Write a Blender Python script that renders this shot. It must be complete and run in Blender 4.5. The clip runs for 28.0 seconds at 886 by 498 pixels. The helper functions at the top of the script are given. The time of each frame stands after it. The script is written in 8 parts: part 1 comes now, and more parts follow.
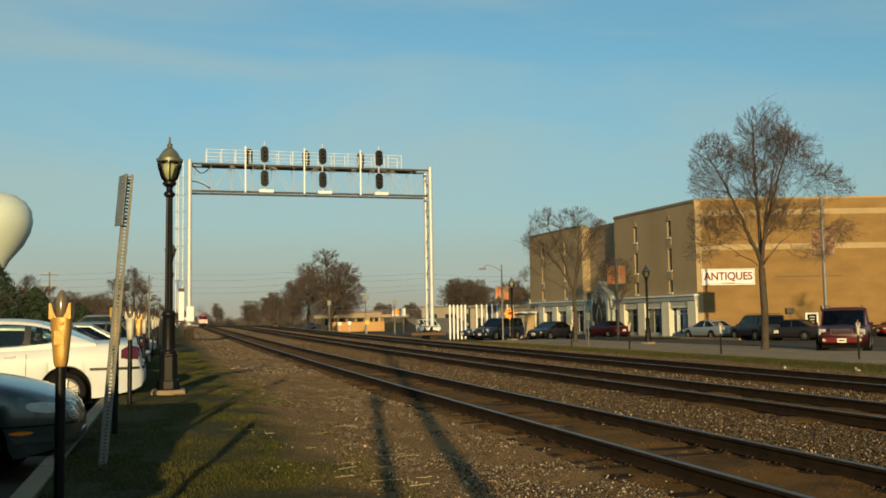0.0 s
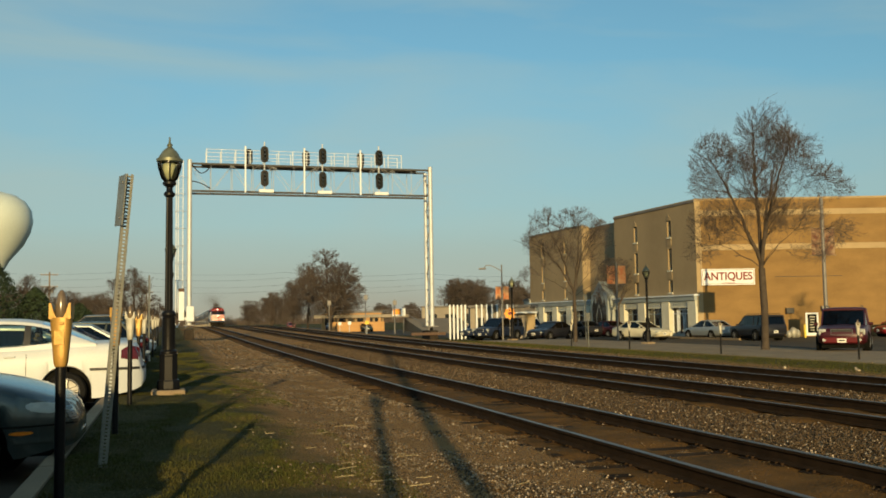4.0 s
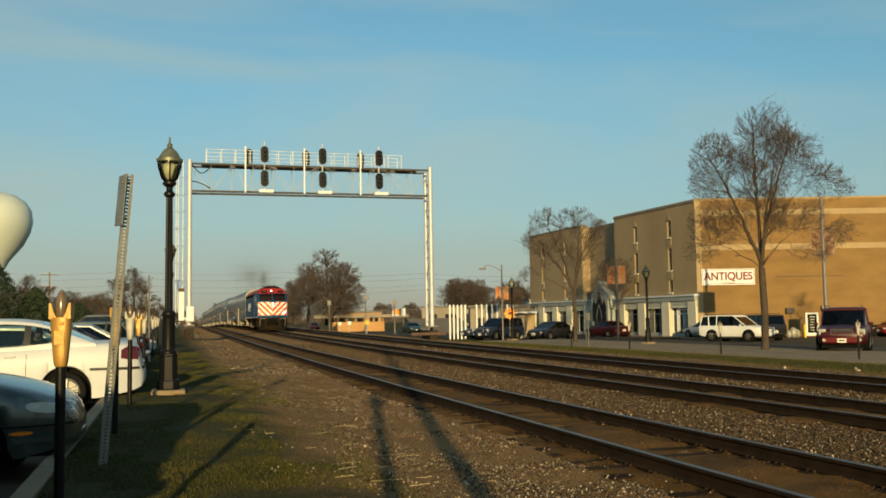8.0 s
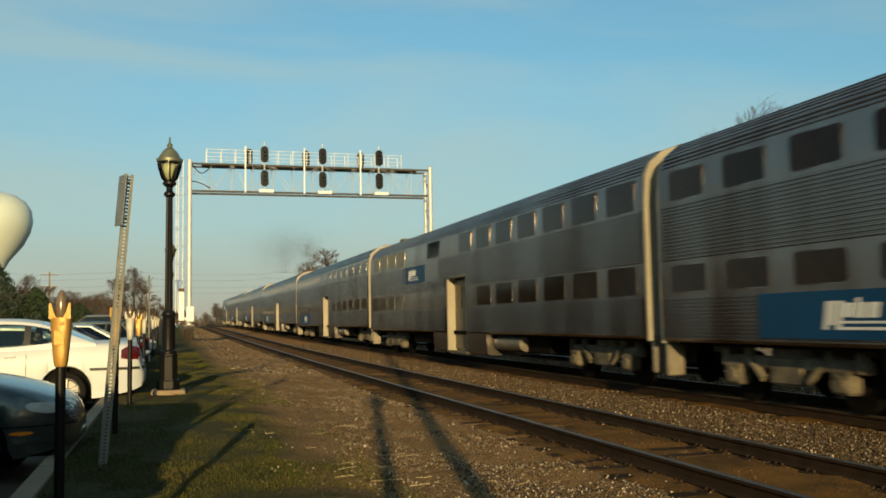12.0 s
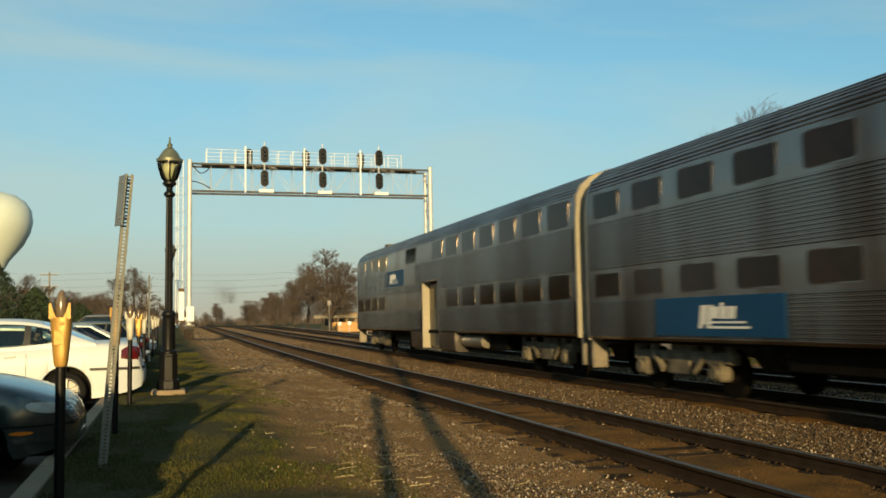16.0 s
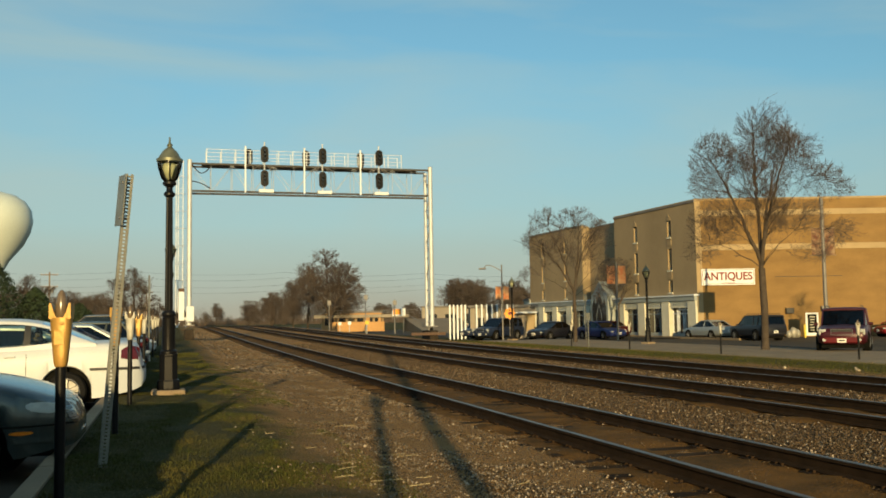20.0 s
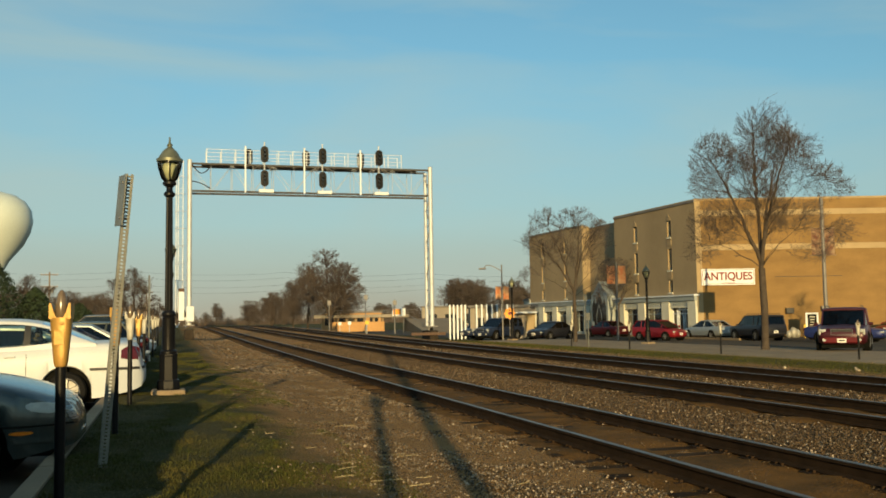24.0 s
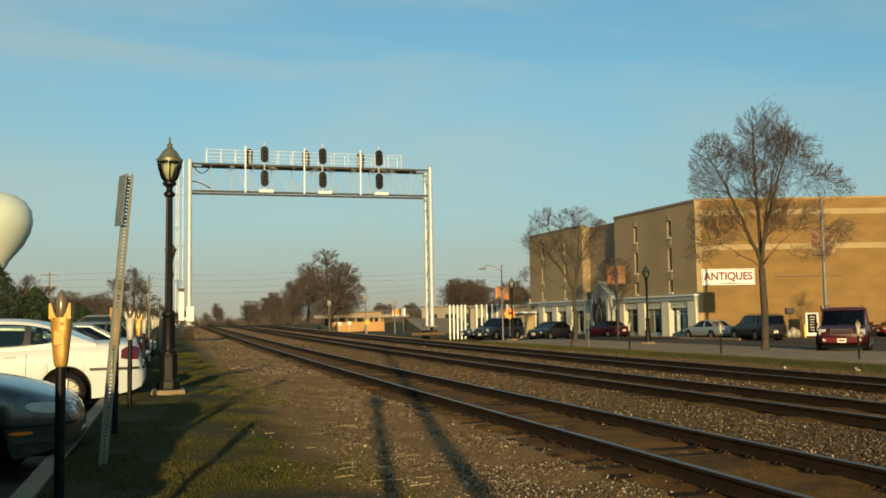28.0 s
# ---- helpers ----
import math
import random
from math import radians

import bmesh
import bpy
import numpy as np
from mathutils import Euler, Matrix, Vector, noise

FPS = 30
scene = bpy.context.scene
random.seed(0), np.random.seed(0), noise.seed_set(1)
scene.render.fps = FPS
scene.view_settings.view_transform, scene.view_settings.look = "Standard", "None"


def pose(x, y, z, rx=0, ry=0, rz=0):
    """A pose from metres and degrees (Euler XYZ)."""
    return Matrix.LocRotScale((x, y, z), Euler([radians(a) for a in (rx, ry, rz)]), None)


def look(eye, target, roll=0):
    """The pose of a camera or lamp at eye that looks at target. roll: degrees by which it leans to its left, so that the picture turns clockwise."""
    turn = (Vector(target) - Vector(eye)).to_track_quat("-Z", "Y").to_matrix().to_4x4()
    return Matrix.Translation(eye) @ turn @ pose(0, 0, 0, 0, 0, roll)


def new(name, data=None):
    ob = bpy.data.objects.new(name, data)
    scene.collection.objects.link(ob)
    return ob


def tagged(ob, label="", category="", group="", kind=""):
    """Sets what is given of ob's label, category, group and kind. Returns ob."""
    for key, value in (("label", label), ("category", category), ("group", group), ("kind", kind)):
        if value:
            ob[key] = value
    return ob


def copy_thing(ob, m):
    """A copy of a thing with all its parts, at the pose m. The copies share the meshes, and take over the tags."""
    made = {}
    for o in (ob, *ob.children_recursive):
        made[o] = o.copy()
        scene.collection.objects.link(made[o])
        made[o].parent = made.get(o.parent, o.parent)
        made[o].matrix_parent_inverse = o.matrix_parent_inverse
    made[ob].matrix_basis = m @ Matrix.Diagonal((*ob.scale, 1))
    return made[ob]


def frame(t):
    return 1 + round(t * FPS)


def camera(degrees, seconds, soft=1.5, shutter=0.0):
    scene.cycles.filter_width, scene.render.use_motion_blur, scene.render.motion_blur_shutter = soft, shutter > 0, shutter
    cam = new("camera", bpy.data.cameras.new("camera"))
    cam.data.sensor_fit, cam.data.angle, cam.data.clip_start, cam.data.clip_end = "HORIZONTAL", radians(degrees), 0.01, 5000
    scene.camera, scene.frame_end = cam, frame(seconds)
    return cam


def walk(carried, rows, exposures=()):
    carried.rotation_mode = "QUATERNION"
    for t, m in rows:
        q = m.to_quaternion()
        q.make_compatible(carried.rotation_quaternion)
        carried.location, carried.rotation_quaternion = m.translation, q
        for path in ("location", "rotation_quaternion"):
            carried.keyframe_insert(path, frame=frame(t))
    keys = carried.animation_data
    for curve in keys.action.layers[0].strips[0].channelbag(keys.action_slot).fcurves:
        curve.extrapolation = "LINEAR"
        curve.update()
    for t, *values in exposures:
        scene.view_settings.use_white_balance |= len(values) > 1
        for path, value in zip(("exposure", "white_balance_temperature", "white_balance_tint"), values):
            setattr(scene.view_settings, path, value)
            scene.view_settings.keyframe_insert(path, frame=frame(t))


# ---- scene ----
# ---- camera ----
YAW, PITCH, ROLL, EYE = 0.2839, 0.0746, -0.905, Vector((0, 0, 1.448))
AIM = EYE + Vector((math.sin(YAW) * math.cos(PITCH), math.cos(YAW) * math.cos(PITCH), math.sin(PITCH))) * 50
cam = camera(50.64, 28.0, soft=1.7, shutter=0.15)
STILL = look(EYE, AIM, ROLL)
walk(cam, [(0, STILL), (28, STILL)],
     exposures=[(0, 0.25, 7000, 0), (10.0, 0.25, 7000, 0), (11.0, 0.31, 7000, 0), (16.5, 0.53, 7000, 0), (18.0, 0.36, 7000, 0), (28, 0.36, 7000, 0)])

# ---- world and sun ----
SUN_ELEV = radians(9.5)
SUN_AZ = math.pi + 0.2
world = bpy.data.worlds.new("world")
scene.world = world
world.use_nodes = True
wn, wl = world.node_tree.nodes, world.node_tree.links
sky = wn.new("ShaderNodeTexSky")
sky.sky_type, sky.sun_disc = "NISHITA", False
sky.sun_elevation, sky.sun_rotation = SUN_ELEV, SUN_AZ
sky.air_density, sky.dust_density, sky.ozone_density = 1.0, 0.6, 2.0
wn["Background"].inputs["Strength"].default_value = 0.118
# the haze near the horizon is taken a little higher, and thin streaks of cloud lie over the blue
co = wn.new("ShaderNodeTexCoord")
lift = wn.new("ShaderNodeVectorMath")
lift.operation = "MULTIPLY_ADD"
lift.inputs[1].default_value, lift.inputs[2].default_value = (1, 1, 0.75), (0, 0, 0.07)
wl.new(co.outputs["Generated"], lift.inputs[0])
wl.new(lift.outputs[0], sky.inputs["Vector"])
stretch = wn.new("ShaderNodeMapping")
stretch.inputs["Scale"].default_value = (1.6, 1.6, 7.0)
stretch.inputs["Rotation"].default_value = (0.15, 0.1, 0.0)
wl.new(co.outputs["Generated"], stretch.inputs["Vector"])
cloud = wn.new("ShaderNodeTexNoise")
cloud.inputs["Scale"].default_value, cloud.inputs["Detail"].default_value, cloud.inputs["Distortion"].default_value = 1.4, 5, 0.6
wl.new(stretch.outputs["Vector"], cloud.inputs["Vector"])
veil = wn.new("ShaderNodeMapRange")
veil.inputs["From Min"].default_value, veil.inputs["From Max"].default_value, veil.inputs["To Max"].default_value = 0.38, 0.72, 0.6
wl.new(cloud.outputs["Fac"], veil.inputs["Value"])
deep = wn.new("ShaderNodeMix")
deep.data_type, deep.blend_type = "RGBA", "MULTIPLY"
deep.inputs["Factor"].default_value = 1.0
deep.inputs["B"].default_value = (0.74, 0.98, 1.03, 1)
wl.new(sky.outputs["Color"], deep.inputs["A"])
# a dull warm haze lies low over the town
updown = wn.new("ShaderNodeSeparateXYZ")
wl.new(co.outputs["Generated"], updown.inputs[0])
low = wn.new("ShaderNodeMapRange")
low.inputs["From Min"].default_value, low.inputs["From Max"].default_value = 0.0, 0.24
low.inputs["To Min"].default_value, low.inputs["To Max"].default_value = 0.85, 0.0
wl.new(updown.outputs["Z"], low.inputs["Value"])
haze = wn.new("ShaderNodeMix")
haze.data_type = "RGBA"
haze.inputs["B"].default_value = (2.8, 2.85, 2.6, 1)
wl.new(low.outputs["Result"], haze.inputs["Factor"])
wl.new(deep.outputs["Result"], haze.inputs["A"])
white = wn.new("ShaderNodeMix")
white.data_type = "RGBA"
wl.new(veil.outputs["Result"], white.inputs["Factor"])
murk = wn.new("ShaderNodeMapRange")
murk.inputs["From Min"].default_value, murk.inputs["From Max"].default_value = 0.0, 0.1
murk.inputs["To Min"].default_value, murk.inputs["To Max"].default_value = 0.8, 0.0
wl.new(updown.outputs["Z"], murk.inputs["Value"])
brown = wn.new("ShaderNodeMix")
brown.data_type = "RGBA"
brown.inputs["B"].default_value = (2.75, 2.4, 2.0, 1)
wl.new(murk.outputs["Result"], brown.inputs["Factor"])
wl.new(haze.outputs["Result"], brown.inputs["A"])
wl.new(brown.outputs["Result"], white.inputs["A"])
white.inputs["B"].default_value = (3.0, 3.6, 3.6, 1)
wl.new(white.outputs["Result"], wn["Background"].inputs["Color"])
sun_data = bpy.data.lights.new("sun", "SUN")
sun_data.energy, sun_data.angle, sun_data.color = 5.0, radians(0.55), (1.0, 0.71, 0.36)
sun = new("sun", sun_data)
SUN_FROM = Vector((math.sin(SUN_AZ) * math.cos(SUN_ELEV), math.cos(SUN_AZ) * math.cos(SUN_ELEV), math.sin(SUN_ELEV)))
sun.matrix_world = look(SUN_FROM * 200, (0, 0, 0))

# ---- materials ----
def mat(name, col, rough=0.6, metal=0.0, var=0.2, scale=2.0, grain=30.0, bump=0.15, col2=None, per=0.0, spec=0.5, coat=0.0, island=0.0, dist=0.02, stretch=None):
    """A surface with variation at two scales, fine relief, and per-object or per-piece tone."""
    m = bpy.data.materials.new(name)
    m.use_nodes = True
    n, l = m.node_tree.nodes, m.node_tree.links
    b = n["Principled BSDF"]
    b.inputs["Roughness"].default_value, b.inputs["Metallic"].default_value = rough, metal
    b.inputs["Specular IOR Level"].default_value = spec
    b.inputs["Coat Weight"].default_value = coat
    co = n.new("ShaderNodeTexCoord")
    big, fine = n.new("ShaderNodeTexNoise"), n.new("ShaderNodeTexNoise")
    big.inputs["Scale"].default_value, fine.inputs["Scale"].default_value = scale, grain
    big.inputs["Detail"].default_value, fine.inputs["Detail"].default_value = 4, 3
    for t in (big, fine):
        if stretch:
            mp = n.new("ShaderNodeMapping")
            mp.inputs["Scale"].default_value = stretch
            l.new(co.outputs["Object"], mp.inputs["Vector"])
            l.new(mp.outputs["Vector"], t.inputs["Vector"])
        else:
            l.new(co.outputs["Object"], t.inputs["Vector"])
    mix = n.new("ShaderNodeMix")
    mix.data_type = "RGBA"
    c2 = col2 or tuple(c * (1 - var) for c in col)
    c1 = tuple(min(1, c * (1 + var * 0.5)) for c in col)
    mix.inputs["A"].default_value, mix.inputs["B"].default_value = (*c1, 1), (*c2, 1)
    add = n.new("ShaderNodeMath")
    add.operation = "MULTIPLY_ADD"
    l.new(fine.outputs["Fac"], add.inputs[0])
    add.inputs[1].default_value = 0.6
    sub = n.new("ShaderNodeMath")
    sub.operation = "SUBTRACT"
    sub.inputs[1].default_value = 0.3
    l.new(big.outputs["Fac"], sub.inputs[0])
    l.new(sub.outputs[0], add.inputs[2])
    ramp = n.new("ShaderNodeMapRange")
    ramp.inputs["From Min"].default_value, ramp.inputs["From Max"].default_value = 0.25, 0.75
    l.new(add.outputs[0], ramp.inputs["Value"])
    l.new(ramp.outputs["Result"], mix.inputs["Factor"])
    out = mix.outputs["Result"]
    if per or island:
        src = n.new("ShaderNodeNewGeometry").outputs["Random Per Island"] if island else n.new("ShaderNodeObjectInfo").outputs["Random"]
        hsv = n.new("ShaderNodeHueSaturation")
        mr = n.new("ShaderNodeMapRange")
        amt = island or per
        mr.inputs["To Min"].default_value, mr.inputs["To Max"].default_value = 1 - amt, 1 + amt
        l.new(src, mr.inputs["Value"])
        l.new(mr.outputs["Result"], hsv.inputs["Value"])
        l.new(out, hsv.inputs["Color"])
        out = hsv.outputs["Color"]
    l.new(out, b.inputs["Base Color"])
    if bump:
        bp = n.new("ShaderNodeBump")
        bp.inputs["Strength"].default_value, bp.inputs["Distance"].default_value = bump, dist
        l.new(fine.outputs["Fac"], bp.inputs["Height"])
        l.new(bp.outputs["Normal"], b.inputs["Normal"])
    return m


def glow(name, col, strength):
    m = bpy.data.materials.new(name)
    m.use_nodes = True
    b = m.node_tree.nodes["Principled BSDF"]
    b.inputs["Base Color"].default_value = (*col, 1)
    b.inputs["Emission Color"].default_value = (*col, 1)
    b.inputs["Emission Strength"].default_value = strength
    return m


def glass(name, tint, rough=0.03):
    m = bpy.data.materials.new(name)
    m.use_nodes = True
    n, l = m.node_tree.nodes, m.node_tree.links
    n.remove(n["Principled BSDF"])
    tr, gl, fr, mx = n.new("ShaderNodeBsdfTransparent"), n.new("ShaderNodeBsdfGlossy"), n.new("ShaderNodeFresnel"), n.new("ShaderNodeMixShader")
    tr.inputs["Color"].default_value = (*tint, 1)
    gl.inputs["Roughness"].default_value = rough
    fr.inputs["IOR"].default_value = 1.5
    l.new(fr.outputs["Fac"], mx.inputs["Fac"])
    l.new(tr.outputs["BSDF"], mx.inputs[1])
    l.new(gl.outputs["BSDF"], mx.inputs[2])
    l.new(mx.outputs["Shader"], n["Material Output"].inputs["Surface"])
    return m


def ground_mat():
    """Grass, worn earth and stony verge: bands across the line with ragged borders."""
    m = bpy.data.materials.new("verge")
    m.use_nodes = True
    n, l = m.node_tree.nodes, m.node_tree.links
    b = n["Principled BSDF"]
    b.inputs["Roughness"].default_value = 0.95
    b.inputs["Specular IOR Level"].default_value = 0.15
    co = n.new("ShaderNodeTexCoord")
    sep = n.new("ShaderNodeSeparateXYZ")
    l.new(co.outputs["Object"], sep.inputs[0])

    def noise_node(scale, detail=5):
        t = n.new("ShaderNodeTexNoise")
        t.inputs["Scale"].default_value, t.inputs["Detail"].default_value = scale, detail
        l.new(co.outputs["Object"], t.inputs["Vector"])
        return t.outputs["Fac"]

    def math_node(op, a, c, d=None):
        t = n.new("ShaderNodeMath")
        t.operation = op
        for i, v in enumerate((a, c, d)):
            if v is None:
                continue
            if isinstance(v, (int, float)):
                t.inputs[i].default_value = v
            else:
                l.new(v, t.inputs[i])
        return t.outputs[0]

    def blend(fac, a, c):
        t = n.new("ShaderNodeMix")
        t.data_type = "RGBA"
        l.new(fac, t.inputs["Factor"])
        for k, v in (("A", a), ("B", c)):
            if isinstance(v, tuple):
                t.inputs[k].default_value = (*v, 1)
            else:
                l.new(v, t.inputs[k])
        return t.outputs["Result"]

    def band(x0, x1, rag):
        wob = math_node("MULTIPLY_ADD", noise_node(0.9), rag, sep.outputs["X"])
        t = n.new("ShaderNodeMapRange")
        t.inputs["From Min"].default_value, t.inputs["From Max"].default_value = x0, x1
        l.new(wob, t.inputs["Value"])
        return t.outputs["Result"]

    f1, f2, f3 = noise_node(1.7), noise_node(9), noise_node(45, 3)
    grass = blend(f2, (0.034, 0.038, 0.008), (0.08, 0.068, 0.02))
    grass = blend(math_node("GREATER_THAN", f3, 0.6), grass, (0.15, 0.12, 0.045))
    earth = blend(f1, (0.46, 0.255, 0.094), (0.3, 0.163, 0.058))
    earth = blend(math_node("GREATER_THAN", f3, 0.62), earth, (0.38, 0.27, 0.15))
    earth = blend(math_node("LESS_THAN", f3, 0.4), earth, (0.15, 0.086, 0.036))
    col = blend(band(1.9, 2.6, 2.0), grass, earth)
    col = blend(band(19.0, 19.8, 1.6), col, grass)
    l.new(col, b.inputs["Base Color"])
    bp = n.new("ShaderNodeBump")
    bp.inputs["Strength"].default_value, bp.inputs["Distance"].default_value = 1.0, 0.12
    l.new(math_node("ADD", f2, f3), bp.inputs["Height"])
    l.new(bp.outputs["Normal"], b.inputs["Normal"])
    return m


M = {}
M["verge"] = ground_mat()
M["asphalt"] = mat("asphalt", (0.072, 0.058, 0.042), 0.92, spec=0.2, var=0.35, scale=0.6, grain=80, bump=0.4)
M["concrete"] = mat("concrete", (0.26, 0.195, 0.125), 0.92, spec=0.2, var=0.25, scale=1.2, grain=50, bump=0.3, per=0.08)
M["ballast"] = mat("ballast", (0.09, 0.054, 0.026), 0.95, var=0.5, scale=1.5, grain=28, bump=0.9, dist=0.05, spec=0.2)
M["stone"] = mat("ballast_stone", (0.09, 0.063, 0.04), 0.9, var=0.4, scale=8, grain=60, bump=0.3, island=0.6, spec=0.15)
M["pale_stone"] = mat("pale_stone", (0.31, 0.25, 0.185), 0.9, var=0.4, scale=8, grain=60, bump=0.3, island=0.6, spec=0.2)
M["dirt"] = mat("rusty_dirt", (0.15, 0.072, 0.018), 0.95, var=0.5, scale=2.2, grain=30, bump=0.8, dist=0.03, spec=0.1, col2=(0.06, 0.033, 0.011))
M["tie"] = mat("tie_wood", (0.04, 0.025, 0.014), 0.95, spec=0.08, var=0.5, scale=3, grain=35, bump=0.6, per=0.35)
M["rail_side"] = mat("rail_rust", (0.03, 0.018, 0.01), 0.9, spec=0.1, var=0.4, scale=4, grain=60, bump=0.3)
M["rail_top"] = mat("rail_steel", (0.19, 0.16, 0.13), 0.45, 0.9, var=0.25, scale=0.8, grain=30, bump=0.05)
M["rust"] = mat("rusty_iron", (0.1, 0.06, 0.04), 0.85, var=0.4, scale=6, grain=60)
M["galv"] = mat("galvanised_steel", (0.46, 0.49, 0.52), 0.5, 0.25, var=0.15, scale=2, grain=25, bump=0.08)
M["pilot_dark"] = mat("oily_concrete", (0.035, 0.028, 0.022), 0.9, spec=0.1, var=0.4, scale=3, grain=30, bump=0.2)
M["chord_dark"] = mat("sooty_steel", (0.05, 0.047, 0.044), 0.7, 0.2, var=0.3, scale=3, grain=30, bump=0.1)
M["galv_dark"] = mat("weathered_steel_plate", (0.2, 0.19, 0.18), 0.6, 0.3, var=0.3, scale=3, grain=30, bump=0.1)
M["black"] = mat("black_paint", (0.006, 0.006, 0.007), 0.4, spec=0.15, var=0.4, scale=5, grain=60, bump=0.08)
M["dull_black"] = mat("dull_black", (0.007, 0.007, 0.006), 0.85, spec=0.06, var=0.4, scale=4, grain=50)
M["white"] = mat("white_paint", (0.6, 0.64, 0.68), 0.55, var=0.12, scale=2, grain=30, bump=0.06)
M["brick_wall"] = mat("tan_wall", (0.215, 0.13, 0.047), 0.9, var=0.22, scale=0.5, grain=11, bump=0.5, dist=0.03, stretch=(1, 1, 2.2), col2=(0.165, 0.098, 0.034))
M["facade"] = mat("brown_render", (0.29, 0.22, 0.13), 0.9, var=0.2, scale=0.3, grain=12, bump=0.2)
M["band"] = mat("pale_stone_band", (0.33, 0.245, 0.135), 0.85, var=0.15, scale=1, grain=20)
M["pale"] = mat("pale_plaster", (0.58, 0.56, 0.46), 0.8, var=0.15, scale=1, grain=20)
M["blue_trim"] = mat("grey_blue_trim", (0.28, 0.31, 0.31), 0.7, var=0.2, scale=1, grain=20)
M["dark_glass"] = mat("dark_glass", (0.02, 0.022, 0.024), 0.06, var=0.2, scale=1, grain=3, bump=0.0, spec=0.6)
M["bark"] = mat("bark", (0.07, 0.055, 0.043), 0.95, spec=0.15, var=0.4, scale=4, grain=40, bump=0.6)
M["twig"] = mat("twig", (0.085, 0.066, 0.055), 0.9, var=0.3, scale=3, grain=20, bump=0)
M["far_twig"] = mat("far_twig", (0.085, 0.066, 0.055), 0.95, var=0.35, scale=0.1, grain=2, bump=0, island=0.25)
M["leaf"] = mat("evergreen_leaf", (0.02, 0.036, 0.011), 0.8, var=0.4, scale=0.5, grain=10, bump=0, island=0.4)
M["roofing"] = mat("grey_roofing", (0.16, 0.15, 0.14), 0.9, var=0.3, scale=1, grain=20)

# ---- mesh helpers ----
def bm_new():
    return bmesh.new()


def finish(bm, name, mats, smooth=False):
    me = bpy.data.meshes.new(name)
    bm.normal_update()
    bm.to_mesh(me)
    bm.free()
    for m in (mats if isinstance(mats, (list, tuple)) else [mats]):
        me.materials.append(m)
    if smooth:
        for p in me.polygons:
            p.use_smooth = True
        me.set_sharp_from_angle(angle=radians(40))
    return me


def thing(name, m=None, label="", category="", group="", kind=""):
    ob = new(name)
    ob.empty_display_size = 0.3
    if m is not None:
        ob.matrix_world = m
    return tagged(ob, label, category, group, kind)


def part(name, bm, material, parent, label="", m=None, smooth=False):
    ob = new(name, bm if isinstance(bm, bpy.types.Mesh) else finish(bm, name, material, smooth))
    ob.parent = parent
    if m is not None:
        ob.matrix_basis = m
    return tagged(ob, label)


def solo(name, bm, material, label="", category="", group="", kind="", m=None, smooth=False):
    ob = new(name, bm if isinstance(bm, bpy.types.Mesh) else finish(bm, name, material, smooth))
    if m is not None:
        ob.matrix_world = m
    return tagged(ob, label, category, group, kind)


def box(bm, c, s, bevel=0.0, m=None, mi=0):
    mm = Matrix.Translation(c) @ (m or Matrix()) @ Matrix.Diagonal((*s, 1))
    r = bmesh.ops.create_cube(bm, size=1, matrix=mm)
    fs = {f for v in r["verts"] for f in v.link_faces}
    for f in fs:
        f.material_index = mi
    if bevel:
        es = list({e for v in r["verts"] for e in v.link_edges})
        rb = bmesh.ops.bevel(bm, geom=es, offset=bevel, segments=1, affect="EDGES", profile=0.5)
        for f in rb["faces"]:
            f.material_index = mi
    return bm


def tube(bm, a, b, r0, r1=None, seg=8, mi=0, caps=True):
    a, b = Vector(a), Vector(b)
    r1 = r0 if r1 is None else r1
    d = b - a
    m = Matrix.Translation((a + b) / 2) @ d.to_track_quat("Z", "Y").to_matrix().to_4x4()
    r = bmesh.ops.create_cone(bm, cap_ends=caps, segments=seg, radius1=r0, radius2=r1, depth=d.length, matrix=m)
    for f in {f for v in r["verts"] for f in v.link_faces}:
        f.material_index = mi
    return bm


def lathe(bm, prof, seg=16, m=None, mi=0):
    """prof: (radius, height) from bottom to top, turned about z."""
    m = m or Matrix()
    rings = []
    for r, z in prof:
        if r < 1e-5:
            rings.append([bm.verts.new(m @ Vector((0, 0, z)))])
        else:
            rings.append([bm.verts.new(m @ Vector((r * math.cos(2 * math.pi * i / seg), r * math.sin(2 * math.pi * i / seg), z))) for i in range(seg)])
    for p, q in zip(rings, rings[1:]):
        for i in range(seg):
            j = (i + 1) % seg
            if len(p) == 1 and len(q) == 1:
                continue
            if len(p) == 1:
                f = bm.faces.new((p[0], q[j], q[i]))
            elif len(q) == 1:
                f = bm.faces.new((p[i], p[j], q[0]))
            else:
                f = bm.faces.new((p[i], p[j], q[j], q[i]))
            f.material_index = mi
    return bm


def loft(bm, rings, closed=True, caps=True, mi=0):
    vs = [[bm.verts.new(p) for p in r] for r in rings]
    n = len(vs[0])
    for p, q in zip(vs, vs[1:]):
        for i in range(n if closed else n - 1):
            j = (i + 1) % n
            f = bm.faces.new((p[i], p[j], q[j], q[i]))
            f.material_index = mi
    if caps and closed:
        for r in (vs[0][::-1], vs[-1]):
            f = bm.faces.new(r)
            f.material_index = mi
    bmesh.ops.recalc_face_normals(bm, faces=bm.faces)
    return bm


def raw_mesh(name, verts, faces, mats, smooth=False):
    me = bpy.data.meshes.new(name)
    me.from_pydata(verts, [], faces)
    for m in (mats if isinstance(mats, (list, tuple)) else [mats]):
        me.materials.append(m)
    if smooth:
        me.shade_smooth()
    return me


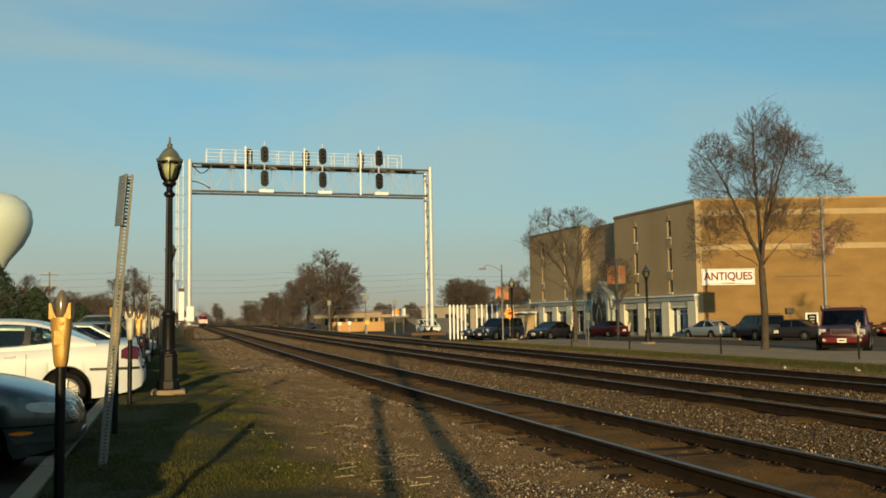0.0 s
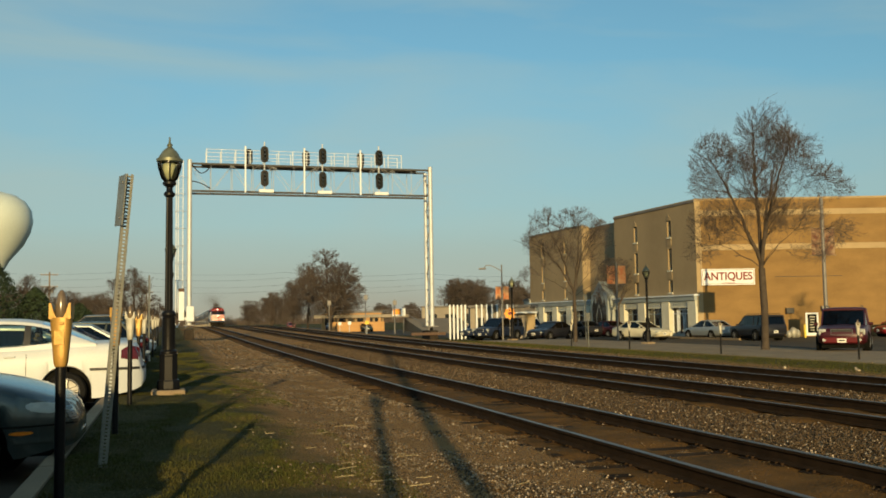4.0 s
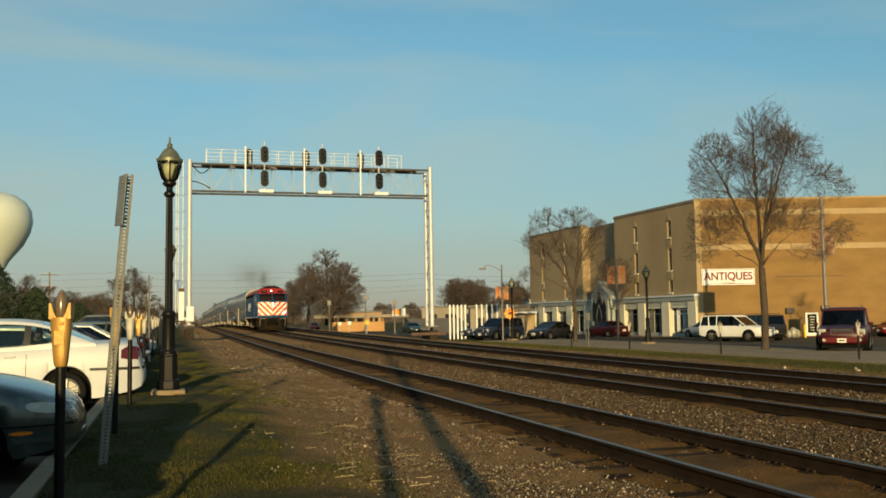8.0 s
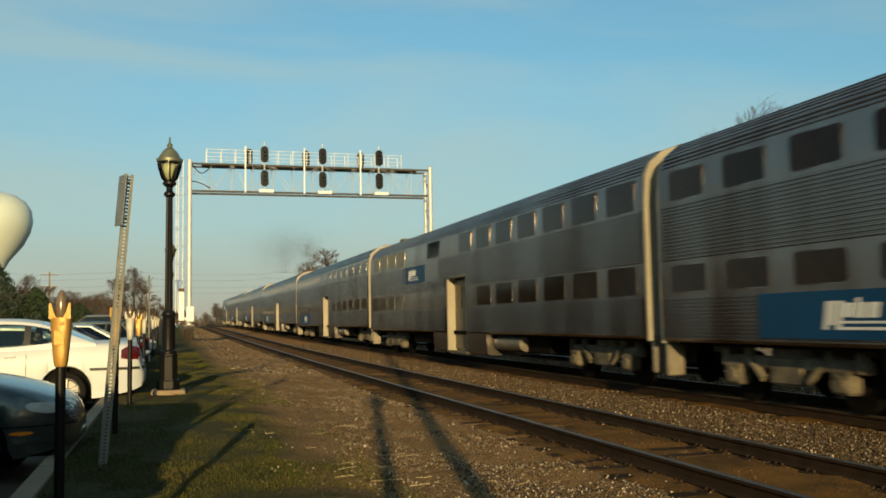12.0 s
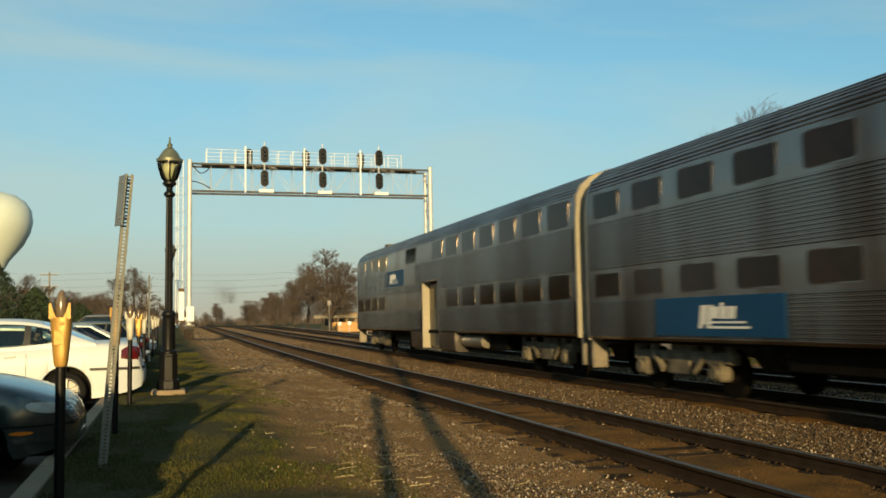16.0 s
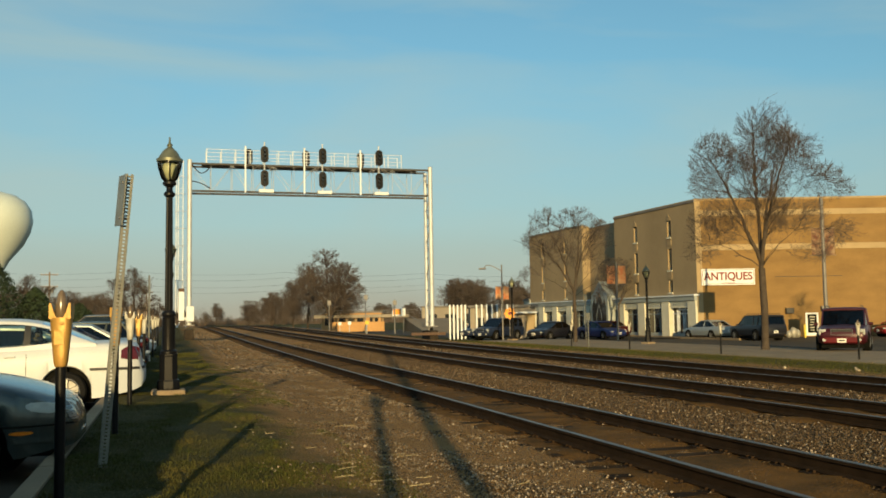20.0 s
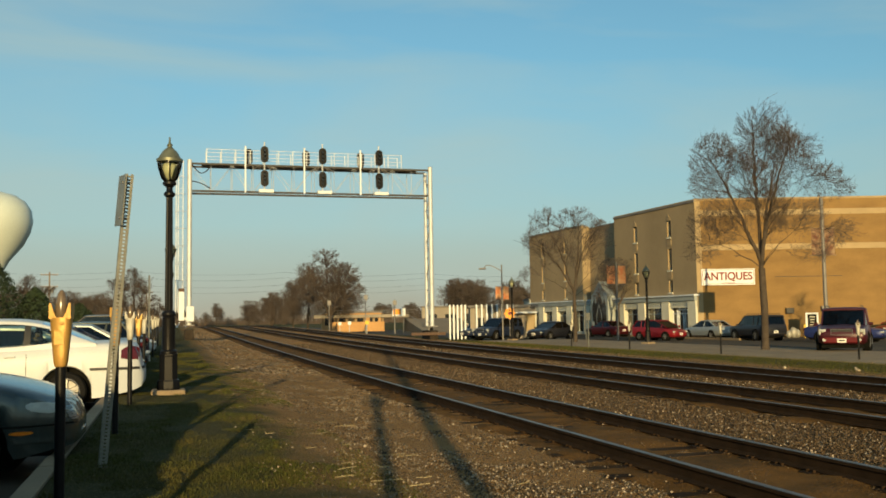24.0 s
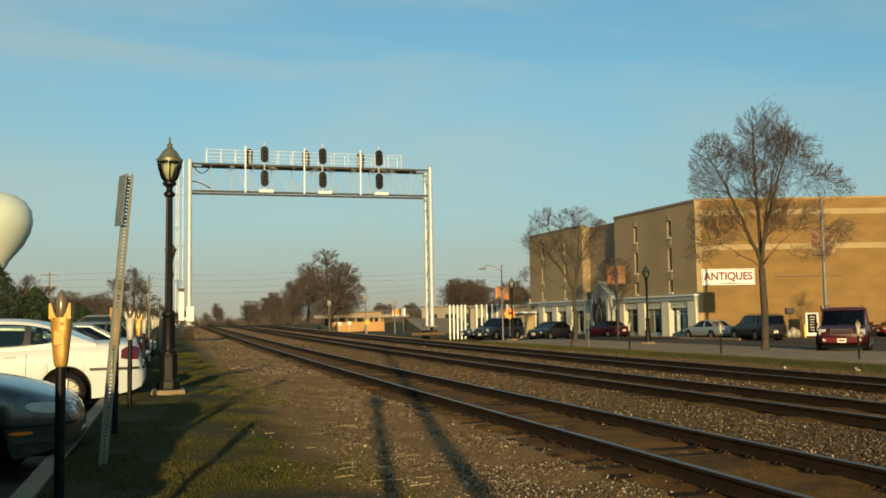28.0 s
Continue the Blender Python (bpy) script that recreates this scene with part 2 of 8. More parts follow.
# ---- the lie of the land ----
PROFILE_X = (-900, -1.12, -1.08, -0.9, 1.2, 2.7, 3.5, 16.4, 17.6, 21.0, 21.6, 28.0, 39.0, 60, 1200)
PROFILE_Z = (-0.1, -0.1, 0.1, 0.2, 0.15, -0.1, -0.19, -0.19, -0.2, -0.17, -0.28, -0.34, -0.5, -0.5, -0.5)
RISE_Y = (-600, 0, 20, 32, 50, 80, 100, 150, 180, 258, 353, 500, 900, 3000)
RISE_Z = (0, 0, 0.01, 0.04, 0.12, 0.31, 0.46, 0.8, 0.78, 0.15, -0.3, -0.5, -0.6, -0.6)


def rise(y):
    return float(np.interp(y, RISE_Y, RISE_Z))


def bend(y):
    return 1.0e-5 * max(0.0, y) ** 2


def gz(x, y):
    w = min(1.0, max(0.0, (21.0 - x) / 3.0))
    return float(np.interp(x, PROFILE_X, PROFILE_Z)) + rise(y) * w

# ---- ground, road, pavement ----
TRACKS = (4.8465 + 0.755, 4.8465 + 4.594 + 0.755, 4.8465 + 8.762 + 0.755)
GAUGE = 1.51


def sheet(name, xs, ys, zf, material, label, cat, kind="structure", lift=0.0):
    verts, faces = [], []
    for y in ys:
        for x in xs:
            verts.append((x + (bend(y) if -2 < x < 20 else 0), y, zf(x, y) + lift))
    n = len(xs)
    for j in range(len(ys) - 1):
        for i in range(n - 1):
            a = j * n + i
            faces.append((a, a + 1, a + n + 1, a + n))
    return solo(name, raw_mesh(name, verts, faces, material, True), material, label, cat, kind=kind)


YS = [-600, -300, -150, -80, -40, -20, -10] + [2.5 * i for i in range(0, 41)] + [110, 120, 135, 150, 165, 180, 200, 220, 240, 258, 280, 300, 353, 420, 500, 700, 900, 1400, 3000]


def verge_z(x, y):
    z = gz(x, y)
    if -0.9 < x < 5 and -20 < y < 60:
        z += 0.035 * (noise.noise((x * 0.9, y * 0.9, 0)) + 0.4 * noise.noise((x * 3, y * 3, 5)))
    return z


XS = [-900, -400, -150, -60, -20, -5, -1.12, -1.08, -0.9] + [-0.6 + 0.3 * i for i in range(0, 15)] + [4.2, 6, 10.2, 14, 16.4, 17.6, 18.5, 19.5, 21.0, 21.6, 28, 39, 60, 150, 400, 1200]
sheet("ground", XS, YS, verge_z, M["verge"], "worn grass and bare stony earth beside the railway", "ground")
sheet("parking_lot", [-60, -20, -6, -3, -1.18], YS[3:60], lambda x, y: -0.02 + rise(y), M["asphalt"], "grey asphalt parking lot beside the tracks", "parking lot")
sheet("road", [28.3, 30, 33, 36, 38.6], YS[2:62], lambda x, y: -0.33 - (x - 28.3) * 0.006, M["asphalt"], "grey asphalt street running beside the railway", "road")
sheet("side_lot", [38.6, 44, 50, 60, 80], [-60, 0, 30, 50, 64], lambda x, y: -0.39, M["asphalt"], "asphalt parking area below the brick wall", "parking lot", lift=0.006)
sheet("far_lot", [19.5, 24, 28.3, 40, 60], [66, 75, 90, 110, 160], lambda x, y: -0.31, M["asphalt"], "asphalt forecourt before the low building", "parking lot", lift=-0.004)


def kerb(name, x, y0, y1, z0, z1, w, label):
    k = thing(name, label=label, category="kerb", kind="structure")
    y, i = y0, 0
    me = None
    while y < y1:
        if me is None:
            bm = bm_new()
            box(bm, (0, 0, 0), (w, 2.97, 1), 0.012)
            me = finish(bm, "kerb_stone", M["concrete"])
        z = (rise(y) if x < 20 else 0)
        part("kerb_stone", me, None, k, m=Matrix.Translation((x, y + 1.5, z + (z0 + z1) / 2)) @ Matrix.Diagonal((1, 1, z1 - z0, 1)))
        y += 3
    return k


kerb("kerb", -1.03, -21, 75, -0.2, 0.21, 0.16, "weathered concrete kerb along the parking lot")
kerb("kerb", 28.2, -20, 64, -0.7, -0.17, 0.18, "pale concrete kerb at the street's near side")
kerb("kerb", 38.7, 58, 130, -0.7, -0.25, 0.18, "pale concrete kerb before the shops")

pave = thing("pavement", label="pale concrete pavement slabs beside the street", category="pavement", kind="structure")
bm = bm_new()
box(bm, (0, 0, 0), (3.19, 2.98, 0.2), 0.01)
slab_me = finish(bm, "slab", M["concrete"])
for i in range(25):
    for j in range(2):
        part("slab", slab_me, None, pave, m=Matrix.Translation((23.2 + 3.21 * j, -10 + 3 * i + 1.5, -0.27)))
pave2 = thing("pavement", label="pale concrete pavement before the shop fronts", category="pavement", kind="structure")
bm = bm_new()
box(bm, (0, 0, 0), (2.2, 2.98, 0.2), 0.01)
slab2 = finish(bm, "slab", M["concrete"])
for i in range(20):
    part("slab", slab2, None, pave2, m=Matrix.Translation((39.9, 60 + 3 * i, -0.36)))


# ---- tracks ----
def rail_profile():
    return [(-0.07, -0.165), (0.07, -0.165), (0.07, -0.152), (0.012, -0.13), (0.01, -0.05), (0.036, -0.038), (0.036, -0.006), (0.026, 0.0),
            (-0.026, 0.0), (-0.036, -0.006), (-0.036, -0.038), (-0.01, -0.05), (-0.012, -0.13), (-0.07, -0.152)]


RAIL_Y = [-600, -200, -60, -20, -5] + [2.5 * i for i in range(0, 50)] + list(range(126, 360, 8)) + [400, 500, 700, 900]


def rail_mesh(x0):
    bm = bm_new()
    loft(bm, [[Vector((x0 + bend(y) + px, y, pz + rise(y))) for px, pz in rail_profile()] for y in RAIL_Y])
    me = finish(bm, "rail", [M["rail_side"], M["rail_top"]])
    for p in me.polygons:
        if p.normal.z > 0.3 and p.center.z - rise(p.center.y) > -0.02:
            p.material_index = 1
    return me


bm = bm_new()
box(bm, (0, 0, 0), (2.59, 0.22, 0.17), 0.012)
TIE = finish(bm, "tie", M["tie"])
bm = bm_new()
box(bm, (0, 0, 0), (0.36, 0.19, 0.018))
for sx in (-0.13, 0.13):
    for sy in (-0.05, 0.05):
        box(bm, (sx * 0.75, sy, 0.018), (0.035, 0.02, 0.03))
PLATE = finish(bm, "tie_plate", M["rail_side"])


def stuff_boxes(name, spots, size, material, parent, label):
    verts, faces = [], []
    for (x, y, z, a) in spots:
        c, s = math.cos(a), math.sin(a)
        b0 = len(verts)
        for dz in (-0.5, 0.5):
            for dx, dy in ((-0.5, -0.5), (0.5, -0.5), (0.5, 0.5), (-0.5, 0.5)):
                u, v = dx * size[0], dy * size[1]
                verts.append((x + c * u - s * v, y + s * u + c * v, z + dz * size[2]))
        for f in ((0, 3, 2, 1), (4, 5, 6, 7), (0, 1, 5, 4), (1, 2, 6, 5), (2, 3, 7, 6), (3, 0, 4, 7)):
            faces.append(tuple(b0 + k for k in f))
    ob = part(name, raw_mesh(name, verts, faces, material), None, parent, label)
    ob["kind"] = "stuff"
    return ob


rnd = random.Random(4)
for k, cx in enumerate(TRACKS):
    near = k == 0
    tr = thing("railway_track", label=("nearest railway track, rusty rails on half-buried wooden ties", "middle railway track with dark rusty rails and wooden ties", "far railway track with dark rails beside the grass")[k],
               category="railway track", group="parallel railway tracks", kind="structure")
    bed = []
    n_b, ys_b = 21, [4 + 0.16 * i for i in range(220)] + [39.2 + 0.6 * i for i in range(60)] + [76 + 4 * i for i in range(30)]
    for y in ys_b:
        for i in range(n_b):
            x = cx - 1.4 + 2.8 * i / (n_b - 1)
            e = abs(x - cx)
            z = -0.166 + 0.045 * noise.noise((x * 1.1, y * 1.1, k)) + 0.016 * noise.noise((x * 4, y * 4, 7))
            z -= 0.06 * max(0.0, (e - 1.1) / 0.3) + 0.012 * (0.6 < e < 0.92)
            bed.append((x + bend(y), y, z + rise(y)))
    part("track_bed", raw_mesh("track_bed", bed, [(j * n_b + i, j * n_b + i + 1, (j + 1) * n_b + i + 1, (j + 1) * n_b + i) for j in range(len(ys_b) - 1) for i in range(n_b - 1)], M["dirt"], True), None, tr, "rusty brown dirt between the ties")
    for s in (-1, 1):
        part("rail", rail_mesh(cx + s * GAUGE / 2), None, tr, "rusty steel rail with a polished head")
    n_near = (110, 80, 60)[k]
    far = []
    for i in range(420):
        y = 4 + 0.53 * i + rnd.uniform(-0.03, 0.03)
        a = rnd.uniform(-0.02, 0.02)
        z = rise(y) - 0.168 - 0.085 - rnd.uniform(0.0, 0.025)
        if i < n_near:
            part("tie", TIE, None, tr, m=pose(cx + bend(y) + rnd.uniform(-0.06, 0.06), y, z, 0, rnd.uniform(-0.6, 0.6), math.degrees(a)))
            if i < (40, 0, 0)[k]:
                for s in (-1, 1):
                    part("tie_plate", PLATE, None, tr, m=pose(cx + s * GAUGE / 2, y, rise(y) - 0.174, 0, 0, 0))
        else:
            far.append((cx + bend(y), y, z, a))
    stuff_boxes("far_ties", far, (2.59, 0.22, 0.17), M["tie"], tr, "dark wooden ties further along")


# ---- signal bridge ----
GY, GX0, GX1, GZ = 65.0, 1.2, 17.9, rise(65)


def signal_bridge():
    g = thing("signal_bridge", label="silver steel signal bridge spanning three railway tracks", category="signal bridge")
    top, low = 12.12, 10.27
    # each end: a pair of tubes with lattice between, front and back
    for side, x in ((0, GX0), (1, GX1)):
        base = (gz(x, GY) if side == 0 else 0.0)
        bm = bm_new()
        tube(bm, (x, GY - 0.6, base + 0.9), (x, GY - 0.6, top + 0.25), 0.16, seg=14)
        part("post", bm, M["galv"], g, "thick galvanised tube post", smooth=True)
        bm = bm_new()
        tube(bm, (x, GY + 0.75, base + 0.9), (x, GY + 0.75, top), 0.13, seg=12)
        part("post", bm, M["galv"], g, smooth=True)
        bm = bm_new()
        z, s = base + 1.3, 1
        while z < top - 1.2:
            tube(bm, (x, GY - 0.6 * s, z), (x, GY + (0.7 * s), z + 1.15), 0.045, seg=6)
            tube(bm, (x, GY - 0.6, z), (x, GY + 0.75, z), 0.04, seg=6)
            z += 1.15
            s = -s
        part("lattice", bm, M["galv"], g)
        bm = bm_new()
        box(bm, (x, GY, base + 0.2), (0.6, 2.2, 0.9), 0.03)
        part("footing", bm, M["pilot_dark"], g, "dark weathered footing")
        bm = bm_new()
        box(bm, (x, GY, base + 0.93), (0.7, 2.0, 0.06))
        part("base_plate", bm, M["galv_dark"], g)
        if side:
            bm = bm_new()
            box(bm, (x - 0.45, GY - 1.2, base + 0.42), (2.5, 0.25, 0.2), 0.02)
            part("beam", bm, M["rust"], g, "rusty beam across the footing")
    # caged ladder beside the first end
    bm = bm_new()
    for dx in (-0.86, -0.72, -0.42):
        tube(bm, (GX0 + dx, GY - 0.5, GZ + 1.9), (GX0 + dx, GY - 0.5, top + 0.2), 0.035, seg=6)
    for i in range(32):
        tube(bm, (GX0 - 0.72, GY - 0.5, GZ + 2.1 + i * 0.3), (GX0 - 0.42, GY - 0.5, GZ + 2.1 + i * 0.3), 0.008, seg=5)
    lad = part("ladder", bm, M["white"], g, "pale steel ladder")
    for i in range(8):
        bm = bm_new()
        z = GZ + 2.9 + 1.15 * i
        pts = [Vector((GX0 - 0.58 + 0.34 * math.cos(a), GY - 0.5 - 0.5 * math.sin(a), z)) for a in [math.pi * k / 8 for k in range(9)]]
        ring = [(0.022 * math.cos(2.09 * k), 0.022 * math.sin(2.09 * k)) for k in range(3)]
        loft(bm, [[q + (q - Vector((GX0 - 0.58, GY - 0.5, z))).normalized() * u + Vector((0, 0, v)) for u, v in ring] for q in pts])
        part("cage_hoop", bm, M["white"], lad, "hoop of the ladder cage")
    # four chords
    for dy in (-0.6, 0.75):
        for z in (low, top):
            bm = bm_new()
            box(bm, ((GX0 + GX1) / 2, GY + dy, z), (GX1 - GX0, 0.1, 0.13), 0.01)
            part("chord", bm, M["chord_dark"], g, "dark steel chord of the truss")
    # web members
    nb = 12
    step = (GX1 - GX0) / nb
    for i in range(nb):
        x = GX0 + i * step
        for dy in (-0.6, 0.75):
            bm = bm_new()
            zz = (low, top) if i % 2 else (top, low)
            tube(bm, (x, GY + dy, zz[0]), (x + step, GY + dy, zz[1]), 0.015, seg=5)
            tube(bm, (x, GY + dy, low), (x, GY + dy, top), 0.02, seg=5)
            part("web_member", bm, M["galv"], g)
    # walkway grating and railings
    bm = bm_new()
    box(bm, ((GX0 + GX1) / 2, GY + 0.07, top + 0.04), (GX1 - GX0 - 1.6, 1.2, 0.05))
    part("walkway", bm, M["galv_dark"], g, "dark grating walkway")
    for dy in (-0.55, 0.7):
        bm = bm_new()
        for z in (0.52, 1.02):
            tube(bm, (GX0 + 1.1, GY + dy, top + z), (GX1 - 2.1, GY + dy, top + z), 0.018, seg=5)
        part("rail", bm, M["white"], g, "pale walkway railing")
        for i in range(15):
            bm = bm_new()
            x = GX0 + 1.1 + i * (GX1 - GX0 - 3.2) / 14
            tube(bm, (x, GY + dy, top), (x, GY + dy, top + 1.05), 0.03, seg=5)
            part("stanchion", bm, M["white"], g)
    # signal masts with cages and heads
    for x, xm in ((TRACKS[0] + 0.52, TRACKS[0] - 0.75), (TRACKS[1] - 0.1, TRACKS[1] - 1.35), (TRACKS[2] - 0.27, TRACKS[2] - 1.58)):
        for _ in (0,):
            bm = bm_new()
            box(bm, (xm, GY - 0.78, (low + top) / 2 + 0.6), (0.11, 0.1, 3.2), 0.01)
            part("signal_mast", bm, M["white"], g, "white signal mast")
            head(g, xm + 0.36, GY + 0.95, top + 0.85, -1)
        for z in (top + 0.72, low + 0.92):
            head(g, x, GY - 0.95, z, 1)
        bm = bm_new()
        tube(bm, (x, GY - 0.82, low - 0.1), (x, GY - 0.82, top + 1.6), 0.05, seg=8)
        part("signal_mast", bm, M["galv"], g)
        bm = bm_new()
        box(bm, (x + 0.1, GY - 1.0, low + 0.02), (1.0, 0.5, 0.22), 0.02)
        part("platform", bm, M["white"], g, "white maintenance platform")
        for sx in (-0.6, -0.35, 0.35, 0.6):
            bm = bm_new()
            tube(bm, (x + sx * 0.6, GY - 0.66, top), (x + sx * 1.3, GY - 0.9, top - 0.4), 0.03, seg=5)
            part("bracket", bm, M["galv_dark"], g)
    for k, (z0, dz) in enumerate(((top - 0.1, -0.55), (top - 1.2, 0.1))):
        bm = bm_new()
        pts = [Vector((GX0 + 0.15 + 1.2 * t, GY - 0.68, z0 + dz * math.sin(t * 3.0) - 0.5 * t * k)) for t in [i / 8 for i in range(9)]]
        for a, b in zip(pts, pts[1:]):
            tube(bm, a, b, 0.035, seg=6)
        part("cable", bm, M["black"], g, "drooping black cable")
    # equipment boxes at the foot
    bm = bm_new()
    box(bm, (GX0 + 0.06, GY - 1.0, GZ + 1.82), (0.5, 0.4, 1.0), 0.03)
    bx = part("equipment_box", bm, M["white"], g, "pale steel equipment box")
    bm = bm_new()
    box(bm, (GX0 + 0.06, GY - 1.205, GZ + 1.82), (0.4, 0.02, 0.86), 0.01)
    box(bm, (GX0 + 0.2, GY - 1.22, GZ + 1.8), (0.03, 0.03, 0.14), 0.005)
    part("box_door", bm, M["white"], bx)
    bm = bm_new()
    box(bm, (GX0 - 0.5, GY - 0.9, GZ + 2.35), (0.36, 0.36, 1.9), 0.02)
    bx = part("equipment_box", bm, M["white"], g, "tall pale equipment box")
    bm = bm_new()
    box(bm, (GX0 - 0.5, GY - 0.9, GZ + 3.4), (0.38, 0.38, 0.22), 0.03)
    part("box_cap", bm, M["rust"], bx, "dark rusty cap")
    bm = bm_new()
    for k in range(4):
        tube(bm, (GX0 - 1.25 + 0.16 * k, GY - 1.0, GZ + (0.95 if k % 2 else 1.3)), (GX0 - 1.09 + 0.16 * k, GY - 1.0, GZ + (1.3 if k % 2 else 0.95)), 0.035, seg=5)
    part("handrail", bm, M["white"], g, "zigzag white handrail")
    return g


def head(g, x, y, z, face):
    """An upright oval signal head: hooded black target with lenses."""
    bm = bm_new()
    pts = []
    for i in range(20):
        a = 2 * math.pi * i / 20
        pts.append((0.27 * math.cos(a), (0.3 if math.sin(a) > 0 else -0.3) + 0.27 * math.sin(a)))
    loft(bm, [[Vector((x + px, y + dy, z + pz)) for px, pz in pts] for dy in (-0.02, 0.02)])
    box(bm, (x, y + 0.12 * face, z), (0.3, 0.25, 0.95), 0.02)
    h = part("signal_head", bm, M["black"], g, "black oval signal head")
    for dz in (-0.28, 0.0, 0.28):
        bm = bm_new()
        tube(bm, (x, y - 0.2 * face, z + dz), (x, y, z + dz), 0.115, 0.115, seg=10, caps=False)
        part("hood", bm, M["dull_black"], h)
        bm = bm_new()
        tube(bm, (x, y - 0.035 * face, z + dz), (x, y - 0.025 * face, z + dz), 0.09, seg=10)
        part("lens", bm, M["dark_glass"], h)


signal_bridge()


# ---- brick building with the shop fronts ----
BC = Vector((40.1, 65.7))          # corner of the two walls
BL = Vector((38.9, 98.5))          # far end of the front
BS = Vector((57.0, 60.6))          # side wall beyond the view
BZ, BT = -0.45, 10.55


def along(a, b, s, off, z):
    """A point s metres from a towards b, off metres out of the wall (to the street), at height z."""
    d = (b - a).normalized()
    n = Vector((-d.y, d.x)) if (b - a).x < 1 else Vector((d.y, -d.x))
    p = a + d * s + n * off
    return Vector((p.x, p.y, z))


def wall_box(bm, a, b, s0, s1, z0, z1, o0, o1, mi=0):
    c = [along(a, b, s, o, z) for z in (z0, z1) for s, o in ((s0, o0), (s1, o0), (s1, o1), (s0, o1))]
    v = [bm.verts.new(p) for p in c]
    fs = [bm.faces.new([v[i] for i in f]) for f in ((0, 3, 2, 1), (4, 5, 6, 7), (0, 1, 5, 4), (1, 2, 6, 5), (2, 3, 7, 6), (3, 0, 4, 7))]
    for f in fs:
        f.material_index = mi
    bmesh.ops.recalc_face_normals(bm, faces=fs)
    return bm


def wall_with_holes(bm, a, b, length, z0, z1, holes, thick=0.4, mi=0):
    """holes: (s0, s1, z0, z1), none overlapping; cut by tiling the wall round them."""
    ss = sorted({0.0, length, *[h[0] for h in holes], *[h[1] for h in holes]})
    zs = sorted({z0, z1, *[h[2] for h in holes], *[h[3] for h in holes]})
    for s0, s1 in zip(ss, ss[1:]):
        run = None
        for q0, q1 in zip(zs, zs[1:]):
            sm, zm = (s0 + s1) / 2, (q0 + q1) / 2
            hole = any(h[0] < sm < h[1] and h[2] < zm < h[3] for h in holes)
            if not hole:
                run = (run[0], q1) if run else (q0, q1)
            if hole and run:
                wall_box(bm, a, b, s0, s1, run[0], run[1], -thick, 0, mi)
                run = None
        if run:
            wall_box(bm, a, b, s0, s1, run[0], run[1], -thick, 0, mi)
    return bm


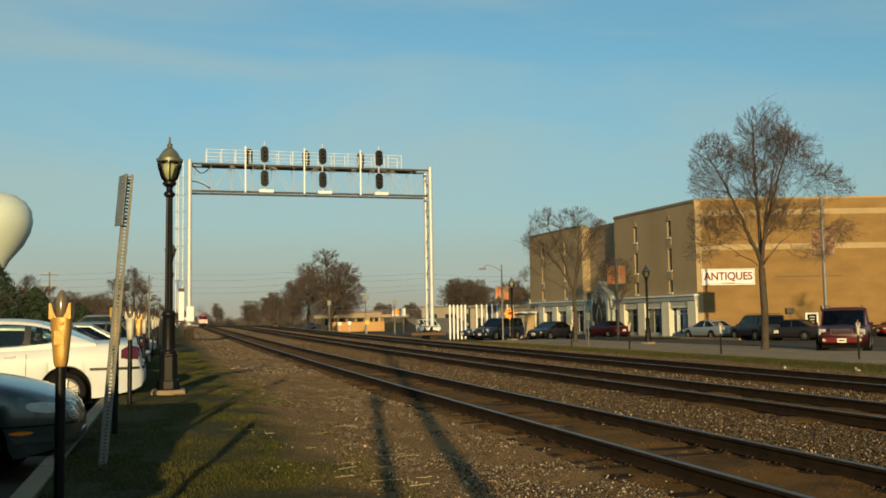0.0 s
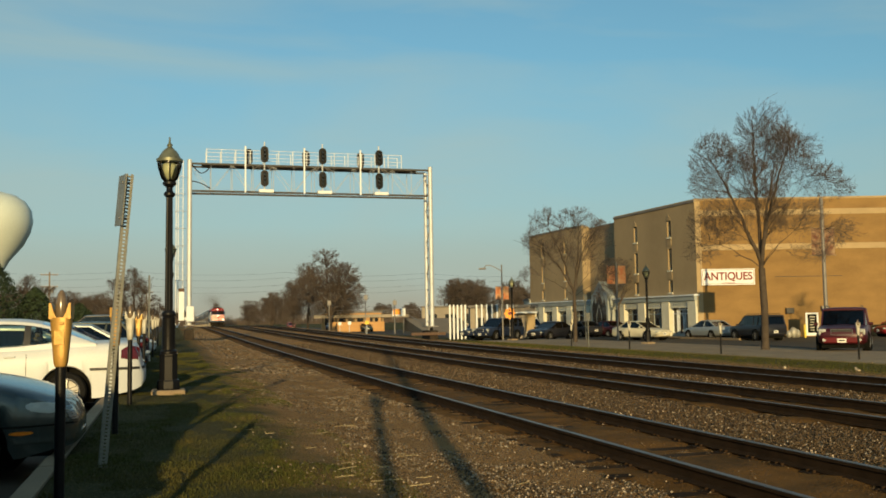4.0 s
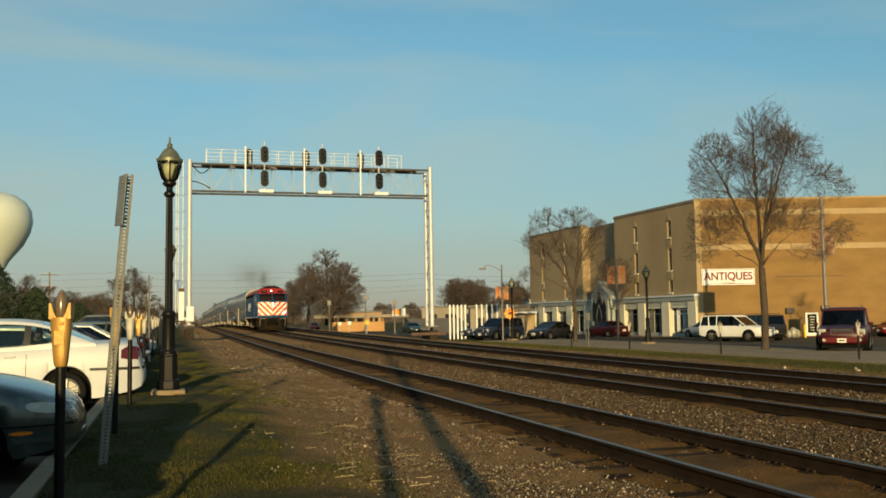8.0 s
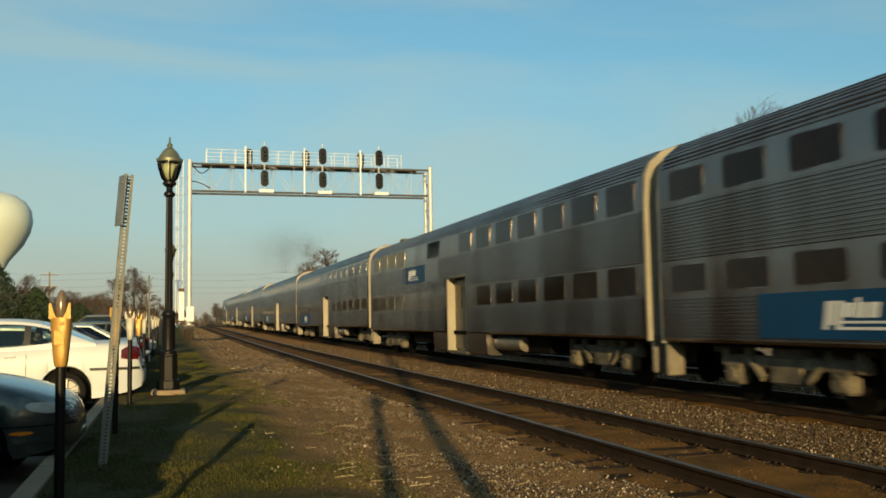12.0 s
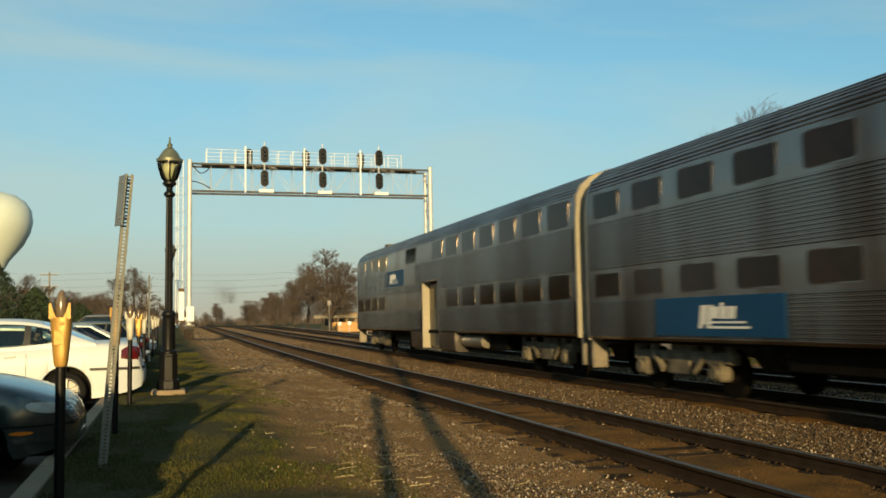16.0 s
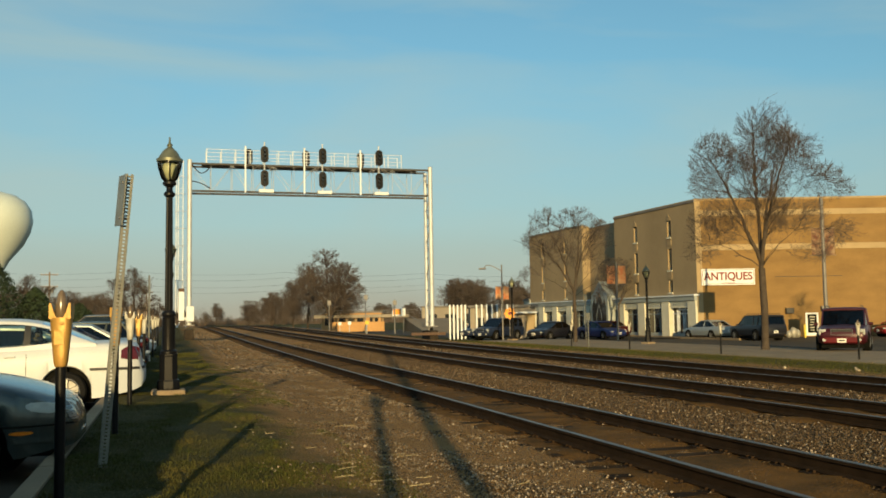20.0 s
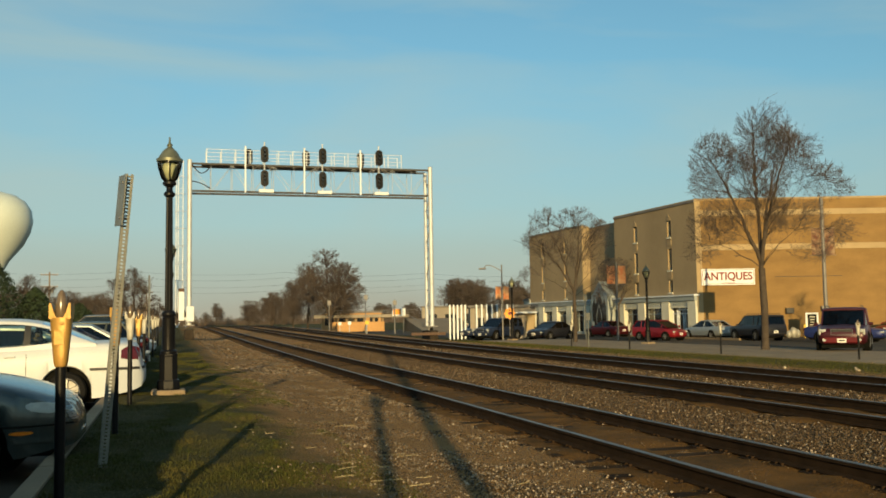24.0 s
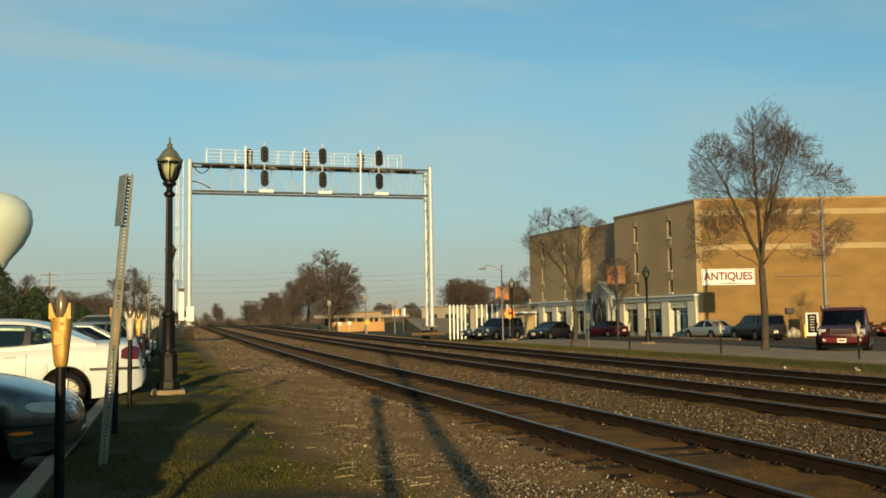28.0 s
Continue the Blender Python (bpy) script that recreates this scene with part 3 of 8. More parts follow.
def building():
    h = thing("shop_building", label="four-storey tan brick building with pale shop fronts", category="building")
    fl = (BL - BC).length
    sl = (BS - BC).length
    cols = (3.8, 9.3, 23.7, 29.3)
    rows = ((3.35, 4.35), (5.2, 7.0), (7.95, 9.35))
    holes = [(s - 0.28, s + 0.28, z0, z1) for s in cols for z0, z1 in rows]
    r0, r1, deep = 13.15, 19.8, 0.85            # the recess in the front
    way = (BL - BC).normalized()
    for s0, s1 in ((0.0, r0), (r1, fl)):
        a = BC + way * s0
        bm = bm_new()
        wall_with_holes(bm, a, BL, s1 - s0, 3.0, BT - 0.1, [(p - s0, q - s0, z0, z1) for p, q, z0, z1 in holes if s0 < p < s1])
        part("wall", bm, M["facade"], h, "brown rendered front wall")
    bm = bm_new()
    wall_box(bm, BC, BL, r0 - 0.2, r1 + 0.2, 3.0, BT - 0.35, -deep - 0.3, -deep)
    part("wall", bm, M["facade"], h, "recessed part of the front wall")
    for q in (r0 - 0.3, r1 + 0.002):
        bm = bm_new()
        wall_box(bm, BC, BL, q, q + 0.298, 3.0, BT - 0.1, -deep, -0.402)
        part("wall_return", bm, M["facade"], h, "return of the recess")
    bm = bm_new()
    wall_box(bm, BC, BL, r0, r1, 2.85, 2.97, -deep, -0.302)
    part("ledge", bm, M["roofing"], h)
    for s in cols:
        for z0, z1 in rows:
            w = bm_new()
            wall_box(w, BC, BL, s - 0.28, s + 0.28, z0, z1, -0.28, -0.24)
            win = part("window", w, M["dark_glass"], h, "narrow dark window")
            w = bm_new()
            wall_box(w, BC, BL, s - 0.34, s + 0.34, z0 - 0.12, z0, -0.2, 0.08)
            for q in (s - 0.27, s + 0.23):
                wall_box(w, BC, BL, q, q + 0.05, z0, z1, -0.24, -0.18)
            wall_box(w, BC, BL, s - 0.02, s + 0.02, z0, z1, -0.24, -0.2)
            part("frame", w, M["pale"], win)
        # pointed head over the top row
        w = bm_new()
        tri = [along(BC, BL, s - 0.3, 0.02, 9.35), along(BC, BL, s + 0.3, 0.02, 9.35), along(BC, BL, s, 0.02, 9.85)]
        tri2 = [along(BC, BL, s - 0.3, 0.06, 9.35), along(BC, BL, s + 0.3, 0.06, 9.35), along(BC, BL, s, 0.06, 9.85)]
        loft(w, [tri, tri2])
        part("window_head", w, M["facade"], h)
        for z in (4.7, 7.5):
            w = bm_new()
            wall_box(w, BC, BL, s - 0.3, s + 0.3, z - 0.25, z + 0.25, 0.0, 0.05)
            part("panel", w, M["facade"], h)
    # side wall in painted brick with pale bands
    bm = bm_new()
    wall_box(bm, BC, BS, 0, sl, BZ, BT, -0.4, 0.0)
    part("wall", bm, M["brick_wall"], h, "sunlit tan brick side wall")
    for z0, z1 in ((6.55, 7.0), (9.3, 9.75), (BT, BT + 0.16)):
        w = bm_new()
        wall_box(w, BC, BS, 0.0, sl, z0, z1, 0.0, 0.03)
        part("band", w, M["band"], h, "pale brick band")
    w = bm_new()
    wall_box(w, BC, BS, 0.0, 0.45, BZ, BT, 0.0, 0.05)
    part("quoin", w, M["band"], h, "pale corner strip")
    # rest of the block
    bm = bm_new()
    ins = [along(BC, BL, q, o, 0) for q, o in ((0.45, -0.45), (r0 - 0.35, -0.45), (r0 - 0.35, -1.3), (r1 + 0.35, -1.3), (r1 + 0.35, -0.45), (fl - 0.1, -0.45))]
    ins += [Vector((p.x, p.y, 0)) for p in (BL + Vector((15.5, 1.5)), BS + Vector((1.5, 29)), BS + Vector((-0.1, 0.5)))]
    loft(bm, [[Vector((p.x, p.y, z)) for p in ins] for z in (BZ, BT - 0.4)])
    part("core", bm, M["roofing"], h, "flat roof and rear walls")
    w = bm_new()
    for s0, s1, o in ((-0.05, r0 + 0.03, 0.0), (r0 + 0.03, r1 - 0.03, -deep), (r1 - 0.03, fl, 0.0)):
        wall_box(w, BC, BL, s0, s1, BT - (0.1 if o == 0 else 0.35), BT + (0.06 if o == 0 else -0.25), o - 0.4, o + 0.08)
    part("parapet_cap", w, M["roofing"], h)
    w = bm_new()
    wall_box(w, BC, BL, 0.0, 13.1, BT + 0.06, BT + 0.14, -0.35, 0.02)
    part("parapet", w, M["facade"], h)
    # ground floor: piers, cornice, glass, doors
    holes = []
    piers = [0.0, 3.9, 7.8, 11.4, 18.2, 22.2, 25.6, 29.0, fl - 1.1]
    w = bm_new()
    wall_box(w, BC, BL, 0, fl, 2.62, 2.98, -0.3, 0.28)
    part("cornice", w, M["blue_trim"], h, "grey-blue shop cornice")
    w = bm_new()
    wall_box(w, BC, BL, -0.1, fl, 2.98, 3.1, -0.3, 0.4)
    part("cornice_lip", w, M["white"], h, "white cornice lip")
    w = bm_new()
    wall_box(w, BC, BL, 0, fl, 2.05, 2.62, -0.25, 0.1)
    part("fascia", w, M["pale"], h, "pale fascia board")
    for p in piers:
        w = bm_new()
        wall_box(w, BC, BL, p, p + 1.15, BZ, 2.6, -0.3, 0.2)
        part("pier", w, M["pale"], h, "pale plaster pier")
    for i, (p, q) in enumerate(zip(piers, piers[1:])):
        if i == 3:
            continue
        w = bm_new()
        wall_box(w, BC, BL, p + 1.15, q, BZ + 0.45, 2.05, -0.3, -0.25)
        win = part("shop_window", w, M["dark_glass"], h, "dark shop window")
        w = bm_new()
        for k in range(4):
            s = p + 1.15 + (q - p - 1.15) * k / 3
            wall_box(w, BC, BL, s - 0.03, s + 0.03, BZ + 0.45, 2.05, -0.25, -0.18)
        wall_box(w, BC, BL, p + 1.15, q, 1.55, 1.62, -0.25, -0.18)
        part("frame", w, M["white"] if i == 0 else M["blue_trim"], win)
        w = bm_new()
        wall_box(w, BC, BL, p + 1.15, q, BZ, BZ + 0.45, -0.3, -0.05)
        part("stall_riser", w, M["blue_trim"], h)
        # bars in the place of small lettering on the fascia
        w = bm_new()
        s = p + 1.35
        while s < q - 0.5:
            wall_box(w, BC, BL, s, s + 0.16, 2.2, 2.45, 0.1, 0.115)
            s += 0.27
        part("lettering", w, M["blue_trim"], h, "small faded lettering")
    # door with pale stiles
    w = bm_new()
    for s in (1.35, 2.25, 3.15):
        wall_box(w, BC, BL, s, s + 0.09, BZ, 1.95, -0.25, -0.12)
    wall_box(w, BC, BL, 1.35, 3.24, 1.86, 1.95, -0.25, -0.12)
    part("door", w, M["white"], h, "white-framed double door")
    # pointed stone entrance
    bm = bm_new()
    g0, g1 = 13.4, 16.7
    gm = (g0 + g1) / 2
    outer = [(g0, BZ), (g1, BZ), (g1, 3.4), (gm + 1.1, 3.75), (gm, 4.75), (gm - 1.1, 3.75), (g0, 3.3)]
    loft(bm, [[along(BC, BL, s, o, z) for s, z in outer] for o in (-0.1, 0.75)])
    ent = part("entrance", bm, M["blue_trim"], h, "grey pointed stone entrance")
    w = bm_new()
    inner = [(gm - 1.0, BZ), (gm + 1.0, BZ), (gm + 1.0, 2.0), (gm, 3.9), (gm - 1.0, 2.0)]
    loft(w, [[along(BC, BL, s, o, z) for s, z in inner] for o in (0.7, 0.77)])
    part("arch", w, M["dark_glass"], ent, "dark pointed arch")
    w = bm_new()
    inner = [(gm - 0.55, BZ), (gm + 0.55, BZ), (gm + 0.55, 1.6), (gm, 2.7), (gm - 0.55, 1.6)]
    inn2 = [(gm - 0.45, BZ), (gm + 0.45, BZ), (gm + 0.45, 1.5), (gm, 2.5), (gm - 0.45, 1.5)]
    loft(w, [[along(BC, BL, s, 0.8, z) for s, z in inner], [along(BC, BL, s, 0.8, z) for s, z in inn2]], caps=False)
    part("tracery", w, M["blue_trim"], ent)
    w = bm_new()
    for q in (g0 + 0.3, g1 - 1.0):
        loft(w, [[along(BC, BL, s, o, z) for s, z in ((q, 1.0), (q + 0.7, 1.0), (q + 0.7, 2.4), (q + 0.35, 3.1), (q, 2.4))] for o in (0.76, 0.79)])
    part("lancet", w, M["dark_glass"], ent)
    # side-wall door, boxes and lamp pipe
    w = bm_new()
    wall_box(w, BC, BS, 6.9, 7.5, 1.45, 1.9, 0.0, 0.3)
    part("meter_box", w, M["chord_dark"], h)
    w = bm_new()
    wall_box(w, BC, BS, 9.7, 10.2, 1.6, 2.0, 0.0, 0.3)
    part("meter_box", w, M["galv_dark"], h)
    w = bm_new()
    wall_box(w, BC, BS, 6.2, 11.5, 4.36, 4.4, 0.0, 0.04)
    part("conduit", w, M["chord_dark"], h, "thin conduit along the wall")
    return h


building()


M["sign_red"] = mat("sign_red", (0.17, 0.012, 0.012), 0.6, var=0.2)


def sign_board():
    s = thing("antiques_sign", label="white signboard with red ANTIQUES lettering on the brick wall", category="sign")
    bm = bm_new()
    wall_box(bm, BC, BS, 0.35, 4.55, 3.78, 5.06, 0.07, 0.17)
    part("board", bm, M["white"], s)
    bm = bm_new()
    for z in (3.78, 5.0):
        wall_box(bm, BC, BS, 0.33, 4.57, z, z + 0.06, 0.06, 0.2)
    part("frame", bm, M["galv"], s)
    bm = bm_new()
    for z in (3.87, 4.95):
        wall_box(bm, BC, BS, 0.45, 4.45, z, z + 0.03, 0.17, 0.178)
    for q in (0.42, 4.45):
        wall_box(bm, BC, BS, q, q + 0.03, 3.87, 4.98, 0.17, 0.178)
    part("border", bm, M["sign_red"], s, "thin red border")
    cu = bpy.data.curves.new("lettering", "FONT")
    cu.body, cu.size, cu.extrude, cu.align_x, cu.align_y = "ANTIQUES", 0.86, 0.012, "CENTER", "CENTER"
    cu.offset = 0.022
    cu.materials.append(M["sign_red"])
    d = (BS - BC).normalized()
    ob = new("lettering", cu)
    ob.parent = s
    c = along(BC, BS, 2.45, 0.185, 4.45)
    ob.matrix_basis = Matrix.Translation(c) @ Matrix.Rotation(math.atan2(d.y, d.x), 4, "Z") @ Matrix.Rotation(radians(90), 4, "X") @ Matrix.Diagonal((0.93, 1, 1, 1))
    tagged(ob, "red lettering")
    bm = bm_new()
    wall_box(bm, BC, BS, 1.9, 3.0, 3.92, 3.96, 0.17, 0.18)
    part("small_print", bm, M["sign_red"], s)


sign_board()


# ---- street furniture ----
M["lamp_glass"] = glass("lantern_glass", (0.88, 0.9, 0.8), 0.15)
M["bulb_glass"] = mat("frosted_refractor", (0.4, 0.41, 0.33), 0.35, var=0.2, scale=8, grain=40, bump=0.2)
M["brass"] = mat("weathered_bronze", (0.16, 0.17, 0.12), 0.45, 0.5, var=0.3, scale=6, grain=40)
M["gold"] = mat("gold_paint", (0.38, 0.22, 0.055), 0.42, 0.35, var=0.2, scale=6, grain=60, bump=0.08)
M["meter_grey"] = mat("grey_enamel", (0.3, 0.29, 0.25), 0.5, 0.2, var=0.2, scale=6, grain=60, bump=0.08)
M["dome"] = mat("meter_dome", (0.14, 0.1, 0.06), 0.2, var=0.3, scale=6, grain=30, bump=0.0, spec=0.6)
M["post_steel"] = mat("sign_post_steel", (0.2, 0.2, 0.175), 0.5, 0.35, var=0.25, scale=5, grain=40, bump=0.1)


def lamp_post():
    p = thing("street_lamp", label="black cast-iron street lamp with a glass acorn lantern", category="street lamp", group="black lantern lamps")
    bm = bm_new()
    box(bm, (0, 0, 0.03), (0.58, 0.58, 0.19), 0.02)
    part("footing", bm, M["concrete"], p, "square concrete footing")
    eighth = Matrix.Rotation(math.pi / 8, 4, "Z")
    bm = bm_new()
    lathe(bm, [(0.205, 0.12), (0.21, 0.15), (0.205, 0.27), (0.195, 0.3), (0.0, 0.3)], 8, eighth)
    part("plinth", bm, M["black"], p, "octagonal black plinth")
    bm = bm_new()
    lathe(bm, [(0.168, 0.3), (0.166, 0.71), (0.172, 0.73), (0.172, 0.755), (0.12, 0.77), (0.0, 0.77)], 8, eighth)
    part("base", bm, M["black"], p, "octagonal black base")
    bm = bm_new()
    lathe(bm, [(0.15, 0.765), (0.15, 0.8), (0.118, 0.83), (0.112, 1.38), (0.118, 1.4), (0.09, 1.43), (0.0, 1.43)], 14)
    part("pedestal", bm, M["black"], p, smooth=True)
    bm = bm_new()
    lathe(bm, [(0.1, 1.41), (0.122, 1.44), (0.122, 1.48), (0.085, 1.53), (0.0, 1.53)], 14)
    part("ring_collar", bm, M["black"], p, smooth=True)
    bm = bm_new()
    loft(bm, [[Vector(((r + (0.004 if i % 2 else -0.004)) * math.cos(2 * math.pi * i / 24), (r + (0.004 if i % 2 else -0.004)) * math.sin(2 * math.pi * i / 24), z)) for i in range(24)] for r, z in ((0.07, 1.5), (0.055, 3.62))])
    part("shaft", bm, M["black"], p, "fluted black shaft")
    bm = bm_new()
    lathe(bm, [(0.05, 3.56), (0.1, 3.6), (0.1, 3.64), (0.06, 3.68), (0.055, 3.74), (0.12, 3.8), (0.12, 3.84), (0.06, 3.87), (0.0, 3.87)], 14)
    part("collar", bm, M["black"], p, smooth=True)
    bm = bm_new()
    lathe(bm, [(0.09, 3.86), (0.135, 3.92), (0.19, 4.1), (0.205, 4.2), (0.2, 4.24)], 16)
    lan = part("lantern", bm, M["lamp_glass"], p, "ribbed glass acorn lantern", smooth=True)
    bm = bm_new()
    lathe(bm, [(0.05, 3.88), (0.1, 3.93), (0.14, 4.05), (0.13, 4.15), (0.07, 4.2), (0.0, 4.2)], 14)
    part("refractor", bm, M["bulb_glass"], lan, "frosted inner globe", smooth=True)
    for i in range(8):
        a = 2 * math.pi * i / 8
        bm = bm_new()
        for (r0, z0), (r1, z1) in zip([(0.095, 3.86), (0.14, 3.92), (0.196, 4.1)], [(0.14, 3.92), (0.196, 4.1), (0.21, 4.23)]):
            tube(bm, (r0 * math.cos(a), r0 * math.sin(a), z0), (r1 * math.cos(a), r1 * math.sin(a), z1), 0.009, seg=4)
        part("rib", bm, M["black"], lan)
    bm = bm_new()
    lathe(bm, [(0.205, 4.2), (0.232, 4.21), (0.236, 4.26), (0.2, 4.27), (0.2, 4.2)], 16)
    part("ring", bm, M["brass"], lan, "bronze ring round the lantern", smooth=True)
    bm = bm_new()
    lathe(bm, [(0.0, 4.24), (0.2, 4.24), (0.21, 4.26), (0.19, 4.3), (0.13, 4.4), (0.07, 4.46), (0.04, 4.48), (0.05, 4.52), (0.02, 4.56), (0.012, 4.66), (0.0, 4.68)], 16)
    part("cap", bm, M["brass"], p, "bronze cap with finial", smooth=True)
    return p


LAMP = lamp_post()
LAMP.matrix_world = pose(-0.025, 17.5, 0.15)
for x, y in ((0.0, 39.6), (0.0, 61.7)):
    copy_thing(LAMP, pose(x, y, gz(x, y) - 0.03))
for x, y in ((26.64, 49.1), (23.9, 64.2), (25.5, 92)):
    copy_thing(LAMP, pose(x, y, -0.19) @ Matrix.Rotation(0.3, 4, "Z"))


def parking_meter(head_mat, label, twin=False):
    p = thing("parking_meter", label=label, category="parking meter", group="parking meters")
    bm = bm_new()
    tube(bm, (0, 0, -0.15), (0, 0, 1.02), 0.036, seg=12)
    part("post", bm, M["black"], p, "black tube post", smooth=True)
    for dx in ((-0.11, 0.11) if twin else (0,)):
        hm = Matrix.Translation((dx, 0, 0))
        rings = []
        for z, w, d in ((1.0, 0.038, 0.036), (1.03, 0.046, 0.042), (1.1, 0.052, 0.045), (1.25, 0.066, 0.05), (1.34, 0.072, 0.052)):
            rings.append([hm @ Vector((w * math.copysign(abs(math.cos(a)) ** 0.6, math.cos(a)), d * math.copysign(abs(math.sin(a)) ** 0.6, math.sin(a)), z)) for a in [2 * math.pi * i / 16 for i in range(16)]])
        bm = bm_new()
        loft(bm, rings)
        for s in (-1, 1):
            loft(bm, [[hm @ Vector((s * (0.073 - w), y, z)) for w, y in ((0, -0.045), (0, 0.045), (wi, 0.045), (wi, -0.045))] for z, wi in ((1.33, 0.055), (1.38, 0.03), (1.44, 0.014))])
        h = part("housing", bm, head_mat, p, smooth=True)
        bm = bm_new()
        bmesh.ops.create_uvsphere(bm, u_segments=14, v_segments=10, radius=1, matrix=hm @ Matrix.Translation((0, 0, 1.4)) @ Matrix.Diagonal((0.042, 0.042, 0.135, 1)))
        part("dome", bm, M["dome"], h, "brown window dome", smooth=True)
        bm = bm_new()
        box(bm, hm @ Vector((0, -0.049, 1.2)), (0.07, 0.006, 0.1), 0.002)
        box(bm, hm @ Vector((0.02, -0.06, 1.3)), (0.03, 0.014, 0.014), 0.003)
        part("coin_door", bm, head_mat, h)
    return p


GOLD = parking_meter(M["gold"], "gold-painted parking meter on a black post")
GOLD.matrix_world = pose(-0.73, 7.05, 0.16, 0, 0, -10)
GREY = parking_meter(M["meter_grey"], "grey parking meter on a black post")
GREY.matrix_world = pose(-0.6, 15.5, gz(-0.6, 15.5), 0, 0, -8)
copy_thing(GOLD, pose(-0.6, 11.45, gz(-0.6, 11.4), 0, 0, 70))
copy_thing(GOLD, pose(-0.78, 3.3, gz(-0.78, 3.3), 0, 0, 70))
copy_thing(GOLD, pose(-0.6, 19.6, gz(-0.6, 19.6), 0, 0, -10))
for y in (23.7, 35.5, 42, 50):
    copy_thing(GREY, pose(-0.6, y, gz(-0.6, y), 0, 0, -10))
for x, y in ((21.83, 34.1), (22.83, 27.2), (21.4, 41.3), (21.6, 48.6)):
    copy_thing(GREY, pose(x, y, gz(x, y) - 0.05, 0, 0, -20))


def sign_post():
    """A perforated steel post, leaning, with a sign seen on edge."""
    lean = Matrix.Translation((-0.57, 8.91, 0.12)) @ Matrix.Rotation(radians(4.6), 4, "Y") @ Matrix.Rotation(radians(3), 4, "X") @ Matrix.Rotation(radians(14), 4, "Z")
    p = thing("sign_post", lean, "leaning perforated steel sign post on the grass", "sign post")
    bm = bm_new()
    w, d, t, hh = 0.034, 0.035, 0.004, 2.68
    # U-shaped channel: web pierced with square holes
    n = 84
    for i in range(n):
        z0 = hh * i / n
        z1 = hh * (i + 1) / n
        box(bm, (0, 0, z0 + (z1 - z0) * 0.25), (w * 2, t, (z1 - z0) * 0.56))
        for s in (-1, 1):
            box(bm, (s * w * 0.68, 0, z0 + (z1 - z0) * 0.77), (w * 0.7, t, (z1 - z0) * 0.46))
    for s in (-1, 1):
        box(bm, (s * w, d / 2, hh / 2), (t, d, hh))
    part("channel", bm, M["post_steel"], p, "perforated steel channel")
    bm = bm_new()
    box(bm, (-0.045, 0.055, hh - 0.24), (0.012, 0.32, 0.46), 0.004)
    sg = part("sign_plate", bm, M["post_steel"], p, "sign plate seen edge on")
    for z in (hh - 0.08, hh - 0.4):
        bm = bm_new()
        tube(bm, (-0.06, 0.0, z), (0.02, 0.0, z), 0.009, seg=6)
        part("bolt", bm, M["galv_dark"], sg)


sign_post()


M["banner"] = mat("orange_banner", (0.62, 0.16, 0.05), 0.8, var=0.3, scale=2.2, grain=5, bump=0.05, col2=(0.8, 0.55, 0.3))
M["maroon_banner"] = mat("maroon_banner", (0.12, 0.02, 0.014), 0.8, var=0.3, scale=2.6, grain=4, bump=0.05, col2=(0.5, 0.36, 0.22))
M["yellow"] = mat("yellow_paint", (0.7, 0.5, 0.06), 0.6, var=0.2, scale=3, grain=30)
M["orange"] = mat("orange_paint", (0.85, 0.32, 0.03), 0.6, var=0.1, scale=3, grain=30)
M["pole_wood"] = mat("weathered_pole", (0.2, 0.16, 0.12), 0.9, var=0.3, scale=2, grain=25, bump=0.4)


def banner_pole(x, y, z, height, b0, b1, width, turn, label, r=0.07, cloth="banner"):
    p = thing("banner_pole", pose(x, y, z, 0, 0, turn), label, "street pole", "banner poles")
    bm = bm_new()
    tube(bm, (0, 0, 0), (0, 0, height - z), r, r * 0.8, seg=10)
    part("pole", bm, M["galv_dark"], p, smooth=True)
    for s in (-1, 1):
        bm = bm_new()
        n = 6
        rows = []
        for i in range(n + 1):
            u = i / n
            rows.append([Vector((s * (0.1 + u * width), 0.03 * math.sin(u * 5 + s), zz)) for zz in (b0 - z, b1 - z)])
        v = [[bm.verts.new(q + Vector((0, o, 0))) for q in rw] for rw in rows for o in (0,)]
        for a, b in zip(v, v[1:]):
            bm.faces.new((a[0], b[0], b[1], a[1]))
        bmesh.ops.solidify(bm, geom=bm.faces[:], thickness=0.012)
        b = part("banner", bm, M[cloth], p, "orange and cream cloth banner" if cloth == "banner" else "maroon and cream cloth banner")
        for zz in (b0 - z - 0.02, b1 - z + 0.02):
            bm = bm_new()
            tube(bm, (0, 0, zz), (s * (0.14 + width), 0, zz), 0.016, seg=5)
            part("arm", bm, M["galv_dark"], b)
    return p


banner_pole(28.0, 55.6, -0.18, 4.95, 3.57, 4.75, 0.5, -27, "grey street pole with two orange banners")
bp = banner_pole(36.95, 46.6, -0.38, 8.27, 4.86, 6.44, 0.58, -18, "tall grey utility pole with two maroon banners", 0.12, "maroon_banner")
cob = banner_pole(25.5, 70.7, -0.3, 5.7, 2.95, 3.95, 0.42, -20, "street light pole with orange banners")
bm = bm_new()
arc = [Vector((-1.35 * math.sin(i / 8 * 1.57), 0, 5.5 + 0.5 * math.sin(i / 8 * 2.6))) for i in range(9)]
for a, b in zip(arc, arc[1:]):
    tube(bm, a, b, 0.035, seg=6)
part("lamp_arm", bm, M["galv_dark"], cob, "curved lamp arm")
bm = bm_new()
box(bm, (-1.55, 0, 5.72), (0.6, 0.22, 0.14), 0.05)
part("lamp_head", bm, M["galv_dark"], cob, "street light head")


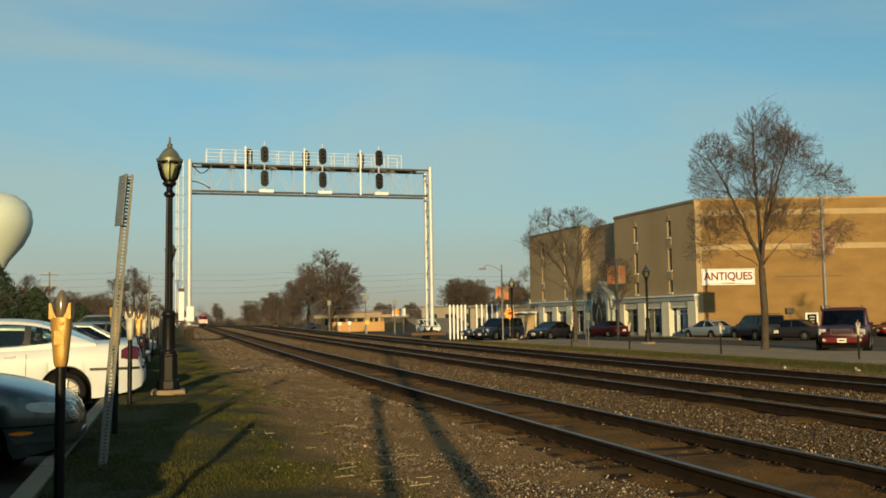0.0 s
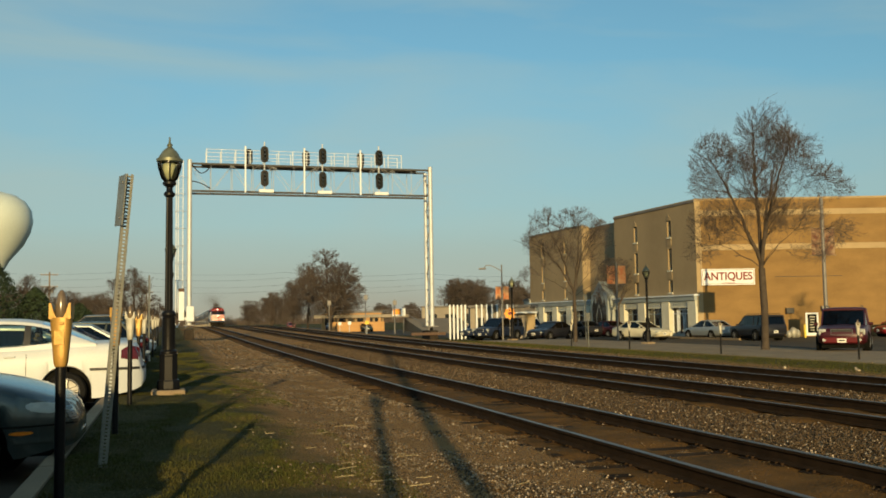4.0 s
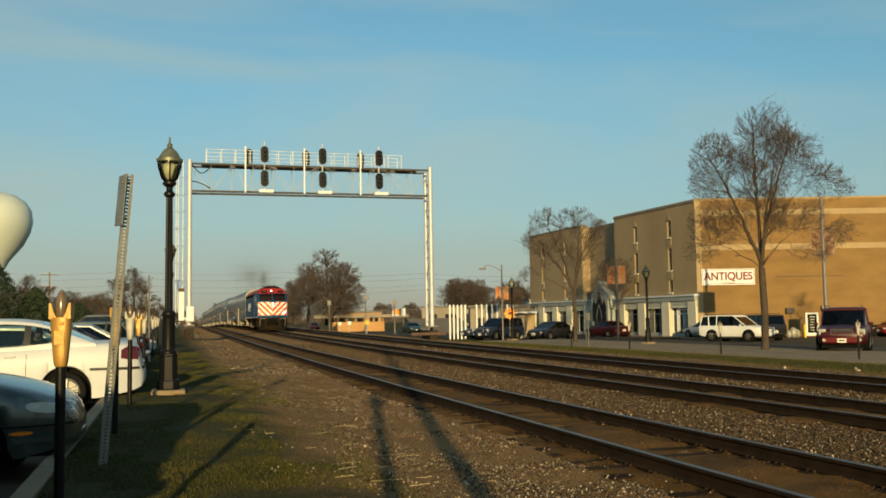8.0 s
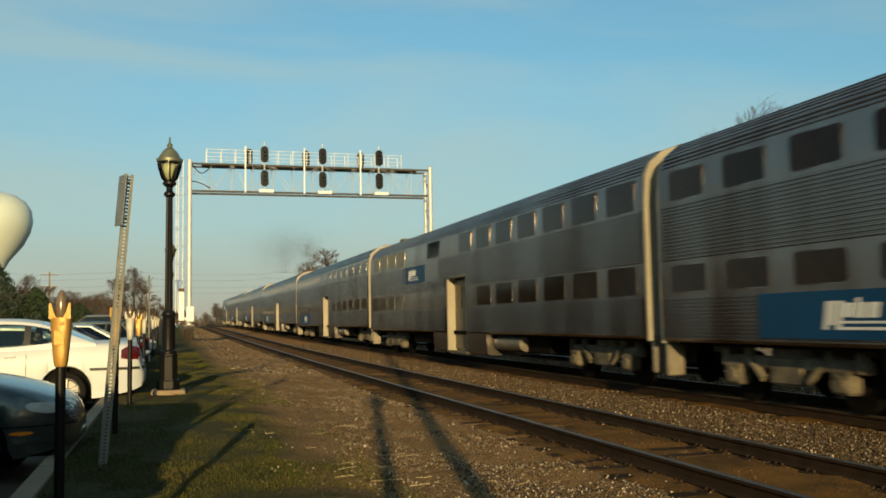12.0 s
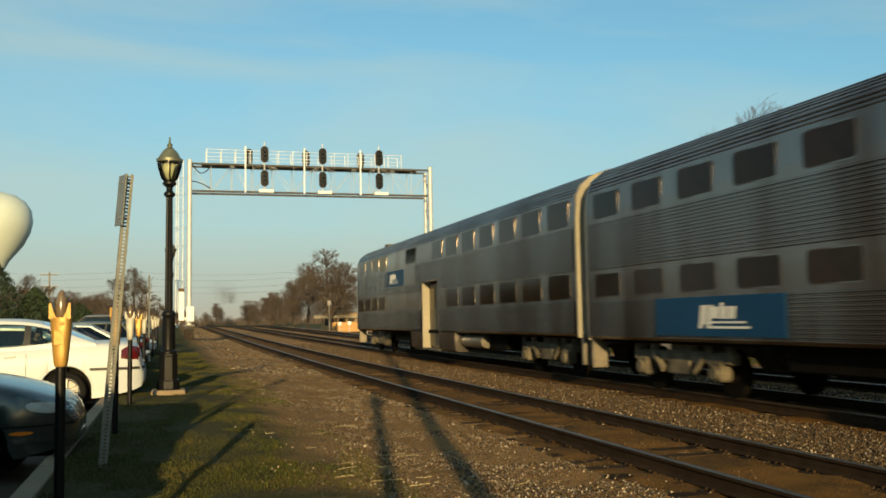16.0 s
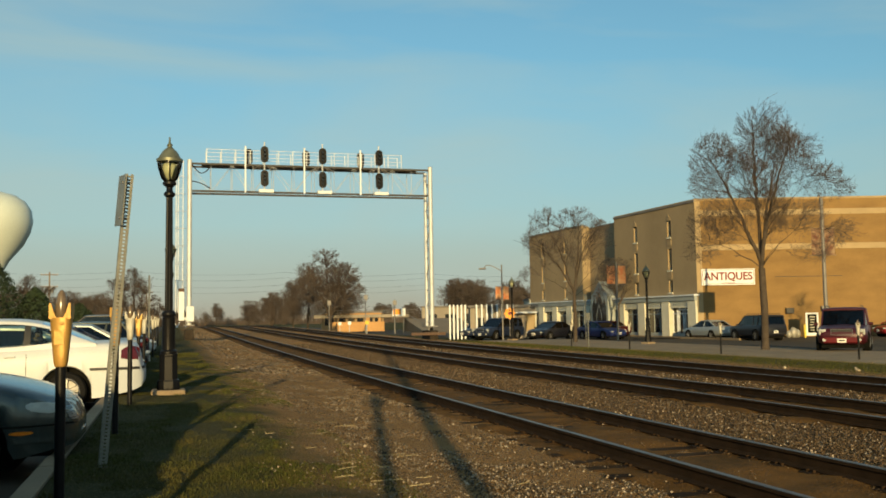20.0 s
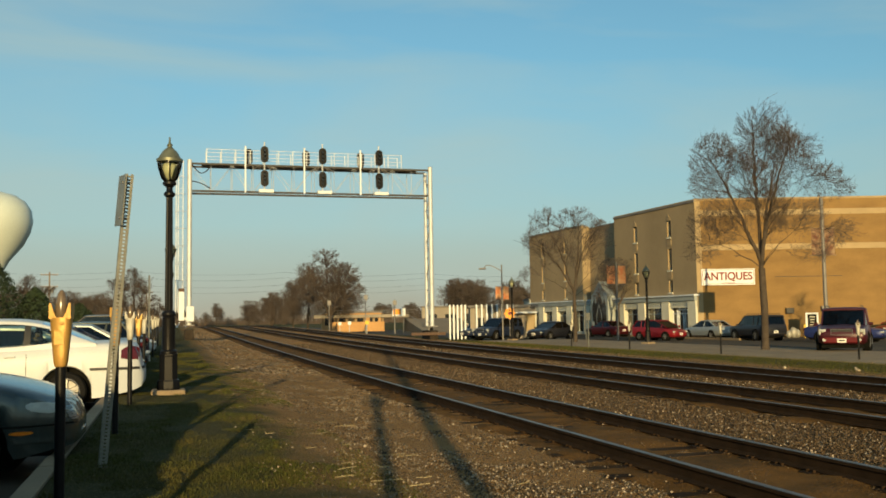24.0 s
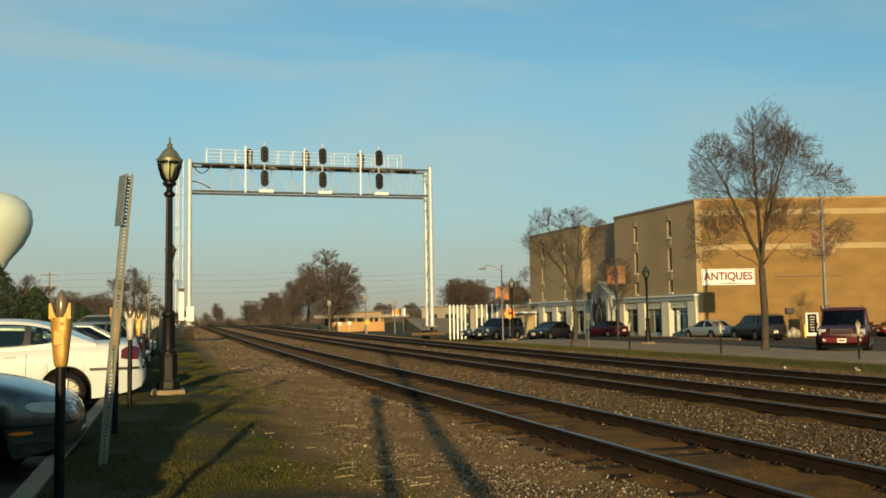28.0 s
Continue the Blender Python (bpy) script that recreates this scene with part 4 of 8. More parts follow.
def flower_sign():
    p = thing("round_sign", pose(25.7, 69.6, -0.3, 0, 0, -20), "orange round petal-edged sign on a post", "sign")
    bm = bm_new()
    tube(bm, (0, 0, 0), (0, 0, 1.7), 0.03, seg=8)
    part("post", bm, M["galv_dark"], p)
    bm = bm_new()
    pts = [((0.4 + 0.06 * math.cos(8 * a)) * math.cos(a), (0.4 + 0.06 * math.cos(8 * a)) * math.sin(a)) for a in [2 * math.pi * i / 48 for i in range(48)]]
    loft(bm, [[Vector((x, o, 2.1 + z)) for x, z in pts] for o in (-0.03, 0.03)])
    part("face", bm, M["orange"], p)
    for x, z, r in ((0, 2.1, 0.13), (0, 2.36, 0.06)):
        bm = bm_new()
        tube(bm, (x, -0.05, z), (x, -0.03, z), r, seg=14)
        part("mark", bm, M["sign_red"], p, "dark red dot")


flower_sign()


def plain_post(x, y, z, h, label, plate=None):
    p = thing("sign_post", pose(x, y, z, 0, 0, 20), label, "sign post")
    bm = bm_new()
    box(bm, (0, 0, h / 2), (0.05, 0.05, h))
    part("post", bm, M["post_steel"], p)
    if plate:
        bm = bm_new()
        box(bm, (0, -0.035, h - plate[1] / 2), (plate[0], 0.012, plate[1]), 0.003)
        part("plate", bm, M["post_steel"], p, "bare metal sign back")


plain_post(-0.76, 36.7, gz(-0.76, 36.7) - 0.1, 3.1, "thin grey sign post by the parking row", (0.04, 0.5))
plain_post(21.7, 46.6, -0.25, 1.9, "short grey sign post in the grass", (0.3, 0.4))
plain_post(28.0, 60.5, -0.2, 3.2, "thin sign post by the street", (0.3, 0.45))

sp = thing("sign_post", pose(-0.47, -3.3, 0.1), "stout square steel sign post beside the kerb", "sign post")
bm = bm_new()
box(bm, (0, 0, 1.85), (0.14, 0.14, 3.7), 0.01)
part("post", bm, M["post_steel"], sp)
bm = bm_new()
box(bm, (0, -0.085, 3.5), (0.3, 0.015, 0.36), 0.004)
part("plate", bm, M["post_steel"], sp, "bare metal sign back")
tp = thing("utility_pole", pose(0.08, -4.6, 0.0), "stout wooden utility pole beside the kerb", "utility pole")
bm = bm_new()
tube(bm, (0, 0, 0), (0, 0, 9.6), 0.14, 0.1, seg=12)
part("pole", bm, M["pole_wood"], tp, smooth=True)


def notice_board():
    p = thing("notice_board", pose(46.75, 60.6, -0.38, 0, 0, -25), "white-framed black notice board against the brick wall", "notice board")
    bm = bm_new()
    box(bm, (0, 0, 1.0), (0.95, 0.1, 1.75), 0.02)
    part("frame", bm, M["white"], p)
    bm = bm_new()
    box(bm, (0, -0.055, 1.05), (0.66, 0.02, 1.4))
    part("panel", bm, M["dull_black"], p)
    for i in range(6):
        bm = bm_new()
        box(bm, (0, -0.068, 1.55 - i * 0.2), (0.4 - 0.06 * (i % 3), 0.008, 0.06))
        part("print_bar", bm, M["plate_bar"], p)


M["plate_bar"] = mat("faded_print", (0.5, 0.48, 0.4), 0.7)
notice_board()
b = thing("bollard", pose(46.1, 60.6, -0.4), "yellow steel bollard by the wall", "bollard")
bm = bm_new()
lathe(bm, [(0.09, 0), (0.09, 0.95), (0.06, 1.02), (0, 1.03)], 12)
part("tube", bm, M["yellow"], b, smooth=True)
b = thing("rubbish_sack", pose(45.5, 61.2, -0.4), "pale rubbish sacks heaped by the wall", "sack")
for i, (x, y, r) in enumerate(((0, 0, 0.35), (0.4, 0.1, 0.28), (-0.35, 0.05, 0.25))):
    bm = bm_new()
    bmesh.ops.create_icosphere(bm, subdivisions=2, radius=r, matrix=Matrix.Translation((x, y, r * 1.1)) @ Matrix.Diagonal((1, 0.9, 1.25, 1)))
    for v in bm.verts:
        v.co += Vector(noise.noise_vector(v.co * 5)) * 0.05
    part("sack", bm, M["meter_grey"], b, smooth=True)
b = thing("planter", pose(38.9, 82.0, -0.26), "round stone planter with a clipped bush by the entrance", "planter")
bm = bm_new()
lathe(bm, [(0.3, 0), (0.42, 0.5), (0.45, 0.55), (0.4, 0.55), (0.0, 0.5)], 14)
part("bowl", bm, M["concrete"], b, smooth=True)


# ---- cars ----
M["car_glass"] = glass("car_glass", (0.045, 0.052, 0.048))
M["clear_glass"] = glass("clear_car_glass", (0.78, 0.86, 0.78))
M["tyre"] = mat("tyre", (0.008, 0.008, 0.008), 0.85, spec=0.15, var=0.3, scale=8, grain=60)
M["rim"] = mat("alloy_rim", (0.2, 0.2, 0.2), 0.42, 0.6, var=0.2, scale=8, grain=50, bump=0.05)
M["clear_lamp"] = mat("clear_lamp", (0.4, 0.41, 0.38), 0.1, var=0.2, scale=12, grain=60, bump=0.1, spec=0.8)
M["red_lamp"] = mat("red_lamp", (0.075, 0.004, 0.004), 0.15, var=0.2, scale=12, grain=60, bump=0.1, spec=0.7)
M["amber"] = mat("amber_lamp", (0.8, 0.22, 0.02), 0.2, var=0.2, scale=12, grain=60, bump=0.1)
M["trim_black"] = mat("black_trim", (0.02, 0.02, 0.02), 0.6, var=0.3, scale=6, grain=50)
M["seat_cloth"] = mat("seat_cloth", (0.08, 0.08, 0.075), 0.9, var=0.3, scale=6, grain=80)
M["plate"] = mat("plate_white", (0.7, 0.7, 0.66), 0.5, var=0.1)


def paint(name, col, metal=0.0):
    return mat("paint_" + name, col, 0.42, metal, var=0.08, scale=1.5, grain=40, bump=0.01, coat=0.25, spec=0.3)


SHAPES = {
    "sedan": dict(L=4.75, W=1.8, H=1.43, wb=2.75, r=0.32,
                  body=((-1, .44, .80, .78), (-.975, .32, .93, .9), (-.88, .24, .985, .965), (-.6, .2, .98, 1), (-.1, .2, .95, 1), (.36, .2, .93, 1), (.6, .21, .88, .99), (.82, .24, .8, .95), (.94, .28, .73, .86), (.99, .36, .65, .74), (1, .42, .58, .66)),
                  glass=((-.7, 0.97), (-.36, 1.0), (.06, 1.0), (.47, .94)), belt=0.94),
    "hatch": dict(L=4.1, W=1.7, H=1.5, wb=2.5, r=0.3,
                  body=((-1, .4, .9, .84), (-.97, .3, 1.0, .93), (-.85, .22, 1.02, .98), (-.4, .2, 1.0, 1), (.1, .2, .98, 1), (.5, .2, .92, 1), (.78, .22, .82, .96), (.93, .26, .74, .86), (.99, .34, .66, .74), (1, .42, .58, .66)),
                  glass=((-.98, 0.98), (-.78, 1.0), (.12, 1.0), (.66, .9)), belt=0.97),
    "van": dict(L=4.9, W=1.95, H=2.02, wb=3.0, r=0.36,
                body=((-1, .5, 1.1, .9), (-.98, .36, 1.18, .96), (-.85, .28, 1.2, .99), (-.3, .27, 1.2, 1), (.3, .27, 1.2, 1), (.6, .28, 1.18, .99), (.86, .3, 1.12, .97), (.95, .34, 1.0, .92), (.985, .42, .9, .86), (1, .5, .8, .8)),
                glass=((-.985, 1.06), (-.95, 1.0), (.66, 1.0), (.88, 1.04)), belt=1.17),
    "suv": dict(L=4.75, W=1.88, H=1.78, wb=2.75, r=0.37,
                body=((-1, .5, 1.02, .88), (-.975, .36, 1.1, .95), (-.85, .28, 1.12, .99), (-.3, .27, 1.1, 1), (.3, .27, 1.08, 1), (.55, .28, 1.06, .99), (.8, .3, 1.0, .96), (.94, .34, .94, .9), (.985, .42, .86, .84), (1, .5, .78, .8)),
                glass=((-.975, 1.06), (-.88, 1.0), (.1, 1.0), (.5, 1.04)), belt=1.06),
}


def ring_of(x, zb, zt, hw, crown=0.03):
    half = [(0.0, zb), (0.8 * hw, zb), (0.96 * hw, zb + 0.09), (hw, zb + (zt - zb) * 0.45), (0.985 * hw, zt - 0.12), (0.93 * hw, zt - 0.03), (0.75 * hw, zt), (0.0, zt + crown)]
    pts = [Vector((x, y, z)) for y, z in half] + [Vector((x, -y, z)) for y, z in half[-2:0:-1]]
    return pts


def car(name, shape, body_mat, label, roof_rack=False, split_lower=None, group=""):
    s = SHAPES[shape]
    h, hw, H = s["L"] / 2, s["W"] / 2, s["H"]
    c = thing(name, label=label, category="car", group=group)
    bm = bm_new()
    loft(bm, [ring_of(fx * h, zb, zt, hw * wf) for fx, zb, zt, wf in s["body"]])
    mats = [body_mat]
    body = part("body", bm, mats, c, smooth=True)
    # glasshouse
    g = s["glass"]
    belt = s["belt"]
    roofz = H - 0.05
    xs = [g[0][0] * h, g[1][0] * h, g[2][0] * h, g[3][0] * h]
    zs = [belt + 0.02, roofz, roofz, belt - 0.02]
    wt = hw * (0.74 if shape not in ("suv", "van") else 0.82)
    wbt = hw * 0.93
    rings = []
    for i in range(4):
        top = zs[i]
        w = wt if i in (1, 2) else wbt * 0.9
        rings.append([Vector((xs[i], -wbt * (1 if i in (1, 2) else 0.92), belt - 0.06)), Vector((xs[i], -w, top)), Vector((xs[i], w, top)), Vector((xs[i], wbt * (1 if i in (1, 2) else 0.92), belt - 0.06))])
    bm = bm_new()
    loft(bm, rings)
    part("glasshouse", bm, M["car_glass"], c, "window glass")
    # roof
    bm = bm_new()
    rr = []
    for x, z, w in ((xs[1] - 0.1, roofz - 0.05, wt), (xs[1], roofz, wt + 0.015), ((xs[1] + xs[2]) / 2, roofz + 0.015, wt + 0.025), (xs[2], roofz, wt + 0.015), (xs[2] + 0.1, roofz - 0.05, wt)):
        rr.append([Vector((x, -w, z - 0.03)), Vector((x, -w, z + 0.012)), Vector((x, -w * 0.7, z + 0.045)), Vector((x, 0, z + 0.055)), Vector((x, w * 0.7, z + 0.045)), Vector((x, w, z + 0.012)), Vector((x, w, z - 0.03))])
    loft(bm, rr)
    part("roof", bm, body_mat, c, smooth=True)
    # pillars
    midx = (xs[1] + xs[2]) / 2 - 0.05
    for sy in (-1, 1):
        ends = [((xs[0] + 0.02, sy * wbt * 0.9, belt), (xs[1], sy * wt, roofz), 0.05), ((xs[3], sy * wbt * 0.9, belt - 0.03), (xs[2], sy * wt, roofz), 0.035), ((midx, sy * (wbt + 0.003), belt - 0.03), (midx, sy * (wt + 0.003), roofz), 0.035)]
        if shape in ("suv", "van", "hatch"):
            ends.append(((xs[1] + 0.55, sy * (wbt + 0.003), belt - 0.03), (xs[1] + 0.45, sy * (wt + 0.003), roofz), 0.045))
        for a, b, r in ends:
            bm = bm_new()
            tube(bm, a, b, r, r * 0.85, seg=6)
            part("pillar", bm, body_mat, c)
        bm = bm_new()
        box(bm, (xs[3] - 0.28, sy * (hw + 0.07), belt + 0.05), (0.1, 0.17, 0.12), 0.025)
        part("wing_mirror", bm, body_mat, c)
        # door seams, handles, side moulding
        bm = bm_new()
        for x in (xs[3] - 0.1, midx, xs[1] + 0.05):
            box(bm, (x, sy * (hw * 0.995), (belt + 0.35) / 2 + 0.05), (0.012, 0.012, belt - 0.45))
        box(bm, ((xs[1] + xs[3]) / 2, sy * hw * 1.0, 0.52), (s["L"] * 0.55, 0.02, 0.05))
        part("moulding", bm, body_mat, c)
        for x in (midx + 0.1, xs[1] + 0.2):
            bm = bm_new()
            box(bm, (x, sy * (hw * 0.985 + 0.005), belt - 0.14), (0.16, 0.03, 0.035), 0.008)
            part("door_handle", bm, body_mat, c)
    # seats behind the glass
    for sx in (0.15, -0.75):
        for sy in (-0.38, 0.38):
            bm = bm_new()
            box(bm, (sx, sy, belt + 0.02), (0.16, 0.48, 0.62), 0.05)
            box(bm, (sx - 0.02, sy, belt + 0.38), (0.1, 0.24, 0.16), 0.04)
            part("seat", bm, M["seat_cloth"], c)
    # lamps, grille, bumpers, plates
    f0 = [b for b in s["body"] if b[0] > 0.9]
    zt_f, zt_r = s["body"][-3][2], s["body"][1][2]
    for sy in (-1, 1):
        bm = bm_new()
        box(bm, (h * 0.945, sy * hw * 0.66, zt_f - 0.1), (0.24, 0.36, 0.11), 0.045, Matrix.Rotation(sy * -0.5, 4, "Z"))
        part("headlight", bm, M["clear_lamp"], c, "clear headlight")
        bm = bm_new()
        box(bm, (h * 0.965, sy * hw * 0.62, zt_f - 0.3), (0.1, 0.2, 0.06), 0.02, Matrix.Rotation(sy * -0.4, 4, "Z"))
        part("indicator", bm, M["amber"], c, "amber marker lamp")
        bm = bm_new()
        tall = 0.34 if shape in ("suv", "hatch") else 0.17
        box(bm, (-h * 0.965, sy * hw * 0.74, zt_r - tall / 2 - 0.05), (0.14, 0.3 if tall < 0.3 else 0.16, tall), 0.035, Matrix.Rotation(sy * 0.42, 4, "Z"))
        part("tail_light", bm, M["red_lamp"], c, "red tail light")
    bm = bm_new()
    box(bm, (h * 0.985, 0, zt_f - 0.13), (0.06, hw * (0.82 if shape == "suv" else 0.7), 0.25 if shape == "suv" else 0.12), 0.02)
    gr = part("grille", bm, M["trim_black"], c, "dark grille")
    if shape == "suv":
        for z in (zt_f - 0.25, zt_f - 0.02):
            bm = bm_new()
            box(bm, (h * 0.985 + 0.03, 0, z), (0.03, hw * 0.8, 0.022), 0.008)
            part("grille_bar", bm, M["rim"], gr, "chrome grille bar")
        for sy in (-1, 1):
            bm = bm_new()
            box(bm, (h * 0.985 + 0.03, sy * hw * 0.41, zt_f - 0.135), (0.03, 0.022, 0.24), 0.008)
            part("grille_bar", bm, M["rim"], gr)
            bm = bm_new()
            tube(bm, (h * 0.97, sy * hw * 0.68, 0.5), (h * 1.02, sy * hw * 0.68, 0.5), 0.06, seg=10)
            part("fog_lamp", bm, M["clear_lamp"], gr, "round fog lamp")
        for sy in (-1, 1):
            bm = bm_new()
            box(bm, (h * 0.955, sy * hw * 0.7, zt_f - 0.13), (0.1, 0.36, 0.24), 0.03, Matrix.Rotation(sy * -0.35, 4, "Z"))
            part("headlight_lens", bm, M["clear_lamp"], gr, "tall headlight lens")
    bm = bm_new()
    box(bm, (h * 0.985, 0, 0.5 if shape == "suv" else 0.45), (0.09, hw * 1.45, 0.24 if shape == "suv" else 0.12), 0.035)
    part("bumper", bm, split_lower or body_mat, c)
    bm = bm_new()
    box(bm, (-h * 0.99, 0, 0.5), (0.1, hw * 1.45, 0.16), 0.03)
    part("bumper", bm, split_lower or body_mat, c)
    for x, z in ((h + 0.035, 0.48), (-h - 0.045, 0.62)):
        bm = bm_new()
        box(bm, (x, 0, z), (0.015, 0.32, 0.16))
        pl = part("licence_plate", bm, M["plate"], c, "pale licence plate")
        bm = bm_new()
        box(bm, (x + (0.009 if x > 0 else -0.009), 0, z), (0.004, 0.22, 0.05))
        part("plate_bar", bm, M["trim_black"], pl)
    bm = bm_new()
    box(bm, (0, 0, 0.24), (s["L"] * 0.86, s["W"] * 0.8, 0.14))
    part("underbody", bm, M["dull_black"], c)
    if roof_rack:
        for sy in (-1, 1):
            bm = bm_new()
            tube(bm, (xs[1] + 0.2, sy * wt * 0.85, H + 0.07), (xs[2] - 0.1, sy * wt * 0.85, H + 0.07), 0.018, seg=6)
            for x in (xs[1] + 0.2, xs[2] - 0.1):
                tube(bm, (x, sy * wt * 0.85, H), (x, sy * wt * 0.85, H + 0.07), 0.018, seg=6)
            part("roof_rail", bm, M["trim_black"], c)
    # wheels in dark arches
    r = s["r"]
    for fx in (-1, 1):
        for sy in (-1, 1):
            x = fx * s["wb"] / 2 + 0.05
            bm = bm_new()
            tube(bm, (x, sy * (hw - 0.25), r + 0.02), (x, sy * (hw + 0.006), r + 0.02), r * 1.2, seg=24)
            part("wheel_arch", bm, M["dull_black"], c)
            bm = bm_new()
            prof = [(r * 0.62, -0.1), (r * 0.94, -0.105), (r, -0.07), (r, 0.07), (r * 0.94, 0.105), (r * 0.62, 0.1)]
            turn = Matrix.Rotation(radians(-90 * sy), 4, "X")
            lathe(bm, prof, 22, turn)
            w = part("wheel", bm, M["tyre"], c, m=Matrix.Translation((x, sy * (hw - 0.07), r)), smooth=True)
            bm = bm_new()
            lathe(bm, [(r * 0.64, 0.09), (r * 0.6, 0.1), (r * 0.57, 0.06), (0.0, 0.05)], 22, turn)
            for k in range(6):
                a = math.pi * 2 * k / 6
                d = Vector((math.cos(a), 0, math.sin(a)))
                tube(bm, Vector((0, sy * 0.09, 0)) + d * 0.03, Vector((0, sy * 0.08, 0)) + d * r * 0.58, 0.035, 0.025, seg=5)
            part("rim", bm, M["rim"], w, smooth=True)
    return c


P_WHITE = paint("white", (0.66, 0.68, 0.68))
P_GREY = paint("steel_grey", (0.05, 0.06, 0.058), 0.4)
P_BLACK = paint("black", (0.012, 0.012, 0.016))
P_NAVY = paint("navy", (0.012, 0.02, 0.045), 0.1)
P_TEAL = paint("deep_teal", (0.02, 0.045, 0.06), 0.2)
P_BLUE = paint("blue", (0.015, 0.025, 0.11), 0.2)
P_MAROON = paint("maroon", (0.042, 0.004, 0.008), 0.1)
P_RED = paint("red", (0.17, 0.007, 0.013))
P_SILVER = paint("silver", (0.3, 0.33, 0.35), 0.5)
P_CRIMSON = paint("crimson", (0.1, 0.006, 0.01))
P_CREAM = paint("cream", (0.62, 0.57, 0.42))
P_DKGREEN = paint("dark_green", (0.03, 0.04, 0.04), 0.3)


def put(c, x, y, z, heading, scale=1.0):
    """heading: degrees, the way the nose points, counter-clockwise from +x."""
    c.matrix_world = pose(x, y, z, 0, 0, heading)
    return c


# ---- the two cars nearest the view ----
P_PEARL = paint("pearl_white", (0.49, 0.52, 0.55))
P_PEWTER = mat("paint_pewter", (0.05, 0.064, 0.062), 0.27, 0.55, var=0.1, scale=1.5, grain=300, bump=0.01, coat=0.6, spec=0.5)


def curve_at(pts):
    """A smooth curve through (x, z) points."""
    xs, zs = [p[0] for p in pts], [p[1] for p in pts]

    def f(x):
        if x <= xs[0]:
            return zs[0]
        if x >= xs[-1]:
            return zs[-1]
        i = max(k for k in range(len(xs) - 1) if xs[k] <= x)
        u = (x - xs[i]) / (xs[i + 1] - xs[i])
        d = [(zs[min(k + 1, len(xs) - 1)] - zs[max(k - 1, 0)]) / (xs[min(k + 1, len(xs) - 1)] - xs[max(k - 1, 0)]) * (xs[i + 1] - xs[i]) for k in (i, i + 1)]
        return (2 * u ** 3 - 3 * u * u + 1) * zs[i] + (u ** 3 - 2 * u * u + u) * d[0] + (3 * u * u - 2 * u ** 3) * zs[i + 1] + (u ** 3 - u * u) * d[1]
    return f


def split_loose(bm):
    """The separate pieces of a mesh, each as a mesh of its own."""
    todo, out = dict.fromkeys(bm.faces), []
    while todo:
        stack, piece = [todo.popitem()[0]], []
        while stack:
            f = stack.pop()
            piece.append(f)
            for e in f.edges:
                for g in e.link_faces:
                    if g in todo:
                        del todo[g]
                        stack.append(g)
        b, seen = bm_new(), {}
        for f in piece:
            for v in f.verts:
                if v not in seen:
                    seen[v] = b.verts.new(v.co)
            b.faces.new([seen[v] for v in f.verts])
        out.append(b)
    return out


